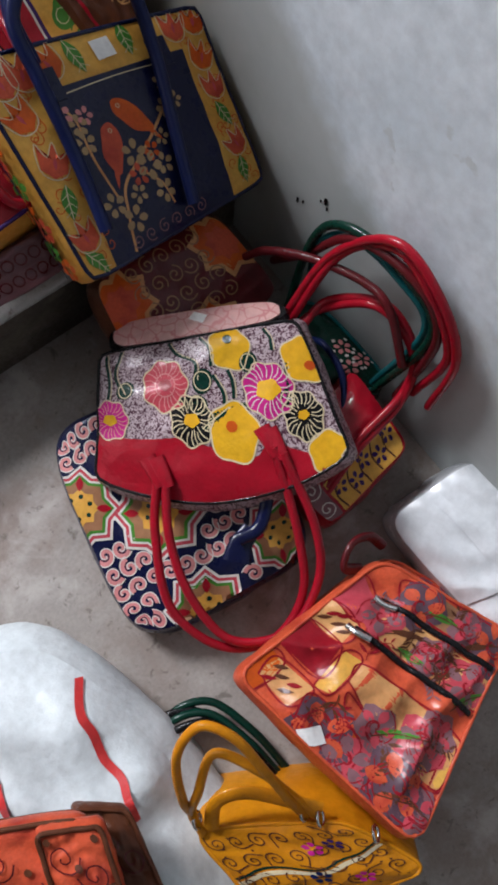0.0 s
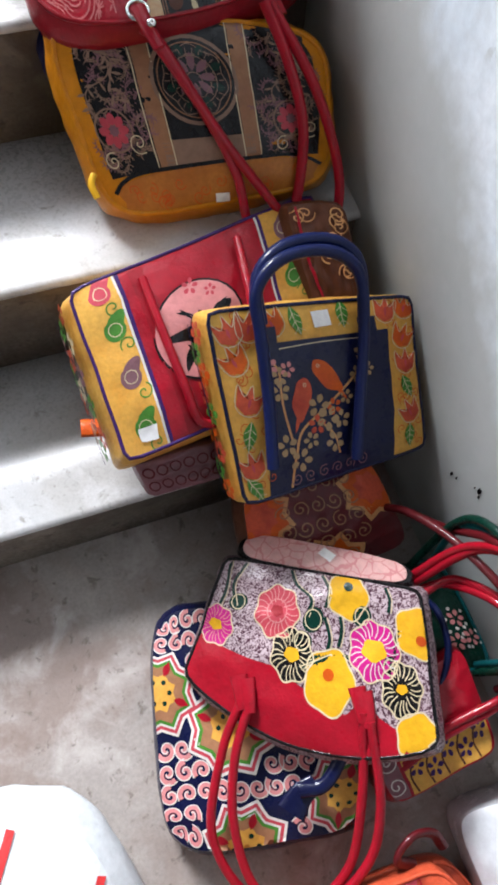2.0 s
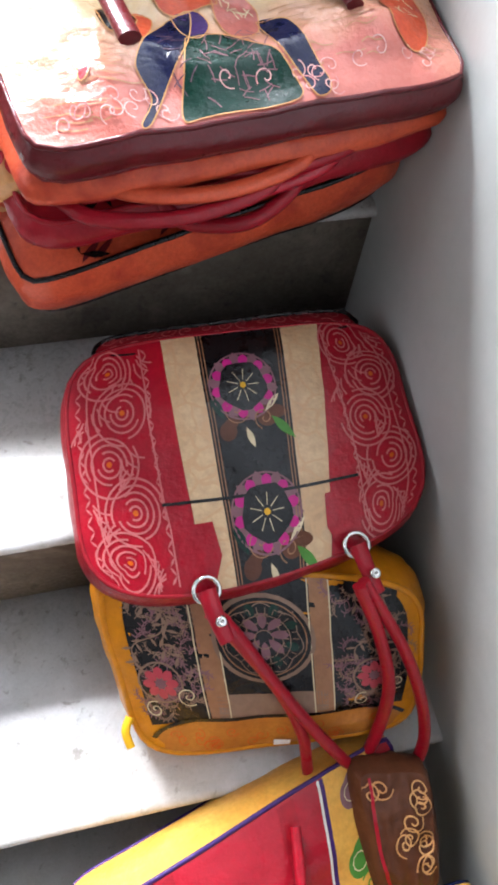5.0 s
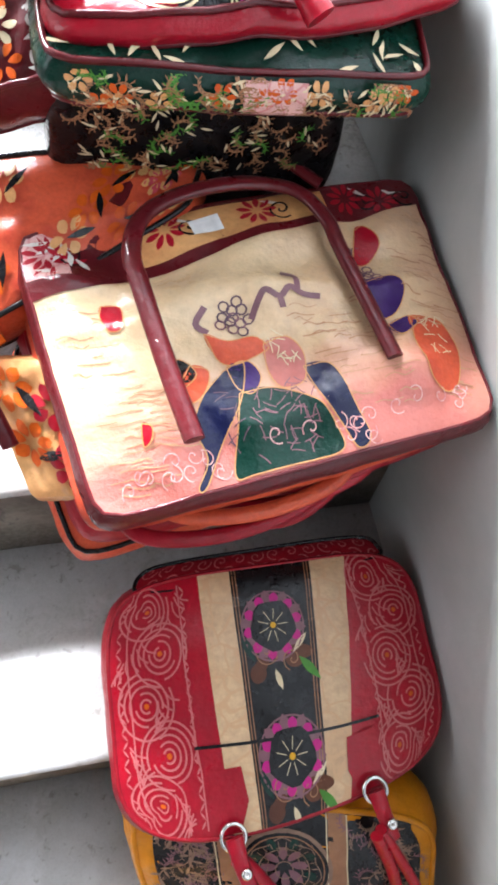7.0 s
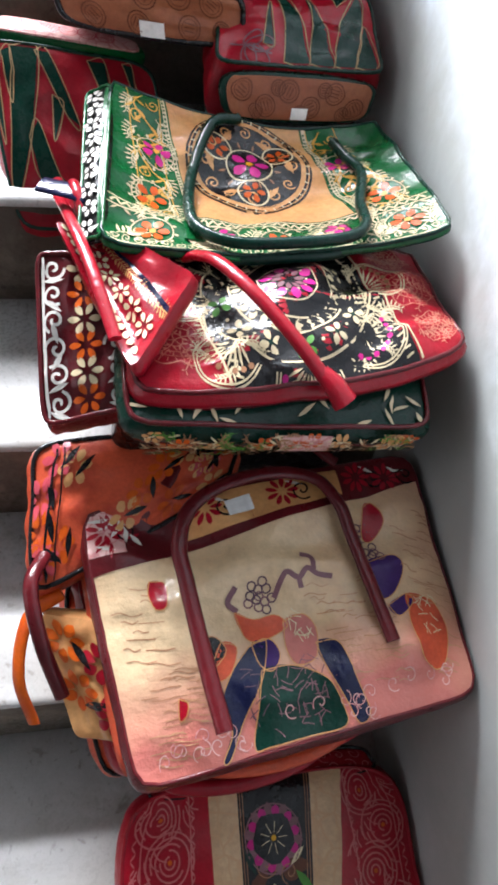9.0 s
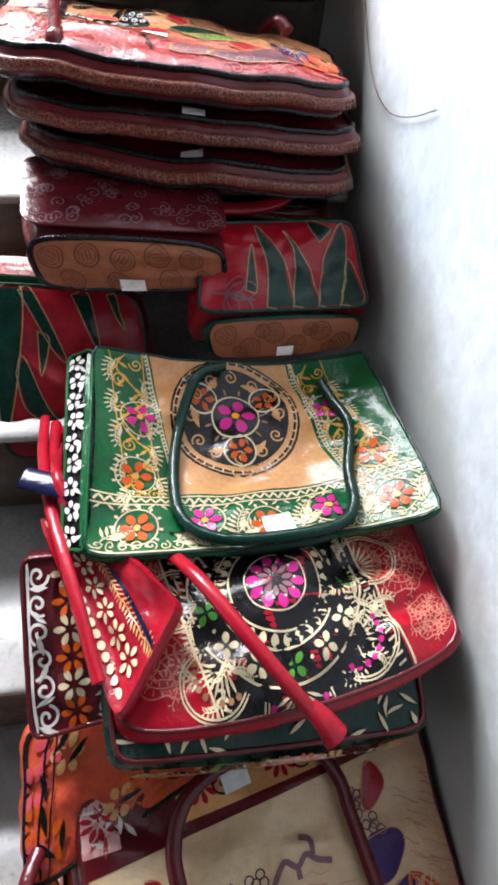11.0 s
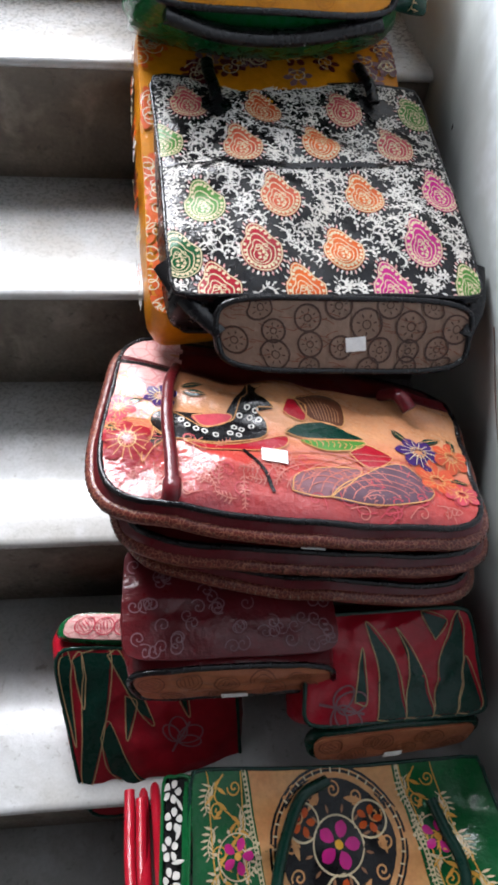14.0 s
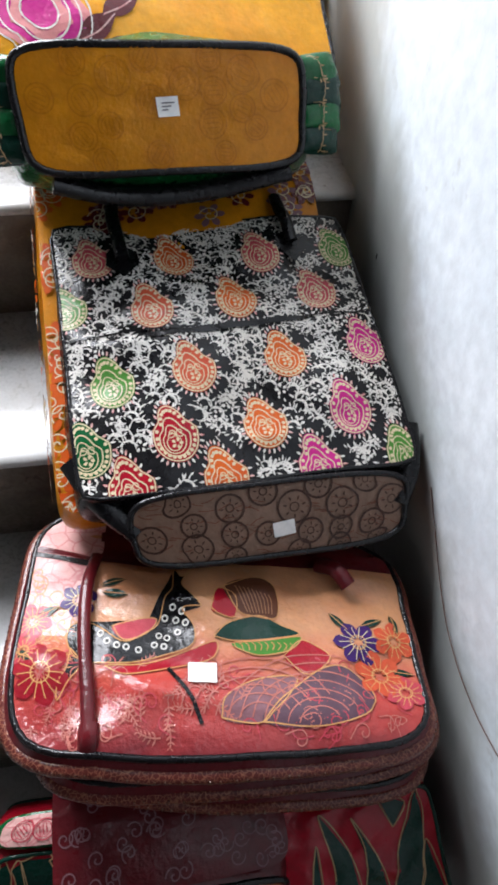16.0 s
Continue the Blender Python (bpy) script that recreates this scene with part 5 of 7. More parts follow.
for pts in ([(0.099, 0.703, 0.588), (0.118, 0.688, 0.573), (0.172, 0.620, 0.488), (0.226, 0.559, 0.420), (0.269, 0.526, 0.371), (0.312, 0.524, 0.373), (0.330, 0.560, 0.430), (0.306, 0.626, 0.522), (0.259, 0.701, 0.599)],
            [(0.104, 0.699, 0.589), (0.161, 0.634, 0.503), (0.187, 0.587, 0.444), (0.196, 0.540, 0.384), (0.241, 0.533, 0.372), (0.270, 0.562, 0.412), (0.285, 0.606, 0.487), (0.274, 0.654, 0.548), (0.252, 0.696, 0.601)]):
    strap(t, pts, INK["red"], .0075, "shoulder_strap", .8)

# orange stack under the figure bag
STACK = [((-0.077, 1.202, 0.866), (0.355, 1.237, 0.874), (0.359, 1.053, 0.831), (-0.030, 0.992, 0.758), .075, "coral"), ((-0.058, 1.222, 0.913), (0.359, 1.257, 0.920), (0.368, 1.032, 0.872), (-0.007, 0.981, 0.836), .035, "crimson"), ((-0.044, 1.227, 0.945), (0.360, 1.259, 0.941), (0.372, 1.026, 0.896), (0.006, 0.970, 0.888), .028, "coral")]
for k, (a, b, c, d, th, mat) in enumerate(STACK):
    t, p = bag("tote_bag", "orange and red printed leather tote in a stack on the stairs" if k != 1 else "crimson printed leather tote in a stack on the stairs", [a, b, c, d], th, mat, .010, .15, .014, seed=17.0 + k, pipe="black" if k == 0 else "crimson", crease=.011, group="stacked totes")
    pr = Print(p, t)
    for i in range(22):
        u, v = rnd.uniform(.02, .98), rnd.uniform(.80, .99)
        pr.leaf(INK["black" if i % 2 else "maroon"], "leaf_print", u, v, .03, .010, rnd.uniform(0, 6), 1)
    for i in range(10):
        pr.leaf(INK["black" if i % 2 else "peach"], "leaf_print", rnd.uniform(.0, .10), rnd.uniform(.05, .95), .03, .009, rnd.uniform(0, 6), 1)
    pr.done()
    if k == 1:
        strap(t, [p.at(.3, .97, .0), p.at(.35, 1.0, -.01) + Vector((0, -.015, -.01)), p.at(.5, 1.0, -.01) + Vector((0, -.03, -.02)), p.at(.62, 1.0, -.005) + Vector((0, -.018, -.008)), p.at(.66, .97, .0)], INK["crimson"], .007)
for k in range(4):
    o = Vector((.03 * k, .012 * k, .012 * (k % 2)))
    strap(t, [Vector((0.018, 0.996, 0.859)) + o, Vector((0.048, 0.966, 0.856)) + o, Vector((0.120, 0.961, 0.853)) + o, Vector((0.192, 0.978, 0.860)) + o, Vector((0.224, 1.013, 0.868)) + o], INK[("crimson", "coral", "red", "crimson")[k]], .008, "folded_strap", .7)
t, p = bag("handbag", "orange batik leather handbag with black piping on the stairs", [(-0.094, 1.304, 1.000), (0.151, 1.326, 1.000), (0.119, 1.245, 0.983), (-0.096, 1.151, 0.932)], .06, "coral", .012, .2, .012, seed=21.0, pipe="black")
pr = Print(p, t)
for i in range(18):
    u, v = rnd.uniform(.02, .95), rnd.uniform(.05, .95)
    pr.petals(INK[("orange", "rose", "peach")[i % 3]], "flower_print", u, v, .02, 6, 0, .5)
    pr.leaf(INK["black"], "leaf_print", u + .05, v, .03, .010, rnd.uniform(0, 6), 1)
pr.line(INK["black"], "line_print", [(.10, .05), (.08, .5), (.05, .98)], .003, 1)
pr.line(INK["black"], "line_print", [(.14, .05), (.13, .5), (.10, .98)], .002, 1)
pr.done()
strap(t, [(-0.081, 1.191, 0.953), (-0.092, 1.150, 0.963), (-0.082, 1.099, 0.937), (-0.065, 1.058, 0.886)], INK["maroon"], .008, flat=.6)
strap(t, [(-0.066, 1.161, 0.918), (-0.103, 1.141, 0.900), (-0.115, 1.090, 0.863), (-0.101, 1.049, 0.827)], INK["orange"], .009, "strap_end", .35)
t, p = bag("purse", "orange and black flower-printed leather purse hanging from a stack", [(-0.090, 1.140, 0.911), (-0.004, 1.118, 0.925), (0.017, 1.006, 0.873), (-0.058, 1.028, 0.839)], .03, "peach", .006, .15, .006, seed=22.0, group="", category="purse")
pr = Print(p, t)
for i, (u, v) in enumerate(((.25, .2), (.7, .35), (.3, .6), (.7, .8))):
    pr.petals(INK["red" if i % 2 else "orange"], "flower_print", u, v, .024, 7, 0, .5)
    pr.leaf(INK["black"], "leaf_print", u + .2, v + .1, .035, .014, 1 + i, 1)
pr.done()

# cream figure-print bag in clear film
t, p = bag("handbag", "glossy cream leather handbag with painted scene and maroon handles", [(-0.043, 1.226, 0.978), (0.360, 1.294, 0.970), (0.373, 1.010, 0.929), (0.008, 0.952, 0.930)], .030, "maroon", .014, .10, .008, seed=23.0, pipe="maroon", crease=.009, pipe_r=.0022)
GLOSS = leather("glossy_cream_leather", (0.80, 0.60, 0.38), (0.70, 0.44, 0.26), coat=1.0, rough=0.3, mix_scale=10.0, bump=0.5)
dyed(GLOSS, (0.50, 0.15, 0.12), (-.18, .983, 0), 1.045, .965, .05)
dyed(GLOSS, (0.62, 0.33, 0.22), (.98, .18, 0), .50, .62, .10)
sheet(p, GLOSS, t)
pr = Print(p, t)
pr.band(INK["maroon"], "top_band", 0.0, 1.0, 0.0, lambda u: .27 - .13 * u, 1, 18, 5)
pr.band(INK["peach"], "band_print", .26, .74, .02, lambda u: .215 - .10 * u, 2, 10, 4)
for u, v in ((.33, .08), (.56, .08), (.80, .07), (.90, .09), (.05, .09)):
    pr.petals(INK["red"], "flower_print", u, v, .020, 9, 3, .3)
    pr.scroll(INK["black"], "scroll_print", u + .06, v + .01, .012, .0022, 1.4, 1.0, 1, 3)
    pr.leaf(INK["white"], "leaf_print", u + .04, v - .03, .022, .006, .5, 3)
pr.band(INK["blush"], "pale_patch", .0, .10, .01, .20, 2, 8, 8)
# plain painted shapes
for mat, pts in (("navy", [(.37, .60), (.42, .59), (.39, .71), (.32, .83), (.26, .97), (.24, .97), (.28, .86), (.27, .76), (.31, .67)]),
                 ("navy", [(.56, .64), (.62, .66), (.64, .79), (.66, .90), (.65, .97), (.62, .97), (.60, .86), (.57, .75)]),
                 ("bottle", [(.39, .69), (.48, .70), (.56, .77), (.59, .88), (.58, .97), (.48, .98), (.37, .98), (.33, .93), (.36, .81)]),
                 ("coral", [(.35, .47), (.40, .51), (.46, .51), (.49, .56), (.42, .59), (.37, .57)]),
                 ("purple", [(.38, .59), (.43, .59), (.45, .65), (.42, .70), (.39, .67)]),
                 ("wash", [(.48, .54), (.54, .53), (.57, .59), (.55, .69), (.49, .70), (.47, .63)]),
                 ("black", [(.23, .56), (.28, .53), (.31, .59), (.27, .64), (.24, .64)]),
                 ("coral", [(.30, .56), (.34, .59), (.31, .67), (.27, .69), (.26, .64)]),
                 ("red", [(.15, .28), (.19, .30), (.18, .39), (.15, .39), (.14, .33)]),
                 ("red", [(.16, .71), (.18, .73), (.17, .77), (.15, .78)]),
                 ("purple", [(.76, .40), (.85, .39), (.87, .46), (.82, .54), (.76, .54)]),
                 ("purple", [(.79, .58), (.86, .55), (.87, .59), (.81, .63)]),
                 ("coral", [(.86, .55), (.93, .60), (.96, .73), (.91, .85), (.85, .79), (.84, .67)]),
                 ("red", [(.81, .16), (.84, .15), (.86, .24), (.81, .31), (.78, .29)])):
    pts = [(x - .01, min(.985, y + .045)) for x, y in pts]
    pr.patch(INK[mat], "painted_patch", pts, 1)
    pr.line(INK["peach"], "painted_outline", pts + pts[:1], .0011, 2, steps=4)
for u, v, n in ((.42, .475, 12), (.76, .315, 9), (.79, .405, 5)):
    for k in range(n):
        a = k * 2.4
        pr.ring(INK["dusk" if k % 3 else "mauve"], "curl_print", u + .0035 * math.sqrt(k) * math.cos(a) / p.w * 1.4, v + .0035 * math.sqrt(k) * math.sin(a) / p.h * 1.4, .0048, .0017, 1, n=9)
for cu, cv, n, ru, rv, mat in ((.47, .84, 46, .08, .11, "mauve"), (.52, .61, 12, .03, .05, "ivory"), (.90, .69, 14, .03, .08, "ivory"), (.35, .80, 10, .02, .1, "dusk")):
    for k in range(n):
        u, v = cu + rnd.uniform(-ru, ru), cv + rnd.uniform(-rv, rv)
        pr.line(INK[mat], "fold_print", [(-.005, -.003), (0, .001), (.004, .006)], .0010, 2, (u, v), rnd.uniform(0, 6), steps=2)
for pts in ([(.46, .495), (.49, .435), (.51, .415), (.54, .445), (.57, .415), (.60, .445), (.64, .465)], [(.59, .425), (.59, .375), (.56, .355)], [(.54, .445), (.54, .485)], [(.35, .515), (.33, .475), (.36, .425)]):
    pr.line(INK["mauve"], "painted_ribbon", pts, .006, 1, steps=4)
ripple = random.Random(81)
for u0, u1, v0, v1, n, slant in ((.88, .99, .28, .93, 34, .5), (.60, .78, .58, .90, 30, .1), (.07, .24, .66, .96, 34, .1), (.05, .16, .34, .64, 12, .2), (.54, .74, .48, .60, 10, .1)):
    for k in range(n):
        long = ripple.uniform(.008, .018)
        pr.line(INK["ripple"], "pressed_ripple", [(-long, 0), (-long * .4, ripple.uniform(-.003, .001)), (long * .3, ripple.uniform(-.001, .003)), (long, 0)], ripple.uniform(.0007, .0013), 0, (ripple.uniform(u0, u1), v0 + (v1 - v0) * (k + .5) / n), slant, steps=3)
for k in range(26):
    pr.scroll(INK["blush"], "wave_print", rnd.uniform(.06, .95), rnd.uniform(.88, .98), .008, .0011, 1.0, k, 1, 2)
for k in range(12):
    pr.leaf(INK["red" if k % 2 else "white"], "petal_print", .03 + .012 * k % .1, .04 + .013 * k, .022, .007, k * 1.3, 4)
pr.done()
price_tag(p, .428, .10, t, (.030, .020), -.1)
strap(t, [(.090, .985, .985), (.078, 1.046, .992), (.065, 1.123, 1.002), (.060, 1.165, 1.006), (.074, 1.206, 1.008), (.114, 1.236, 1.006), (.172, 1.252, 1.002), (.222, 1.244, .997), (.246, 1.212, .990), (.253, 1.180, .983), (.264, 1.13, .974), (.278, 1.06, .964)], INK["maroon"], .0085, flat=.6)
strap(t, [(.05, 1.25, .985), (.08, 1.29, .992), (.14, 1.31, .995), (.21, 1.312, .99), (.26, 1.28, .975)], INK["maroon"], .008, "back_handle", .6)

# dark floral bags under the red mandala bag
for quad, th, mat, lab, seed in (([(0.003, 1.399, 1.105), (0.288, 1.401, 1.109), (0.270, 1.281, 1.083), (0.001, 1.279, 1.080)], .20, "black", "black leather bag with pale leaf print in a stack", 24.0), ([(0.009, 1.387, 1.146), (0.323, 1.390, 1.146), (0.318, 1.224, 1.114), (0.011, 1.225, 1.135)], .035, "bottle", "dark green flower-printed leather bag in a stack", 25.0)):
    t, p = bag("tote_bag", lab, quad, th, mat, .008, .15, .010, seed=seed, pipe="maroon", group="stacked totes")
    pr = Print(p, t)
    for k in range(26):
        u, v = rnd.uniform(.02, .98), rnd.uniform(.70, .99)
        pr.leaf(INK["ivory"], "leaf_print", u, v, .022, .006, rnd.uniform(0, 6), 1)
    pr.done()
    front = Panel(p.at(0.02, 1, 0), p.at(.98, 1, 0), p.at(.98, 1, -.032 if th < .1 else -.10), p.at(.02, 1, -.032 if th < .1 else -.10), .006, .1, .001, out=(0, -1, 0))
    pr = Print(front, t, .012)
    for k in range(60):
        pr.spray(INK["tan" if k % 3 else "leaf"], "side_spray", rnd.uniform(.03, .97), rnd.uniform(.1, .9), .024, rnd.uniform(0, 6), 6, .006, 1, 1.4)
        u, v = rnd.uniform(.02, .98), rnd.uniform(.1, .9)
        pr.leaf(INK["ivory"], "side_leaf", u, v, .012, .0035, rnd.uniform(0, 6), 1)
        if k % 5 == 0 and mat == "bottle":
            pr.petals(INK["orange" if k % 2 else "peach"], "side_flower", u, v, .011, 6, 1)
    if mat == "bottle":
        pr.band(INK["blush"], "pink_patch", .48, .66, .05, .95, 1, 6, 4)
    pr.done()
t, p = bag("tote_bag", "maroon leather tote with white flower print lying on a step", [(-0.075, 1.422, 1.169), (0.018, 1.417, 1.173), (0.022, 1.278, 1.096), (-0.071, 1.271, 1.076)], .06, "maroon", .008, .15, .008, seed=26.0, pipe="maroon")
pr = Print(p, t)
for k in range(6):
    v = .10 + k * .16
    pr.petals(INK["orange" if k % 2 else "ivory"], "flower_print", .5, v, .017, 6, 1, .4)
    for s in (.18, .82):
        pr.scroll(INK["white"], "scroll_print", s, v, .011, .003, 1.3, k, 1, 1)
        pr.leaf(INK["white"], "leaf_print", s, v + .07, .022, .008, .7 * k, 1)
pr.line(INK["white"], "edge_line", [(.06, .02), (.06, .98)], .003, 1, steps=1)
pr.line(INK["white"], "edge_line", [(.94, .02), (.94, .98)], .003, 1, steps=1)
pr.done()

# red and black mandala bag
t, p = bag("tote_bag", "red and black mandala-printed leather tote with a red handle", [(0.012, 1.459, 1.149), (0.352, 1.463, 1.151), (0.359, 1.289, 1.163), (0.020, 1.246, 1.152)], .022, "red", .022, .16, .008, seed=27.0, pipe="maroon", crease=.009, sag=.10)
sheet(p, INK["red"], t)
pr = Print(p, t)
pr.band(INK["black"], "dark_panel", 0.0, 1.0, lambda v: .12 + .15 * v, lambda v: .70 + .13 * v, 0, 16, 8, True)
for a, b in ((.115, .262), (.705, .838)):
    pr.line(INK["ivory"], "edge_line", [(a, .01), ((a + b) / 2, .5), (b, .99)], .0022, 2)
MU, MV = .478, .47
def tilted(x, y):
    return MU + x / p.w, MV + y / p.h


for r, w in ((.088, .0022), (.060, .0022), (.047, .0018), (.031, .0014)):
    pr.ring(INK["ivory"], "mandala_ring", MU, MV, r, w, 1, n=36)
for k in range(28):
    a = 6.2832 * k / 28
    pr.leaf(INK["ivory"], "mandala_bead", *tilted(.0535 * math.cos(a), .0535 * math.sin(a)), .0105, .0078, a, 1, blunt=True)
pr.petals(INK["magenta"], "mandala_petal", MU, MV, .030, 10, 1, .34, .2, .52)
pr.petals(INK["mauve"], "mandala_inner", MU, MV, .019, 10, 2, .30, .5, .35)
pr.dots(INK["ivory"], "mandala_dot", [tilted(.020 * math.cos(.6283 * k), .020 * math.sin(.6283 * k)) for k in range(10)], .0014, 3)
for k in range(9):
    a = -.35 + k * .47
    at = tilted(.074 * math.cos(a), .074 * math.sin(a))
    pr.petals(INK["leaf" if k % 3 == 1 else "ivory"], "mandala_flower", *at, .0125, 4, 1, .55, a + .785, .15)
    pr.disc(INK["bottle"], "mandala_heart", *at, .0025, 2, n=8)
    a += .235
    pr.dots(INK["ivory"], "mandala_dot", [tilted(.074 * math.cos(a), .074 * math.sin(a))], .0018, 1)
for k in range(5):
    a = -.10 + k * .82
    x, y = .104 * math.cos(a), .104 * math.sin(a)
    arch = [(x + .034 * math.cos(a - 1.9 + j * .38), y + .030 * math.sin(a - 1.9 + j * .38)) for j in range(11)]
    for g in (1.0, .90):
        pr.line(INK["ivory"], "mandala_arch", [tilted(x + (q[0] - x) * g, y + (q[1] - y) * g) for q in arch], .0016, 1, steps=2)
    for j in range(9):
        b = a - 1.25 + j * .31
        pr.leaf(INK["ivory"], "mandala_fan", *tilted(x - .012 * math.cos(a) + .016 * math.cos(b), y - .012 * math.sin(a) + .015 * math.sin(b)), .017, .0036, b, 1)
        pr.disc(INK["magenta" if k in (1, 2) else "tan"], "mandala_tip", *tilted(x - .012 * math.cos(a) + .027 * math.cos(b), y - .012 * math.sin(a) + .025 * math.sin(b)), .0030, 2, n=8)
for k in range(26):
    v = .03 + k * .037
    for a, b, f in ((.135, .282, 1), (.685, .815, -1)):
        u = a + (b - a) * v
        pr.line(INK["ivory"], "edge_hatch", [(u, v), (u + f * .022, v + .012)], .0020, 1, steps=1)
for k in range(22):
    u, v = (rnd.uniform(.21, .30), rnd.uniform(.05, .95)) if k % 2 else (rnd.uniform(.68, .78), rnd.uniform(.30, .95))
    pr.spray(INK["ivory"], "spray_print", u, v, .028, rnd.uniform(0, 6), 7, .009, 1, .9)
for u, v, r in ((.875, .46, .034), (.93, .80, .024), (.07, .28, .026), (.12, .72, .034), (.87, .13, .024)):
    pr.lace(INK["stamp"], "pressed_stamp", u, v, r, .0011)
    for k in range(5):
        pr.spray(INK["stamp"], "pressed_spray", u, v, r * 1.25, k * 1.257 + .5, 6, .008, 1, .8)
pr.done()
strap(t, [(0.078, 1.405, 1.180), (0.087, 1.387, 1.197), (0.104, 1.356, 1.213), (0.133, 1.308, 1.215), (0.167, 1.263, 1.199), (0.196, 1.231, 1.175)], INK["red"], .0075, flat=.7)
m = Mesh()
m.tube([(0.189, 1.242, 1.181), (0.200, 1.231, 1.175), (0.211, 1.218, 1.164)], (.009, .014), 10, False, 3, .7)
part("handle_end", m, INK["red"], t)
strap(t, [(-0.071, 1.664, 1.102), (-0.063, 1.569, 1.143), (-0.042, 1.461, 1.187), (-0.019, 1.376, 1.195), (0.004, 1.286, 1.181)], INK["red"], .0065, "side_strap", .6)
strap(t, [(-0.057, 1.654, 1.102), (-0.049, 1.560, 1.145), (-0.028, 1.463, 1.185), (-0.008, 1.427, 1.185)], INK["red"], .0065, "side_strap", .6)
fold = Panel((-0.059, 1.467, 1.179), (0.014, 1.428, 1.190), (0.078, 1.339, 1.215), (0.017, 1.252, 1.176), -.012, .1, .008, 3.0)
body(fold, .02, INK["red"], t, "side_fold", .004, 14)
pr = Print(fold, t, .001)
for k in range(6):
    pr.petals(INK["ivory"], "side_flower", .33, .12 + k * .15, .013, 6, 0, .4)
    pr.spray(INK["peach"], "side_spray", .55, .10 + k * .15, .03, 1.2, 5, .010, 0)
pr.line(INK["navy"], "side_piping", [(.62, .02), (.66, .5), (.6, .98)], .005, 1)
for k in range(16):
    pr.disc(INK["ivory"], "side_dot", .12, .04 + k * .06, .004, 1, n=8)
pr.done()

# green handbag with a peach mandala panel
t, p = bag("handbag", "glossy green leather handbag with a peach mandala panel and dark handles", [(0.005, 1.657, 1.235), (0.343, 1.658, 1.207), (0.359, 1.406, 1.226), (-0.008, 1.401, 1.205)], .008, "green", -.013, .05, .003, seed=28.0, pipe="bottle", crease=.007, pipe_r=.0022, dip=.027)
sheet(p, INK["green"], t)
pr = Print(p, t)
pr.band(INK["peach"], "peach_panel", 0.0, .70, lambda v: .185 + .13 * v, lambda v: .695 + .12 * v, 0, 14, 14, True)
for r, mat, la in ((.080, "black", 1), (.077, "peach", 2), (.066, "black", 3), (.030, "ivory", 4), (.028, "black", 5)):
    pr.disc(INK[mat], "mandala_disc", .478, .30, r, la, n=30)
pr.ring(INK["black"], "mandala_twist", .478, .30, .0735, .003, 3, n=30)
pr.rays(INK["ivory"], "mandala_stroke", .478, .30, .071, .0765, 40, .0018, 4)
pr.petals(INK["magenta"], "mandala_petal", .478, .30, .025, 5, 6, .55)
pr.disc(INK["yellow"], "mandala_centre", .478, .30, .005, 7, n=10)
for k in range(3):
    a = -1.57 + k * 2.094 + 1.047
    cu, cv = .478 + .046 * math.cos(a) / p.w, .30 + .046 * math.sin(a) / p.h
    pr.petals(INK["orange"], "mandala_flower", cu, cv, .015, 5, 5, .5)
    pr.ring(INK["ivory"], "mandala_loop", cu, cv, .019, .0022, 5)
for k in range(12):
    a = k * .5236
    pr.scroll(INK["peach"], "mandala_scroll", .478 + .054 * math.cos(a) / p.w, .30 + .054 * math.sin(a) / p.h, .008, .0020, 1.4, a, 1 if k % 2 else -1, 4)
    pr.leaf(INK["tan"], "mandala_bud", .478 + .036 * math.cos(a + .26) / p.w, .30 + .036 * math.sin(a + .26) / p.h, .010, .0045, a + .26, 4)
for k in range(6):
    a = k * 1.047
    pr.leaf(INK["peach"], "mandala_leaf", .478 + .050 * math.cos(a) / p.w, .30 + .050 * math.sin(a) / p.h, .026, .010, a + 1.2, 4)
for a, b in ((.170, .268), (.710, .800)):
    pr.line(INK["ivory"], "dash_line", [(a, .0), (b, .70)], .005, 1, steps=1)
    for k in range(36):
        pr.disc(INK["green"], "dash", a + (b - a) * k / 36, .012 + k * .0190, .0016, 2, n=6)
for u, v, mat in ((.153, .314, "magenta"), (.135, .60, "orange"), (.800, .30, "magenta"), (.889, .609, "orange"), (.139, .87, "orange"), (.90, .87, "orange"), (.335, .84, "magenta"), (.705, .85, "magenta"), (.520, .88, "orange")):
    pr.petals(INK[mat], "flower_print", u, v, .018, 5 if v < .8 else 6, 3, .5)
    pr.disc(INK["pale_yellow"], "flower_centre", u, v, .004, 4, n=8)
    pr.ring(INK["ivory"], "flower_ring", u, v, .0215, .0014, 2)
    pr.petals(INK["ivory"], "flower_fringe", u, v, .027, 12, 2, .12, .1, .82)
for a0, a1, wide in ((.105, .165, .055), (.775, .885, .055)):
    for e in (-1, 1):
        pr.line(INK["pale_yellow"], "vine_border", [(a0 + e * wide, .01), ((a0 + a1) / 2 + e * wide * .9, .4), (a1 + e * wide, .71)], .0013, 1, steps=4)
    pr.vine(INK["pale_yellow"], "vine_print", a0, .02, a1, .70, .013, 5, .014, .0016, 1)
    for k in range(9):
        v = .05 + k * .078
        a = a0 + (a1 - a0) * v / .7
        f = 1 if k % 2 else -1
        pr.spray(INK["ivory"], "spray_print", a + f * .034, v, .030, 1.57 - f * 1.1, 6, .010, 1, f * .7)
        pr.scroll(INK["pale_yellow"], "curl_print", a - f * .03, v + .02, .0075, .0015, 1.5, k, f, 1)
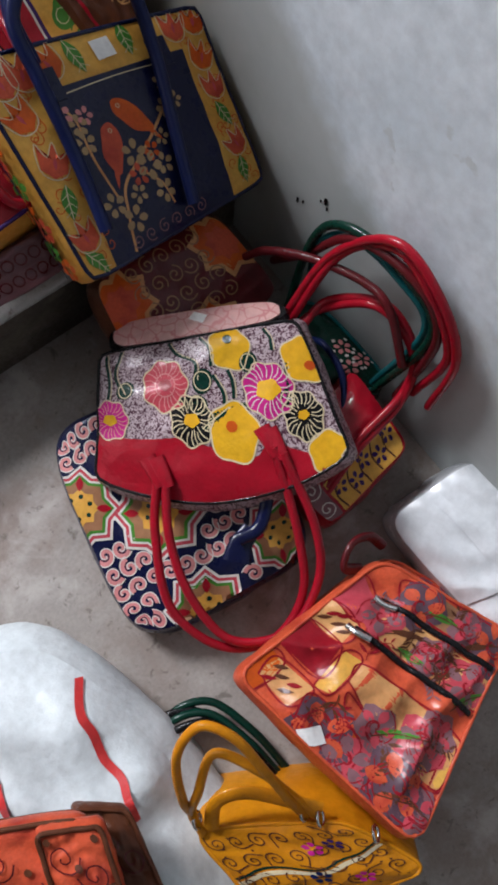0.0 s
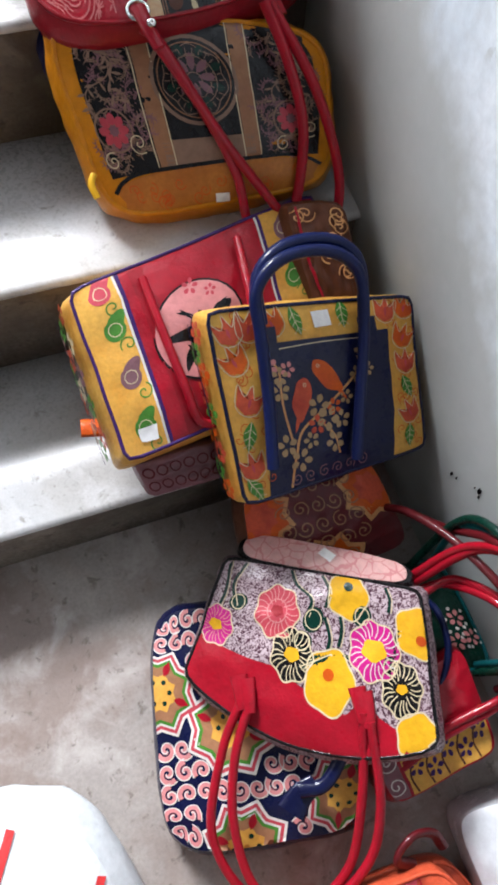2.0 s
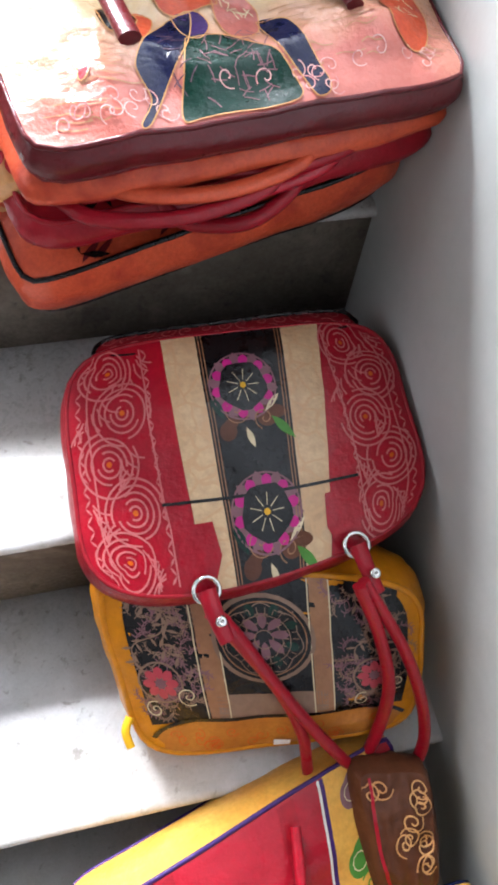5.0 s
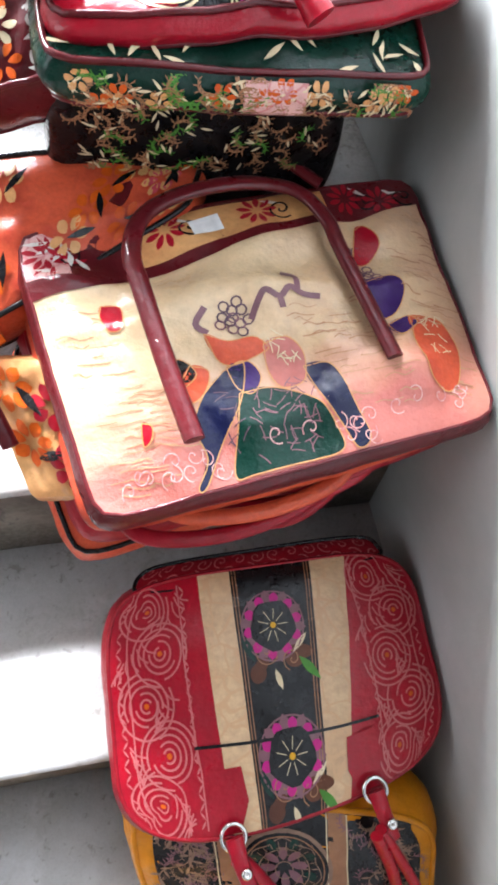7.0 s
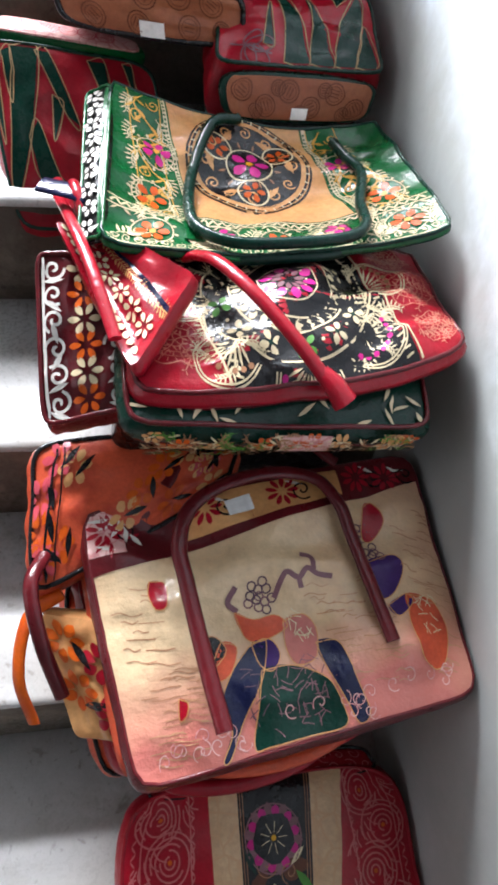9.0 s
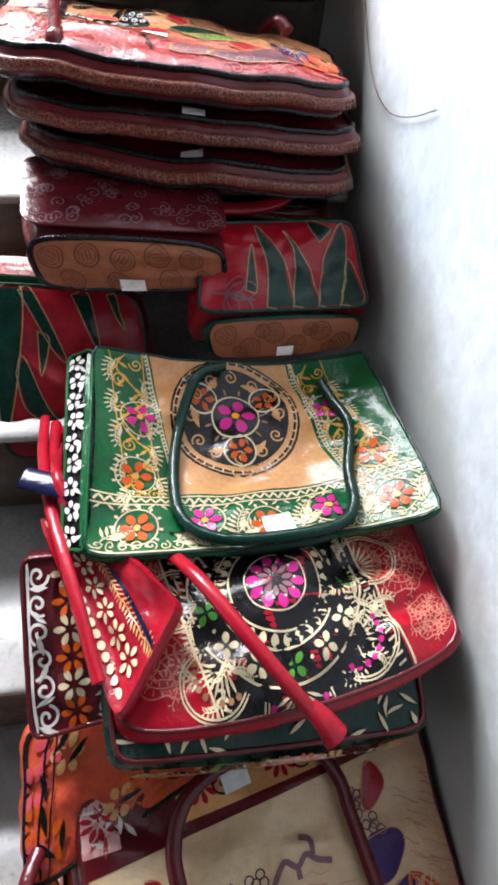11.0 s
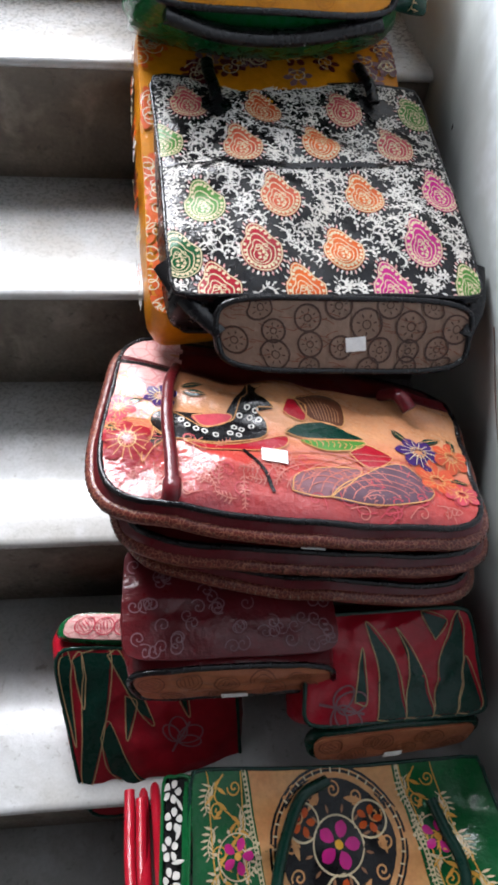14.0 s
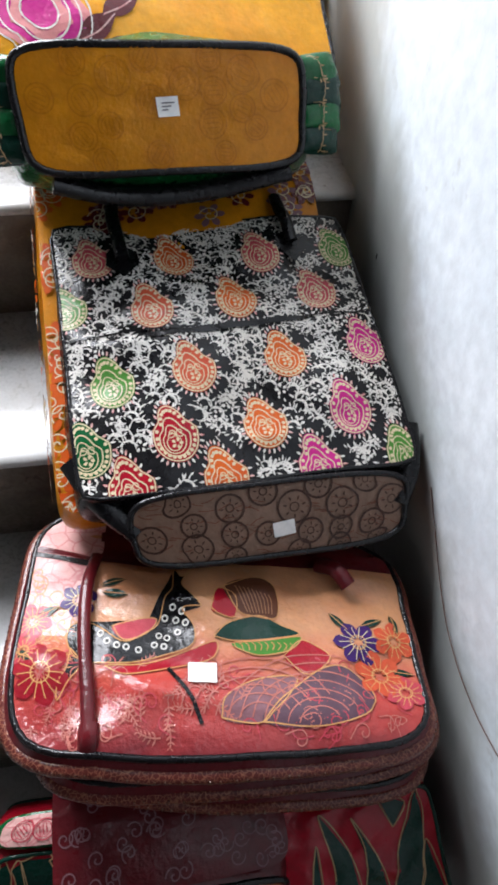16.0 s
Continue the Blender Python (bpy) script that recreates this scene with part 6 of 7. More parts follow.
for k in range(26):
    u = .03 + k * .0375
    pr.scroll(INK["ivory"], "curl_print", u, .955, .0055, .0013, 1.3, k, 1 if k % 2 else -1, 1)
    pr.leaf(INK["ivory"], "border_leaf", u, .775, .010, .0034, .7 if k % 2 else 2.4, 1)
for u, a in ((.24, -.5), (.25, -1.2), (.43, -1.9), (.44, -1.1), (.62, -1.9), (.61, -1.2), (.80, -1.8), (.80, -1.0), (.04, -1.0), (.97, -2.0)):
    pr.spray(INK["ivory"], "fern_print", u, .94, .036, a, 7, .013, 2, .5)
zig = [(.02 + k * .0145, .725 if k % 2 else .750) for k in range(67)]
pr.line(INK["ivory"], "zigzag", zig, .0026, 2, steps=1)
for v in (.715, .762, .985):
    pr.line(INK["ivory"], "border_line", [(.01, v), (.5, v), (.99, v)], .0018, 2)
pr.done()
price_tag(p, .549, .895, t, (.030, .026), -.08)
strap(t, over(p, (.455, .35, .273, .249, .277, .367, .507, .687, .761, .79, .843, .82, .798), (.06, .14, .40, .70, .87, .965, .995, .99, .90, .70, .45, .28, .16), .013), INK["bottle"], .0066)
strap(t, over(p, (.31, .37, .507, .66, .75), (.93, .985, .998, .995, .94), -.006), INK["bottle"], .0066, "back_handle")
strap(t, [(0.022, 1.461, 1.186), (-0.004, 1.474, 1.193), (-0.033, 1.488, 1.197), (-0.072, 1.505, 1.195)], INK["navy"], .014, "loose_strap", .25)
for u, v in ((.262, .84), (.762, .84)):
    sheet(p, INK["green"], t, "handle_tab", u - .030, u + .030, v - .075, v + .055, .004, 6)
side = Panel(p.at(0, .02, -.002) + Vector((-.030, .004, -.014)), p.at(0, .02, -.001), p.at(0, .98, -.001), p.at(0, .98, -.002) + Vector((-.024, .012, -.016)), .005, .12, .002, 1.0)
body(side, .006, INK["black"], t, "side_gusset", .002, 14)
piping(side, INK["green"], t, .0022, .001, "gusset_piping")
pr = Print(side, t, .001)
for k in range(9):
    pr.petals(INK["white"], "gusset_flower", .36 + .12 * (k % 2), .06 + k * .11, .012, 5, 1, .6, k)
    pr.leaf(INK["white"], "gusset_leaf", .68, .11 + k * .105, .016, .006, .9 + k, 1)
pr.band(INK["green"], "gusset_edge", .02, .98, .80, .99, 1, 14, 4, True)
pr.done()

# red bags with green blades
def blade_print(pr, blades):
    """Broad painted blades with fine pale edges."""
    for k, pts in enumerate(blades):
        pts = [(min(.985, max(.015, u)), min(.985, max(.015, v))) for u, v in pts]
        u, v = sum(q[0] for q in pts) / len(pts), sum(q[1] for q in pts) / len(pts)
        pr.shape(INK["bottle"], "blade", u, v, [((a - u) * pr.p.w, (b - v) * pr.p.h) for a, b in pts], 1 + k % 2)
        pr.line(INK["blossom"], "blade_edge", pts + pts[:1], .0014, 3, steps=2)


def butterfly(pr, u, v, s, turn):
    for a, b in ((.5, 1.0), (1.1, .8), (-.5, 1.0), (-1.1, .8)):
        pts = [(s * b * (.5 + .5 * math.cos(k * .698)), s * b * .32 * math.sin(k * .698)) for k in range(9)]
        pr.line(INK["mauve"], "butterfly_line", pts, .002, 2, (u, v), turn + a, closed=True)
    pr.line(INK["mauve"], "butterfly_line", [(-s * .5, 0), (s * .9, 0)], .003, 2, (u, v), turn, steps=1)


t, p = bag("tote_bag", "red leather bag with green blade print, pink base up", [(-0.164, 1.810, 1.212), (0.062, 1.799, 1.194), (0.074, 1.666, 1.034), (-0.128, 1.642, 1.038)], .09, "red", .012, .22, .012, seed=31.0, pipe="bottle", group="blade-printed bags")
sheet(p, INK["crimson"], t)
pr = Print(p, t)
blade_print(pr, [[(.16, .02), (.32, .02), (.21, .46), (.03, .86), (.02, .73), (.09, .42)], [(.18, .50), (.25, .41), (.34, .73), (.52, .90), (.42, .88), (.20, .72)], [(.30, .03), (.38, .03), (.50, .42), (.43, .37)], [(.01, .02), (.08, .02), (.03, .54), (.015, .33)], [(.09, .05), (.16, .03), (.12, .33)], [(.36, .26), (.42, .31), (.33, .52)], [(.60, .04), (.70, .04), (.71, .40)], [(.80, .03), (.86, .03), (.88, .24)]])
butterfly(pr, .63, .55, .036, -1.0)
butterfly(pr, .36, .94, .020, -.6)
pr.done()
q = Panel((-0.145, 1.850, 1.225), (0.039, 1.843, 1.208), (0.052, 1.807, 1.203), (-0.161, 1.814, 1.220), .004, .6, .001)
body(q, .02, INK["green"], t, "base_rim", .003, 14)
sheet(q, INK["blush"], t, "base_panel", .03, .97, .06, .94, .001, 14, "pink leather base")
pr = Print(q, t, .002)
embossed(pr, INK["rose"], [(.15 + .12 * k, .5, .012) for k in range(6)])
pr.done()
strap(t, [(-0.056, 1.674, 1.071), (-0.051, 1.616, 1.101), (-0.045, 1.559, 1.151), (-0.037, 1.503, 1.196), (-0.026, 1.462, 1.186), (-0.010, 1.430, 1.172)], INK["red"], .0065)
strap(t, [(-0.042, 1.678, 1.071), (-0.035, 1.617, 1.111), (-0.027, 1.551, 1.166), (-0.012, 1.500, 1.184), (0.002, 1.470, 1.168)], INK["red"], .0065)

t, p = bag("tote_bag", "red leather bag with green blade print beside the wall", [(0.139, 1.796, 1.305), (0.340, 1.801, 1.301), (0.348, 1.694, 1.249), (0.132, 1.687, 1.254)], .10, "crimson", .010, .16, .010, seed=32.0, pipe="bottle", group="blade-printed bags")
sheet(p, INK["red"], t)
pr = Print(p, t)
blade_print(pr, [[(.262, .80), (.313, .31), (.33, .80)], [(.38, .98), (.40, .55), (.35, .08), (.49, .43), (.54, .98)], [(.54, .98), (.57, .44), (.52, .15), (.635, .51), (.69, .98)], [(.69, .98), (.755, .47), (.93, .02), (.91, .42), (.82, .98)], [(.82, .98), (.92, .46), (.98, .98)], [(.743, .29), (.69, .02), (.84, .11)]])
butterfly(pr, .16, .84, .036, .25)
pr.done()
q = Panel((0.135, 1.680, 1.248), (0.345, 1.688, 1.243), (0.334, 1.673, 1.193), (0.143, 1.663, 1.194), .004, .55, .001, out=(0, -1, 0))
body(q, .012, INK["bottle"], t, "base_rim", .003, 14)
sheet(q, INK["russet"], t, "base_panel", .03, .97, .06, .94, .001, 14, "brown pressed leather base")
pr = Print(q, t, .002)
embossed(pr, INK["pressed"], [(.12 + .15 * k, .34 + .32 * (k % 2), .013) for k in range(6)] + [(.2 + .15 * k, .78 - .5 * (k % 2), .009) for k in range(5)])
pr.done()
price_tag(q, .50, .80, t, (.022, .014), 0)

# maroon pouch with a pressed base
t, p = bag("pouch", "maroon pressed leather pouch with a tan roundel base", [(-0.060, 1.733, 1.335), (0.164, 1.737, 1.314), (0.169, 1.728, 1.251), (-0.053, 1.724, 1.265)], .16, "maroon", .004, .60, .012, seed=33.0, pipe="black", out=(0, -1, 0), group="", category="bag", pipe_r=.0035)
sheet(p, INK["russet"], t, "base_panel", .02, .98, .04, .96, .001, 16, "tan leather base with pressed roundels")
pr = Print(p, t, .002)
embossed(pr, INK["pressed"], [(.10, .34, .014), (.28, .28, .014), (.46, .34, .014), (.64, .27, .015), (.82, .33, .014), (.18, .76, .014), (.42, .78, .013), (.70, .76, .014), (.88, .72, .010)])
pr.done()
price_tag(p, .49, .86, t, (.030, .018), 0)
top = Panel((-0.067, 1.870, 1.348), (0.168, 1.870, 1.329), (0.170, 1.747, 1.320), (-0.064, 1.740, 1.341), .006, .2, .002)
sheet(top, INK["maroon"], t, "top_side", lift=.003)
pr = Print(top, t, .004)
for k in range(70):
    pr.scroll(INK["mauve"], "pressed_scroll", rnd.uniform(.03, .97), rnd.uniform(.1, .95), .008, .0014, 1.3, k)
pr.done()

# stack of maroon deer bags
JQ = [Vector(q) for q in ((-0.066, 2.130, 1.440), (0.337, 2.042, 1.412), (0.309, 1.811, 1.459), (-0.088, 1.853, 1.486))]
JMID = sum(JQ, Vector()) / 4
DROP = Vector((.012, -.004, -.042))
for k in range(4, -1, -1):
    turn = Matrix.Rotation((0, .05, -.03, .09, -.05)[k], 4, "Z")
    scale = (1, .99, .96, .90, .84)[k]
    shift = DROP * k + Vector((.004 * (k % 2), .012 * k if k > 2 else -.006 * k, 0)) + (Vector((0, 0, -.008)) if k else Vector())
    lab = "glossy maroon leather bag with painted deer and flowers" if k == 0 else "maroon leather bag with pressed tan edges in a stack"
    t, p = bag("shoulder_bag", lab, [JMID + turn @ ((q - JMID) * scale) + shift for q in JQ], (.030, .024, .030, .026, .030)[k], "maroon", .012 if k else .016, .30, .010, seed=40.0 + k, pipe="black", crease=.007, group="stacked maroon bags", pipe_r=.0035, sag=.03)
    m = Mesh()
    c = 18
    ks = [i / c for i in range(c + 1)]
    rim = [(u, 0.0) for u in ks[:-1]] + [(1.0, v) for v in ks[:-1]] + [(u, 1.0) for u in ks[:0:-1]] + [(0.0, v) for v in ks[:0:-1]]
    loop3 = []
    for u, v in rim:
        e = p.at(u, v, -.016)
        loop3.append(e + (e - p.mid).normalized() * .008)
    m.tube(loop3, .0075, 8, True, 1)
    gusset = part("pressed_gusset", m, INK["edge"], t)
    m = Mesh()
    for i in range(0, len(loop3), 1):
        a, b = loop3[i], loop3[(i + 1) % len(loop3)]
        out = (a - p.mid).normalized()
        for f in (.2, .6):
            e = a.lerp(b, f)
            m.tube([e + out * .0060 + Vector((0, 0, .005)), e + out * .0072, e + out * .0060 + Vector((0.003, 0, -.005))], .0009, 5, False, 1)
    tagged(part("pressed_stroke", m, INK["taupe" if k in (2, 4) else "brown"], gusset), kind="stuff")
    if k:
        price_tag(p, .5, .97, t, (.026, .016), 0)
        if k == 3:
            strap(t, [p.at(.25, .98, -.01), p.at(.35, 1.0, -.02) + Vector((0, -.02, -.006)), p.at(.55, 1.0, -.02) + Vector((0, -.03, -.01)), p.at(.75, 1.0, -.02) + Vector((0, -.02, -.006)), p.at(.82, .98, -.01)], INK["red"], .010, "handle", .6)
        continue
    GL = leather("glossy_painted_leather", (0.74, 0.38, 0.20), (0.64, 0.24, 0.13), coat=1.0, rough=0.28, mix_scale=9.0, bump=0.5)
    dyed(GL, (0.42, 0.05, 0.04), (.171, .985, 0), 1.945, 1.88, .06)
    dyed(GL, (0.17, 0.022, 0.028), (.171, .985, 0), 1.87, 1.81, .05)
    sheet(p, GL, t)
    pr = Print(p, t)
    pr.band(INK["maroon"], "top_edge", .16, .995, .0, lambda u: .28 - .10 * u, 0, 20, 6)
    pr.band(INK["blush"], "pale_end", 0.005, .17, .0, .60, 0, 10, 10)
    pr.line(INK["black"], "top_seam", [(.0, .245), (.07, .265), (.16, .285)], .006, 2, steps=4)
    pr.line(INK["maroon"], "top_seam_edge", [(.0, .215), (.07, .235), (.16, .255)], .007, 2, steps=4)
    # plain painted shapes
    for mat, pts in (("black", [(.446, .472), (.396, .365), (.42, .297), (.396, .329), (.374, .287), (.371, .385), (.352, .442), (.339, .532), (.314, .571), (.256, .619), (.193, .564), (.153, .544), (.122, .563), (.121, .627), (.157, .698), (.258, .705), (.355, .665), (.423, .622), (.427, .547), (.398, .482)]),
                     ("black", [(.131, .652), (.16, .713), (.133, .773), (.104, .842), (.109, .781), (.128, .727)]),
                     ("rose", [(.225, .557), (.295, .522), (.334, .523), (.308, .582), (.255, .612)]),
                     ("bottle", [(.477, .586), (.516, .528), (.595, .491), (.652, .527), (.695, .56), (.615, .592), (.527, .598)]),
                     ("leaf", [(.527, .605), (.614, .597), (.699, .573), (.663, .637), (.591, .656), (.537, .63)]),
                     ("red", [(.47, .475), (.489, .379), (.534, .409), (.532, .502), (.491, .497)]),
                     ("brown", [(.506, .365), (.591, .307), (.643, .349), (.642, .488), (.584, .494), (.539, .472)]),
                     ("red", [(.65, .658), (.704, .586), (.767, .661), (.708, .731)]),
                     ("red", [(.215, .72), (.317, .70), (.428, .636), (.483, .606), (.471, .673), (.377, .713), (.265, .75)]),
                     ("mauve", [(.491, .885), (.506, .81), (.587, .743), (.674, .737), (.664, .788), (.616, .865), (.576, .907)]),
                     ("dusk", [(.586, .904), (.648, .805), (.764, .701), (.844, .754), (.866, .876), (.745, .924)])):
        pr.patch(INK[mat], "painted_patch", pts, 1 if mat in ("black", "red", "mauve") else 2)
        pr.line(INK["peach"], "painted_outline", pts + pts[:1], .0012, 3, steps=4)
    for u, v in ((.373, .477), (.354, .516), (.341, .587), (.361, .595), (.387, .57), (.406, .534), (.396, .492), (.199, .591), (.216, .622), (.263, .64), (.293, .648), (.331, .626), (.354, .631), (.382, .524), (.24, .636)):
        pr.ring(INK["white"], "light_spot", u, v, .0028, .0016, 3, n=10)
    for k2 in range(9):
        pr.line(INK["tan"], "feather_line", [(.535 + .011 * k2, .36 + .004 * k2), (.55 + .010 * k2, .42), (.565 + .008 * k2, .48)], .0011, 3, steps=3)
        pr.line(INK["peach"], "leaf_vein", [(.54 + .016 * k2, .606), (.548 + .016 * k2, .618), (.55 + .0145 * k2, .638)], .0009, 3, steps=2)
    for u, v, mat, r in ((.847, .589, "purple", .027), (.946, .565, "coral", .024), (.894, .722, "coral", .028), (.135, .45, "purple", .020), (.03, .542, "rose", .020), (.067, .75, "crimson", .030), (.95, .80, "rose", .022), (.02, .66, "rose", .016)):
        pr.petals(INK[mat], "flower_print", u, v, r, 6, 3, .62, u * 5, .15)
        pr.rays(INK["ivory" if mat == "purple" else "peach"], "flower_line", u, v, r * .2, r * .75, 14, .0009, 4)
        pr.ring(INK["peach"], "flower_rim", u, v, r * .30, .0012, 4)
    for u, v, a in ((.892, .486, -.4), (.804, .491, .8), (.953, .701, .2), (.061, .503, -.5), (.218, .368, -.3), (.225, .42, .1), (.02, .68, .5), (.955, .48, 1.4)):
        pr.leaf(INK["bottle"], "leaf_print", u, v, .028, .013, a, 3)
        pr.line(INK["peach"], "leaf_vein", [(-.013, 0), (.013, 0)], .0009, 4, (u, v), a, steps=1)
    for cu, cv, n in ((.58, .90, 6), (.72, .92, 7)):
        for k2 in range(n):
            r = .016 + .009 * k2
            pr.line(INK["wash"], "mound_line", [(r * 1.25 * math.cos(3.3 + .26 * i), r * math.sin(3.3 + .26 * i)) for i in range(11)], .0012, 3, (cu, cv), steps=2)
    for k2 in range(70):
        u, v = rnd.uniform(.03, .97), rnd.uniform(.68, .97)
        pr.scroll(INK["wash" if k2 % 2 else "rose"], "pressed_scroll", u, v, .008, .0011, 1.1, k2, 1 if k2 % 3 else -1, 2, .010)
    for k2 in range(34):
        pr.spray(INK["wash"], "pressed_spray", rnd.uniform(.03, .55), rnd.uniform(.72, .95), .022, rnd.uniform(0, 6), 5, .006, 2)
        pr.scroll(INK["peach"], "pressed_curl", rnd.uniform(.01, .15), rnd.uniform(.30, .70), .008, .0010, 1.2, k2, 1, 1)
    pr.line(INK["black"], "stick_print", [(.366, .717), (.419, .815), (.445, .906)], .0040, 4)
    pr.done()
    price_tag(p, .448, .731, t, (.028, .020), 0)
    strap(t, [p.at(.165, .24, .006), p.at(.155, .40, .012), p.at(.16, .6, .012), p.at(.175, .80, .010), p.at(.188, .94, .006)], INK["maroon"], .0066, flat=.6)
    strap(t, [p.at(.78, .20, .006), p.at(.81, .27, .018), p.at(.84, .33, .014)], INK["maroon"], .010, flat=.7)
    m = Mesh()
    m.tube([p.at(.188, .92, .006), p.at(.190, .97, .004), p.at(.190, 1.0, -.010)], .009, 8, False, 3, .5)
    part("handle_tab", m, INK["maroon"], t)

# yellow batik tote under the paisley tote
t, p = bag("tote_bag", "yellow batik leather tote under a paisley tote", [(-0.051, 2.508, 1.665), (0.313, 2.533, 1.651), (0.308, 2.112, 1.519), (-0.032, 2.061, 1.524)], .07, "gold", .006, .10, .008, seed=50.0)
pr = Print(p, t)
for i in range(76):
    u, v = (rnd.uniform(.0, 1.0), rnd.uniform(.0, .24)) if i % 3 else (rnd.uniform(0, .06), rnd.uniform(0, 1))
    pr.petals(INK[("orange", "mauve", "maroon")[i % 3]], "flower_print", u, v, .020, 6, 0, .45)
    pr.scroll(INK["ivory"], "scroll_print", u, v, .012, .0014, 1.4, i, 1, 1)
pr.done()
edge = Panel(p.at(0, .02, .0) + Vector((-.006, 0, 0)), p.at(0, .02, -.07) + Vector((-.010, 0, 0)), p.at(0, .98, -.07) + Vector((-.010, 0, 0)), p.at(0, .98, 0) + Vector((-.006, 0, 0)), .004, .1, .001, out=(-1, 0, 0))
pr = Print(edge, t, .004)
for i in range(16):
    pr.petals(INK[("ivory", "maroon", "orange", "white")[i % 4]], "side_flower", rnd.uniform(.1, .9), .04 + i * .06, .018, 6, 0, .45)
pr.done()

# paisley tote
t, p = bag("tote_bag", "black leather tote with white foliage and coloured paisley print", [(-0.031, 2.407, 1.631), (0.335, 2.423, 1.621), (0.356, 2.078, 1.542), (-0.006, 2.056, 1.558)], .065, "black", .012, .06, .010, seed=51.0, pipe="black", crease=.006)
sheet(p, INK["black"], t)
pr = Print(p, t)
PAISLEY = [(.70 * math.cos(a) * (1 if math.sin(a) > -.3 else .7) + (.30 * max(0, -math.sin(a) - .3)), .8 * math.sin(a) * (1 if math.sin(a) > -.2 else 1.35)) for a in (6.2832 * i / 24 for i in range(24))]
PAIS = [(.122, .164, "rose"), (.383, .169, "orange"), (.674, .180, "rose"), (.957, .160, "leaf"), (.018, .354, "leaf"), (.282, .391, "coral"), (.552, .375, "orange"), (.832, .350, "rose"), (.128, .655, "leaf"), (.374, .632, "coral"), (.665, .610, "orange"), (.944, .577, "magenta"), (.285, .846, "red"), (.556, .835, "orange"), (.822, .820, "magenta"), (.036, .86, "green"), (.142, .985, "red"), (.408, .985, "orange"), (.694, .985, "magenta"), (.969, .975, "leaf")]
for u, v, mat in PAIS:
    for k in range(30):
        x, y = PAISLEY[int(k * .8) % 24]
        x2, y2 = PAISLEY[(int(k * .8) + 1) % 24]
        e = (k * .8) % 1
        pr.leaf(INK["blush" if k % 2 else "white"], "paisley_fringe", u - .0385 * (x + (x2 - x) * e) / p.w, v + .0385 * (y + (y2 - y) * e) / p.h, .0062, .0036, math.atan2(y, -x), 0)
    pr.shape(INK[mat], "paisley", u, v, [(-.0345 * x, .0345 * y) for x, y in PAISLEY], 1)
    for r, width in ((.0325, .0014), (.0225, .0014), (.0165, .0012), (.0105, .0011)):
        pr.line(INK["ivory"], "paisley_line", [(-r * x + .12 * (r - .0325), r * y - .3 * (r - .0325)) for x, y in PAISLEY], width, 2, (u, v), steps=1, closed=True)
    pr.dots(INK["ivory"], "paisley_dot", [(u - .0277 * x / p.w, v + .0277 * y / p.h) for x, y in PAISLEY], .0021, 2)
    pr.petals(INK["ivory"], "paisley_flower", u, v + .020, .0065, 5, 2, .5)
    for k in (-1, 1):
        pr.scroll(INK["ivory"], "paisley_curl", u + .012 * k, v - .012, .0045, .0011, 1.2, k, k, 2)


def clear_of(u, v, gap):
    return min(math.hypot((u - a) * p.w, (v - b) * p.h * .85) for a, b, _ in PAIS) > gap


for i in range(34):
    for k in range(34):
        u, v = (i + rnd.uniform(.1, .9)) / 34, (k + rnd.uniform(.1, .9)) / 34
        if clear_of(u, v, .034):
            pr.leaf(INK["white"], "foliage_print", u, v, rnd.uniform(.005, .009), rnd.uniform(.0022, .0034), rnd.uniform(0, 6.28), 0)
for i in range(34):
    for k in range(34):
        u, v = (i + rnd.uniform(.1, .9)) / 34, (k + rnd.uniform(.1, .9)) / 34
        if clear_of(u, v, .035):
            if (i + k) % 5 == 0:
                pr.petals(INK["white"], "small_flower", u, v, .0068, 5, 0, .5, i, .35)
            else:
                pr.spray(INK["white"], "stem_print", u, v, .024, -.9 + rnd.uniform(-.8, .8), 5, .0068, 0, rnd.choice((-1.5, 1.5)))
pr.line(INK["black"], "pocket_slit", [(.242, .497), (.5, .480), (.771, .466)], .007, 4)
pr.line(INK["black"], "pocket_edge", [(.01, .475), (.5, .470), (.99, .450)], .0028, 4)
pr.done()
for u, v in ((.215, .13), (.79, .09)):
    pr2 = Print(p, t, .003)
    pr2.shape(INK["black"], "handle_tab", u, v + .05, [(-.018, -.016), (.018, -.016), (.020, .004), (.0, .026), (-.020, .004)], 3)
    pr2.done()
    strap(t, [p.at(u, v + .05, .010), p.at(u - .005, v - .03, .014), p.at(u - .01, 0.0, .012), p.at(u - .012, 0, .008) + Vector((0, .03, .004))], INK["black"], .0085, flat=.6)
q = Panel((0.037, 2.054, 1.559), (0.342, 2.072, 1.539), (0.332, 2.018, 1.477), (0.045, 2.004, 1.497), .003, .45, .001)
body(q, .02, INK["black"], t, "base_rim", .004, 16)
piping(q, INK["black"], t, .0035, .002)
sheet(q, INK["taupe"], t, "base_panel", .01, .99, .02, .98, .001, 18, "taupe leather base with pressed roundels")
pr = Print(q, t, .0022)
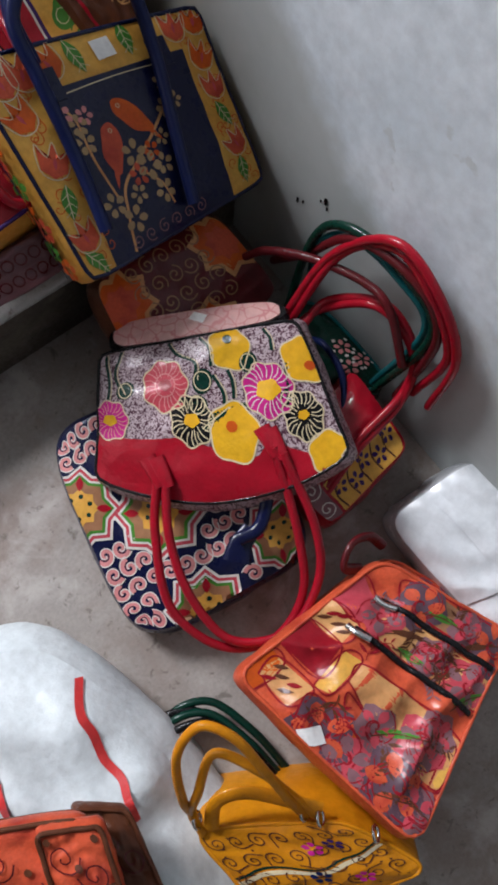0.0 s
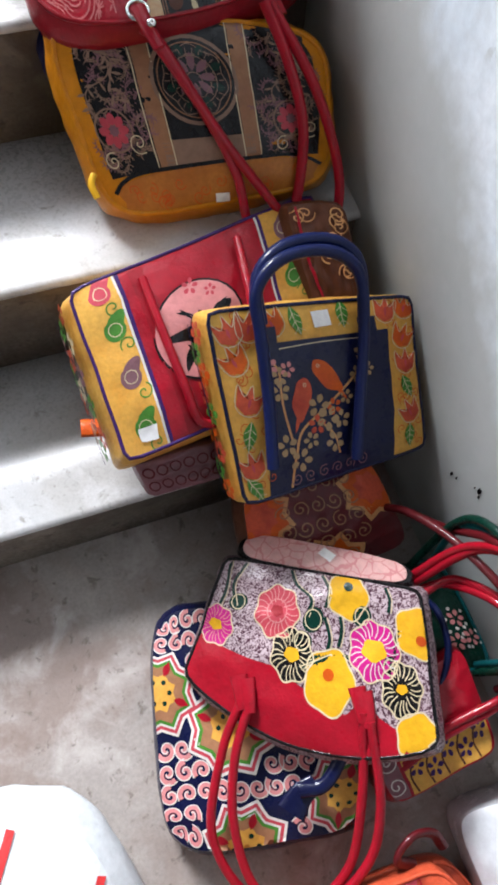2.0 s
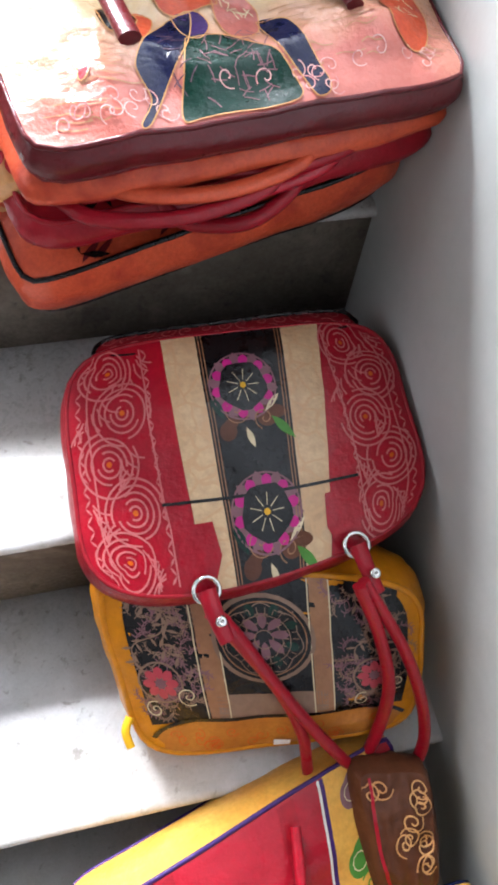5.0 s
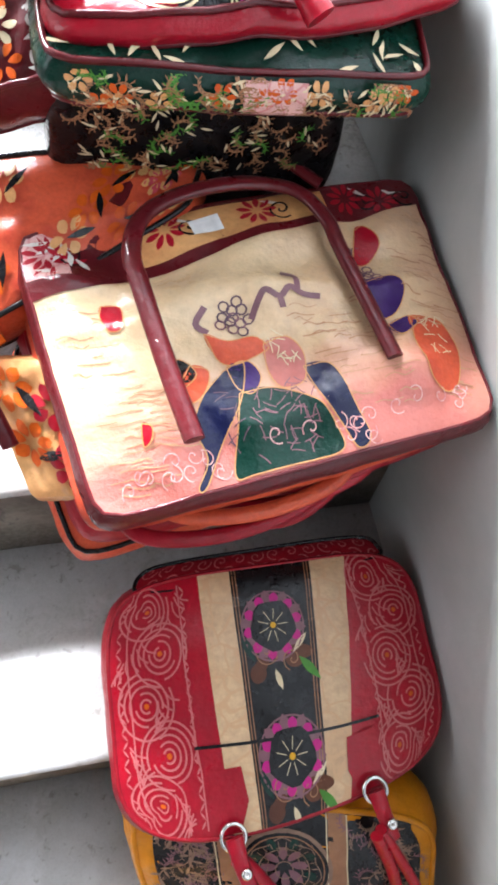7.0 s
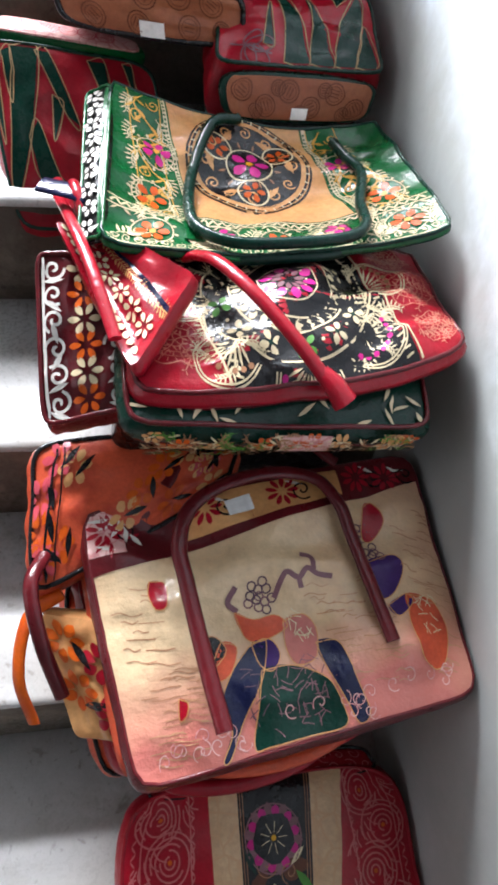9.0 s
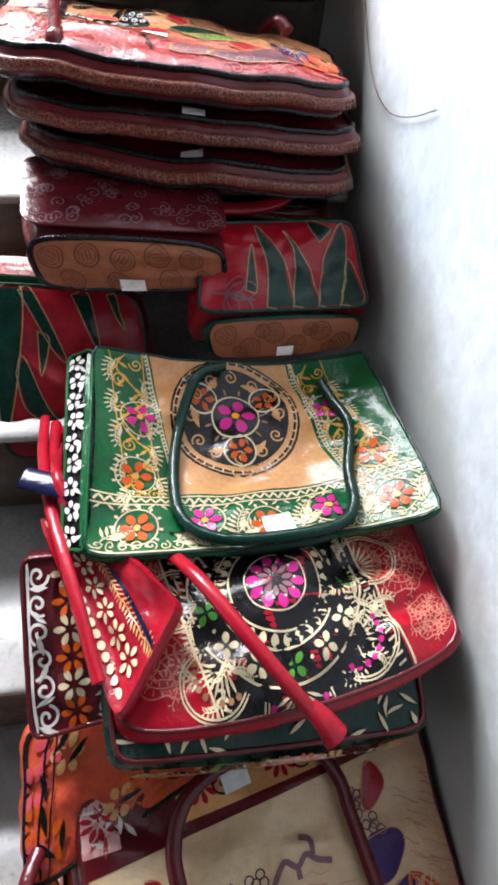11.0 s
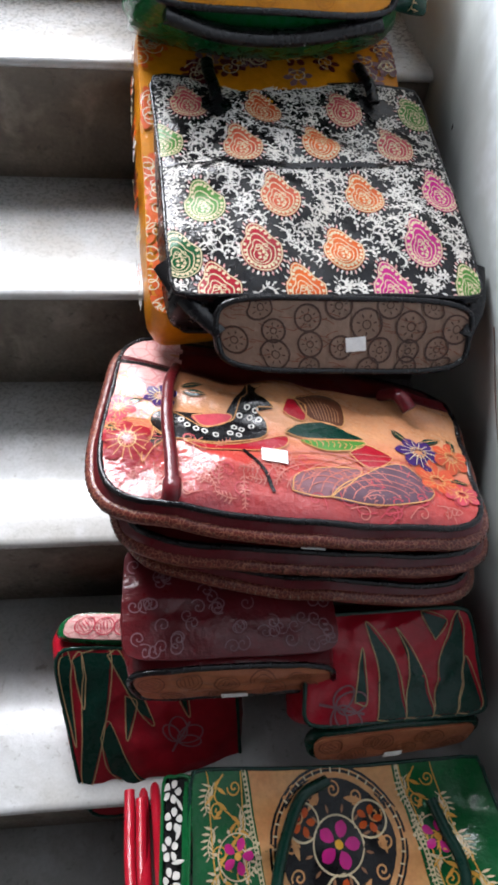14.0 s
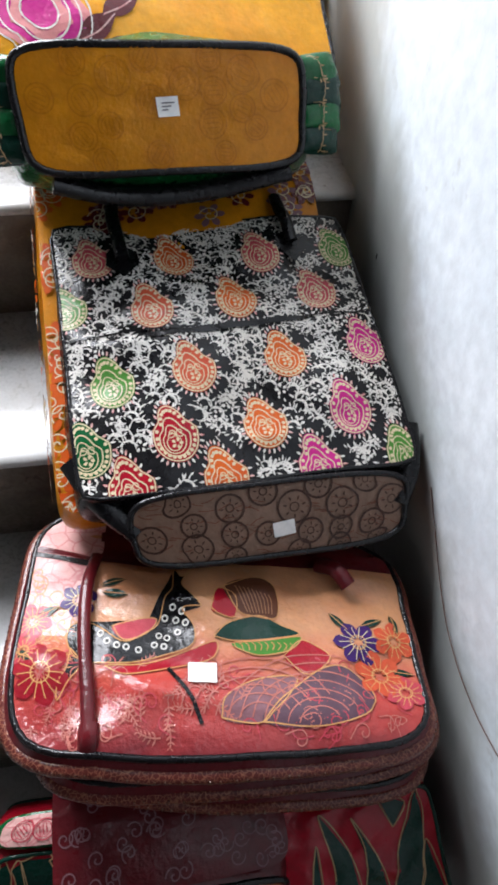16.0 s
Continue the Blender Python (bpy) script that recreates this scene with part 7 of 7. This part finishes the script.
for u, v, r in ((.15, .12, .015), (.21, .45, .013), (.34, .27, .015), (.46, .10, .015), (.57, .35, .018), (.06, .58, .015), (.21, .78, .017), (.35, .63, .014), (.47, .67, .013), (.75, .37, .018), (.63, .70, .014), (.75, .71, .013), (.87, .68, .014), (.66, .08, .015), (.85, .07, .015), (.94, .40, .017), (.35, .95, .012), (.59, .96, .013), (.75, .96, .014), (.92, .95, .012)):
    pr.ring(INK["espresso"], "pressed_roundel", u, v, r, .0024, 1, n=18)
    pr.ring(INK["espresso"], "pressed_seed", u, v, r * .28, .0013, 1, n=8)
    for k in range(7):
        a = k * .898 + u * 9
        pr.leaf(INK["espresso"], "pressed_seed", u + r * .58 * math.cos(a) / q.w, v + r * .58 * math.sin(a) / q.h, r * .30, r * .16, a, 1)
for k in range(70):
    pr.line(INK["pressed"], "pressed_grain", [(-.008, 0), (0, rnd.uniform(-.002, .002)), (.008, 0)], .0008, 0, (rnd.uniform(.03, .97), rnd.uniform(.06, .94)), rnd.uniform(-.5, .5), steps=2)
pr.done()
price_tag(q, .53, .62, t, (.024, .016), -.1)
for s, q0 in ((-1, (0.0, .9)), (1, (1.0, .9))):
    m = Mesh()
    a = p.at(q0[0], .86, -.01)
    b = q.at(0.02 if s < 0 else .98, .5, 0)
    m.tube([a, a.lerp(b, .5) + Vector((s * .006, -.004, .002)), b], (.018, .010), 10, False, 4, .6)
    part("corner_fold", m, INK["black"], t)

# mustard base of a green bag
t, p = bag("tote_bag", "green leaf-printed leather tote lying with its mustard base outward", [(-0.039, 2.419, 1.833), (0.267, 2.430, 1.823), (0.265, 2.370, 1.722), (-0.029, 2.351, 1.731)], .19, "green", .004, .30, .030, seed=60.0, pipe="black", crease=.001, pipe_r=.0045)
sheet(p, INK["gold"], t, "base_panel", .015, .985, .03, .97, .001, 20, "mustard leather base with pressed roundels")
EMB = leather("pressed_mustard_leather", (0.62, 0.25, 0.01), (0.5, 0.18, 0.01))
pr = Print(p, t, .002)
embossed(pr, EMB, [(.20, .12, .014), (.44, .10, .014), (.66, .10, .013), (.78, .22, .018), (.33, .24, .018), (.57, .30, .016), (.67, .36, .014), (.89, .40, .016), (.77, .50, .014), (.22, .42, .015), (.45, .44, .016), (.66, .62, .015), (.08, .40, .014), (.30, .62, .013), (.2, .7, .014), (.82, .66, .013), (.46, .86, .014), (.70, .86, .012), (.26, .9, .013)])
pr.done()
price_tag(p, .505, .48, t, (.023, .019), -.05)
pr = Print(p, t, .0065)
for k in range(3):
    pr.line(M["ink"], "label_line", [(.483, .455 + k * .028), (.528 - .012 * k, .45 + k * .028)], .0013, 1, steps=1)
pr.done()
m = Mesh()
m.tube([p.at(.03, .98, -.004) + Vector((0, -.002, -.014)), p.at(.3, 1.0, -.01) + Vector((0, -.004, -.022)), p.at(.6, 1.0, -.01) + Vector((0, -.004, -.022)), p.at(.97, .97, -.004) + Vector((.006, -.002, -.012))], .016, 10, False, 6, .6)
part("rim_band", m, INK["black"], t, "dark leather rim")
for s in (0, 1):
    for k in range(4):
        f = Panel(p.at(s, .05 + .2 * k, -.02) + Vector((-.045 if s == 0 else .050, .01, .004)), p.at(s, .05 + .2 * k, -.01), p.at(s, .28 + .2 * k, -.01), p.at(s, .30 + .2 * k, -.03) + Vector((-.050 if s == 0 else .056, 0, 0)), .009, .2, .003, k, out=(0, -.7, .7))
        body(f, .006, INK["bottle" if k % 2 else "green"], t, "side_fold", .002, 8)
        pr = Print(f, t, .001)
        pr.vine(INK["blossom"], "vine_print", .7, .05, .3, .95, .008, 2, .006, .0010, 1)
        pr.done()

# yellow rose bag behind
t, p = bag("tote_bag", "bright yellow leather tote with pink and maroon rose print", [(-0.128, 2.746, 1.994), (0.313, 2.781, 1.934), (0.322, 2.466, 1.766), (-0.058, 2.420, 1.811)], .13, "amber", .016, .12, .010, seed=61.0, pipe="black")
sheet(p, INK["amber"], t)
pr = Print(p, t)
for u, v, s in ((.16, .84, 1.0), (.05, .60, .9), (.13, .40, 1.0), (.6, .3, .9)):
    for r, mat, la in ((.055, "pink", 0), (.044, "magenta", 1), (.032, "pink", 2), (.020, "magenta", 3)):
        pr.disc(INK[mat], "rose_print", u, v, r * s, la, .12)
        pr.ring(INK["white"], "rose_line", u, v, r * s, .0018, la + 1)
for u, v in ((.30, .88), (.38, .80), (.26, .72), (.34, .94)):
    pr.leaf(INK["maroon"], "petal_print", u, v, .06, .036, -.6, 1)
    pr.line(INK["blush"], "petal_line", [(-.028, 0), (0, .004), (.028, 0)], .0016, 2, (u, v), -.6)
pr.done()

# ---- small marks of the wall ----
m = Mesh()
m.tube([(WALL - .002, 2.06, 1.51), (WALL - .003, 1.965, 1.442), (WALL - .004, 1.905, 1.420), (WALL - .004, 1.842, 1.421), (WALL - .004, 1.78, 1.446), (WALL - .003, 1.725, 1.480)], .0006, 6, False, 6)
wire = part("wire", m, INK["brown"], None)
tagged(wire, "thin dark wire hanging loose on the wall", "wire")
for y, z, r in ((.150, .252, .006), (.140, .259, .004), (.103, .302, .007), (.111, .294, .003), (.098, .292, .004), (2.358, 1.602, .005), (1.850, 1.551, .004)):
    m = Mesh()
    n = 9
    m.fan([(WALL - .0008, y + r * (1 + .5 * noise.noise(Vector((y * 9, i, 0)))) * .5 * math.cos(6.2832 * i / n), z + r * (1 + .5 * noise.noise(Vector((z * 9, i, 4)))) * math.sin(6.2832 * i / n)) for i in range(n)], (WALL - .0012, y, z))
    tagged(part("paint_chip", m, INK["black"], bpy.data.objects["wall_east"]))
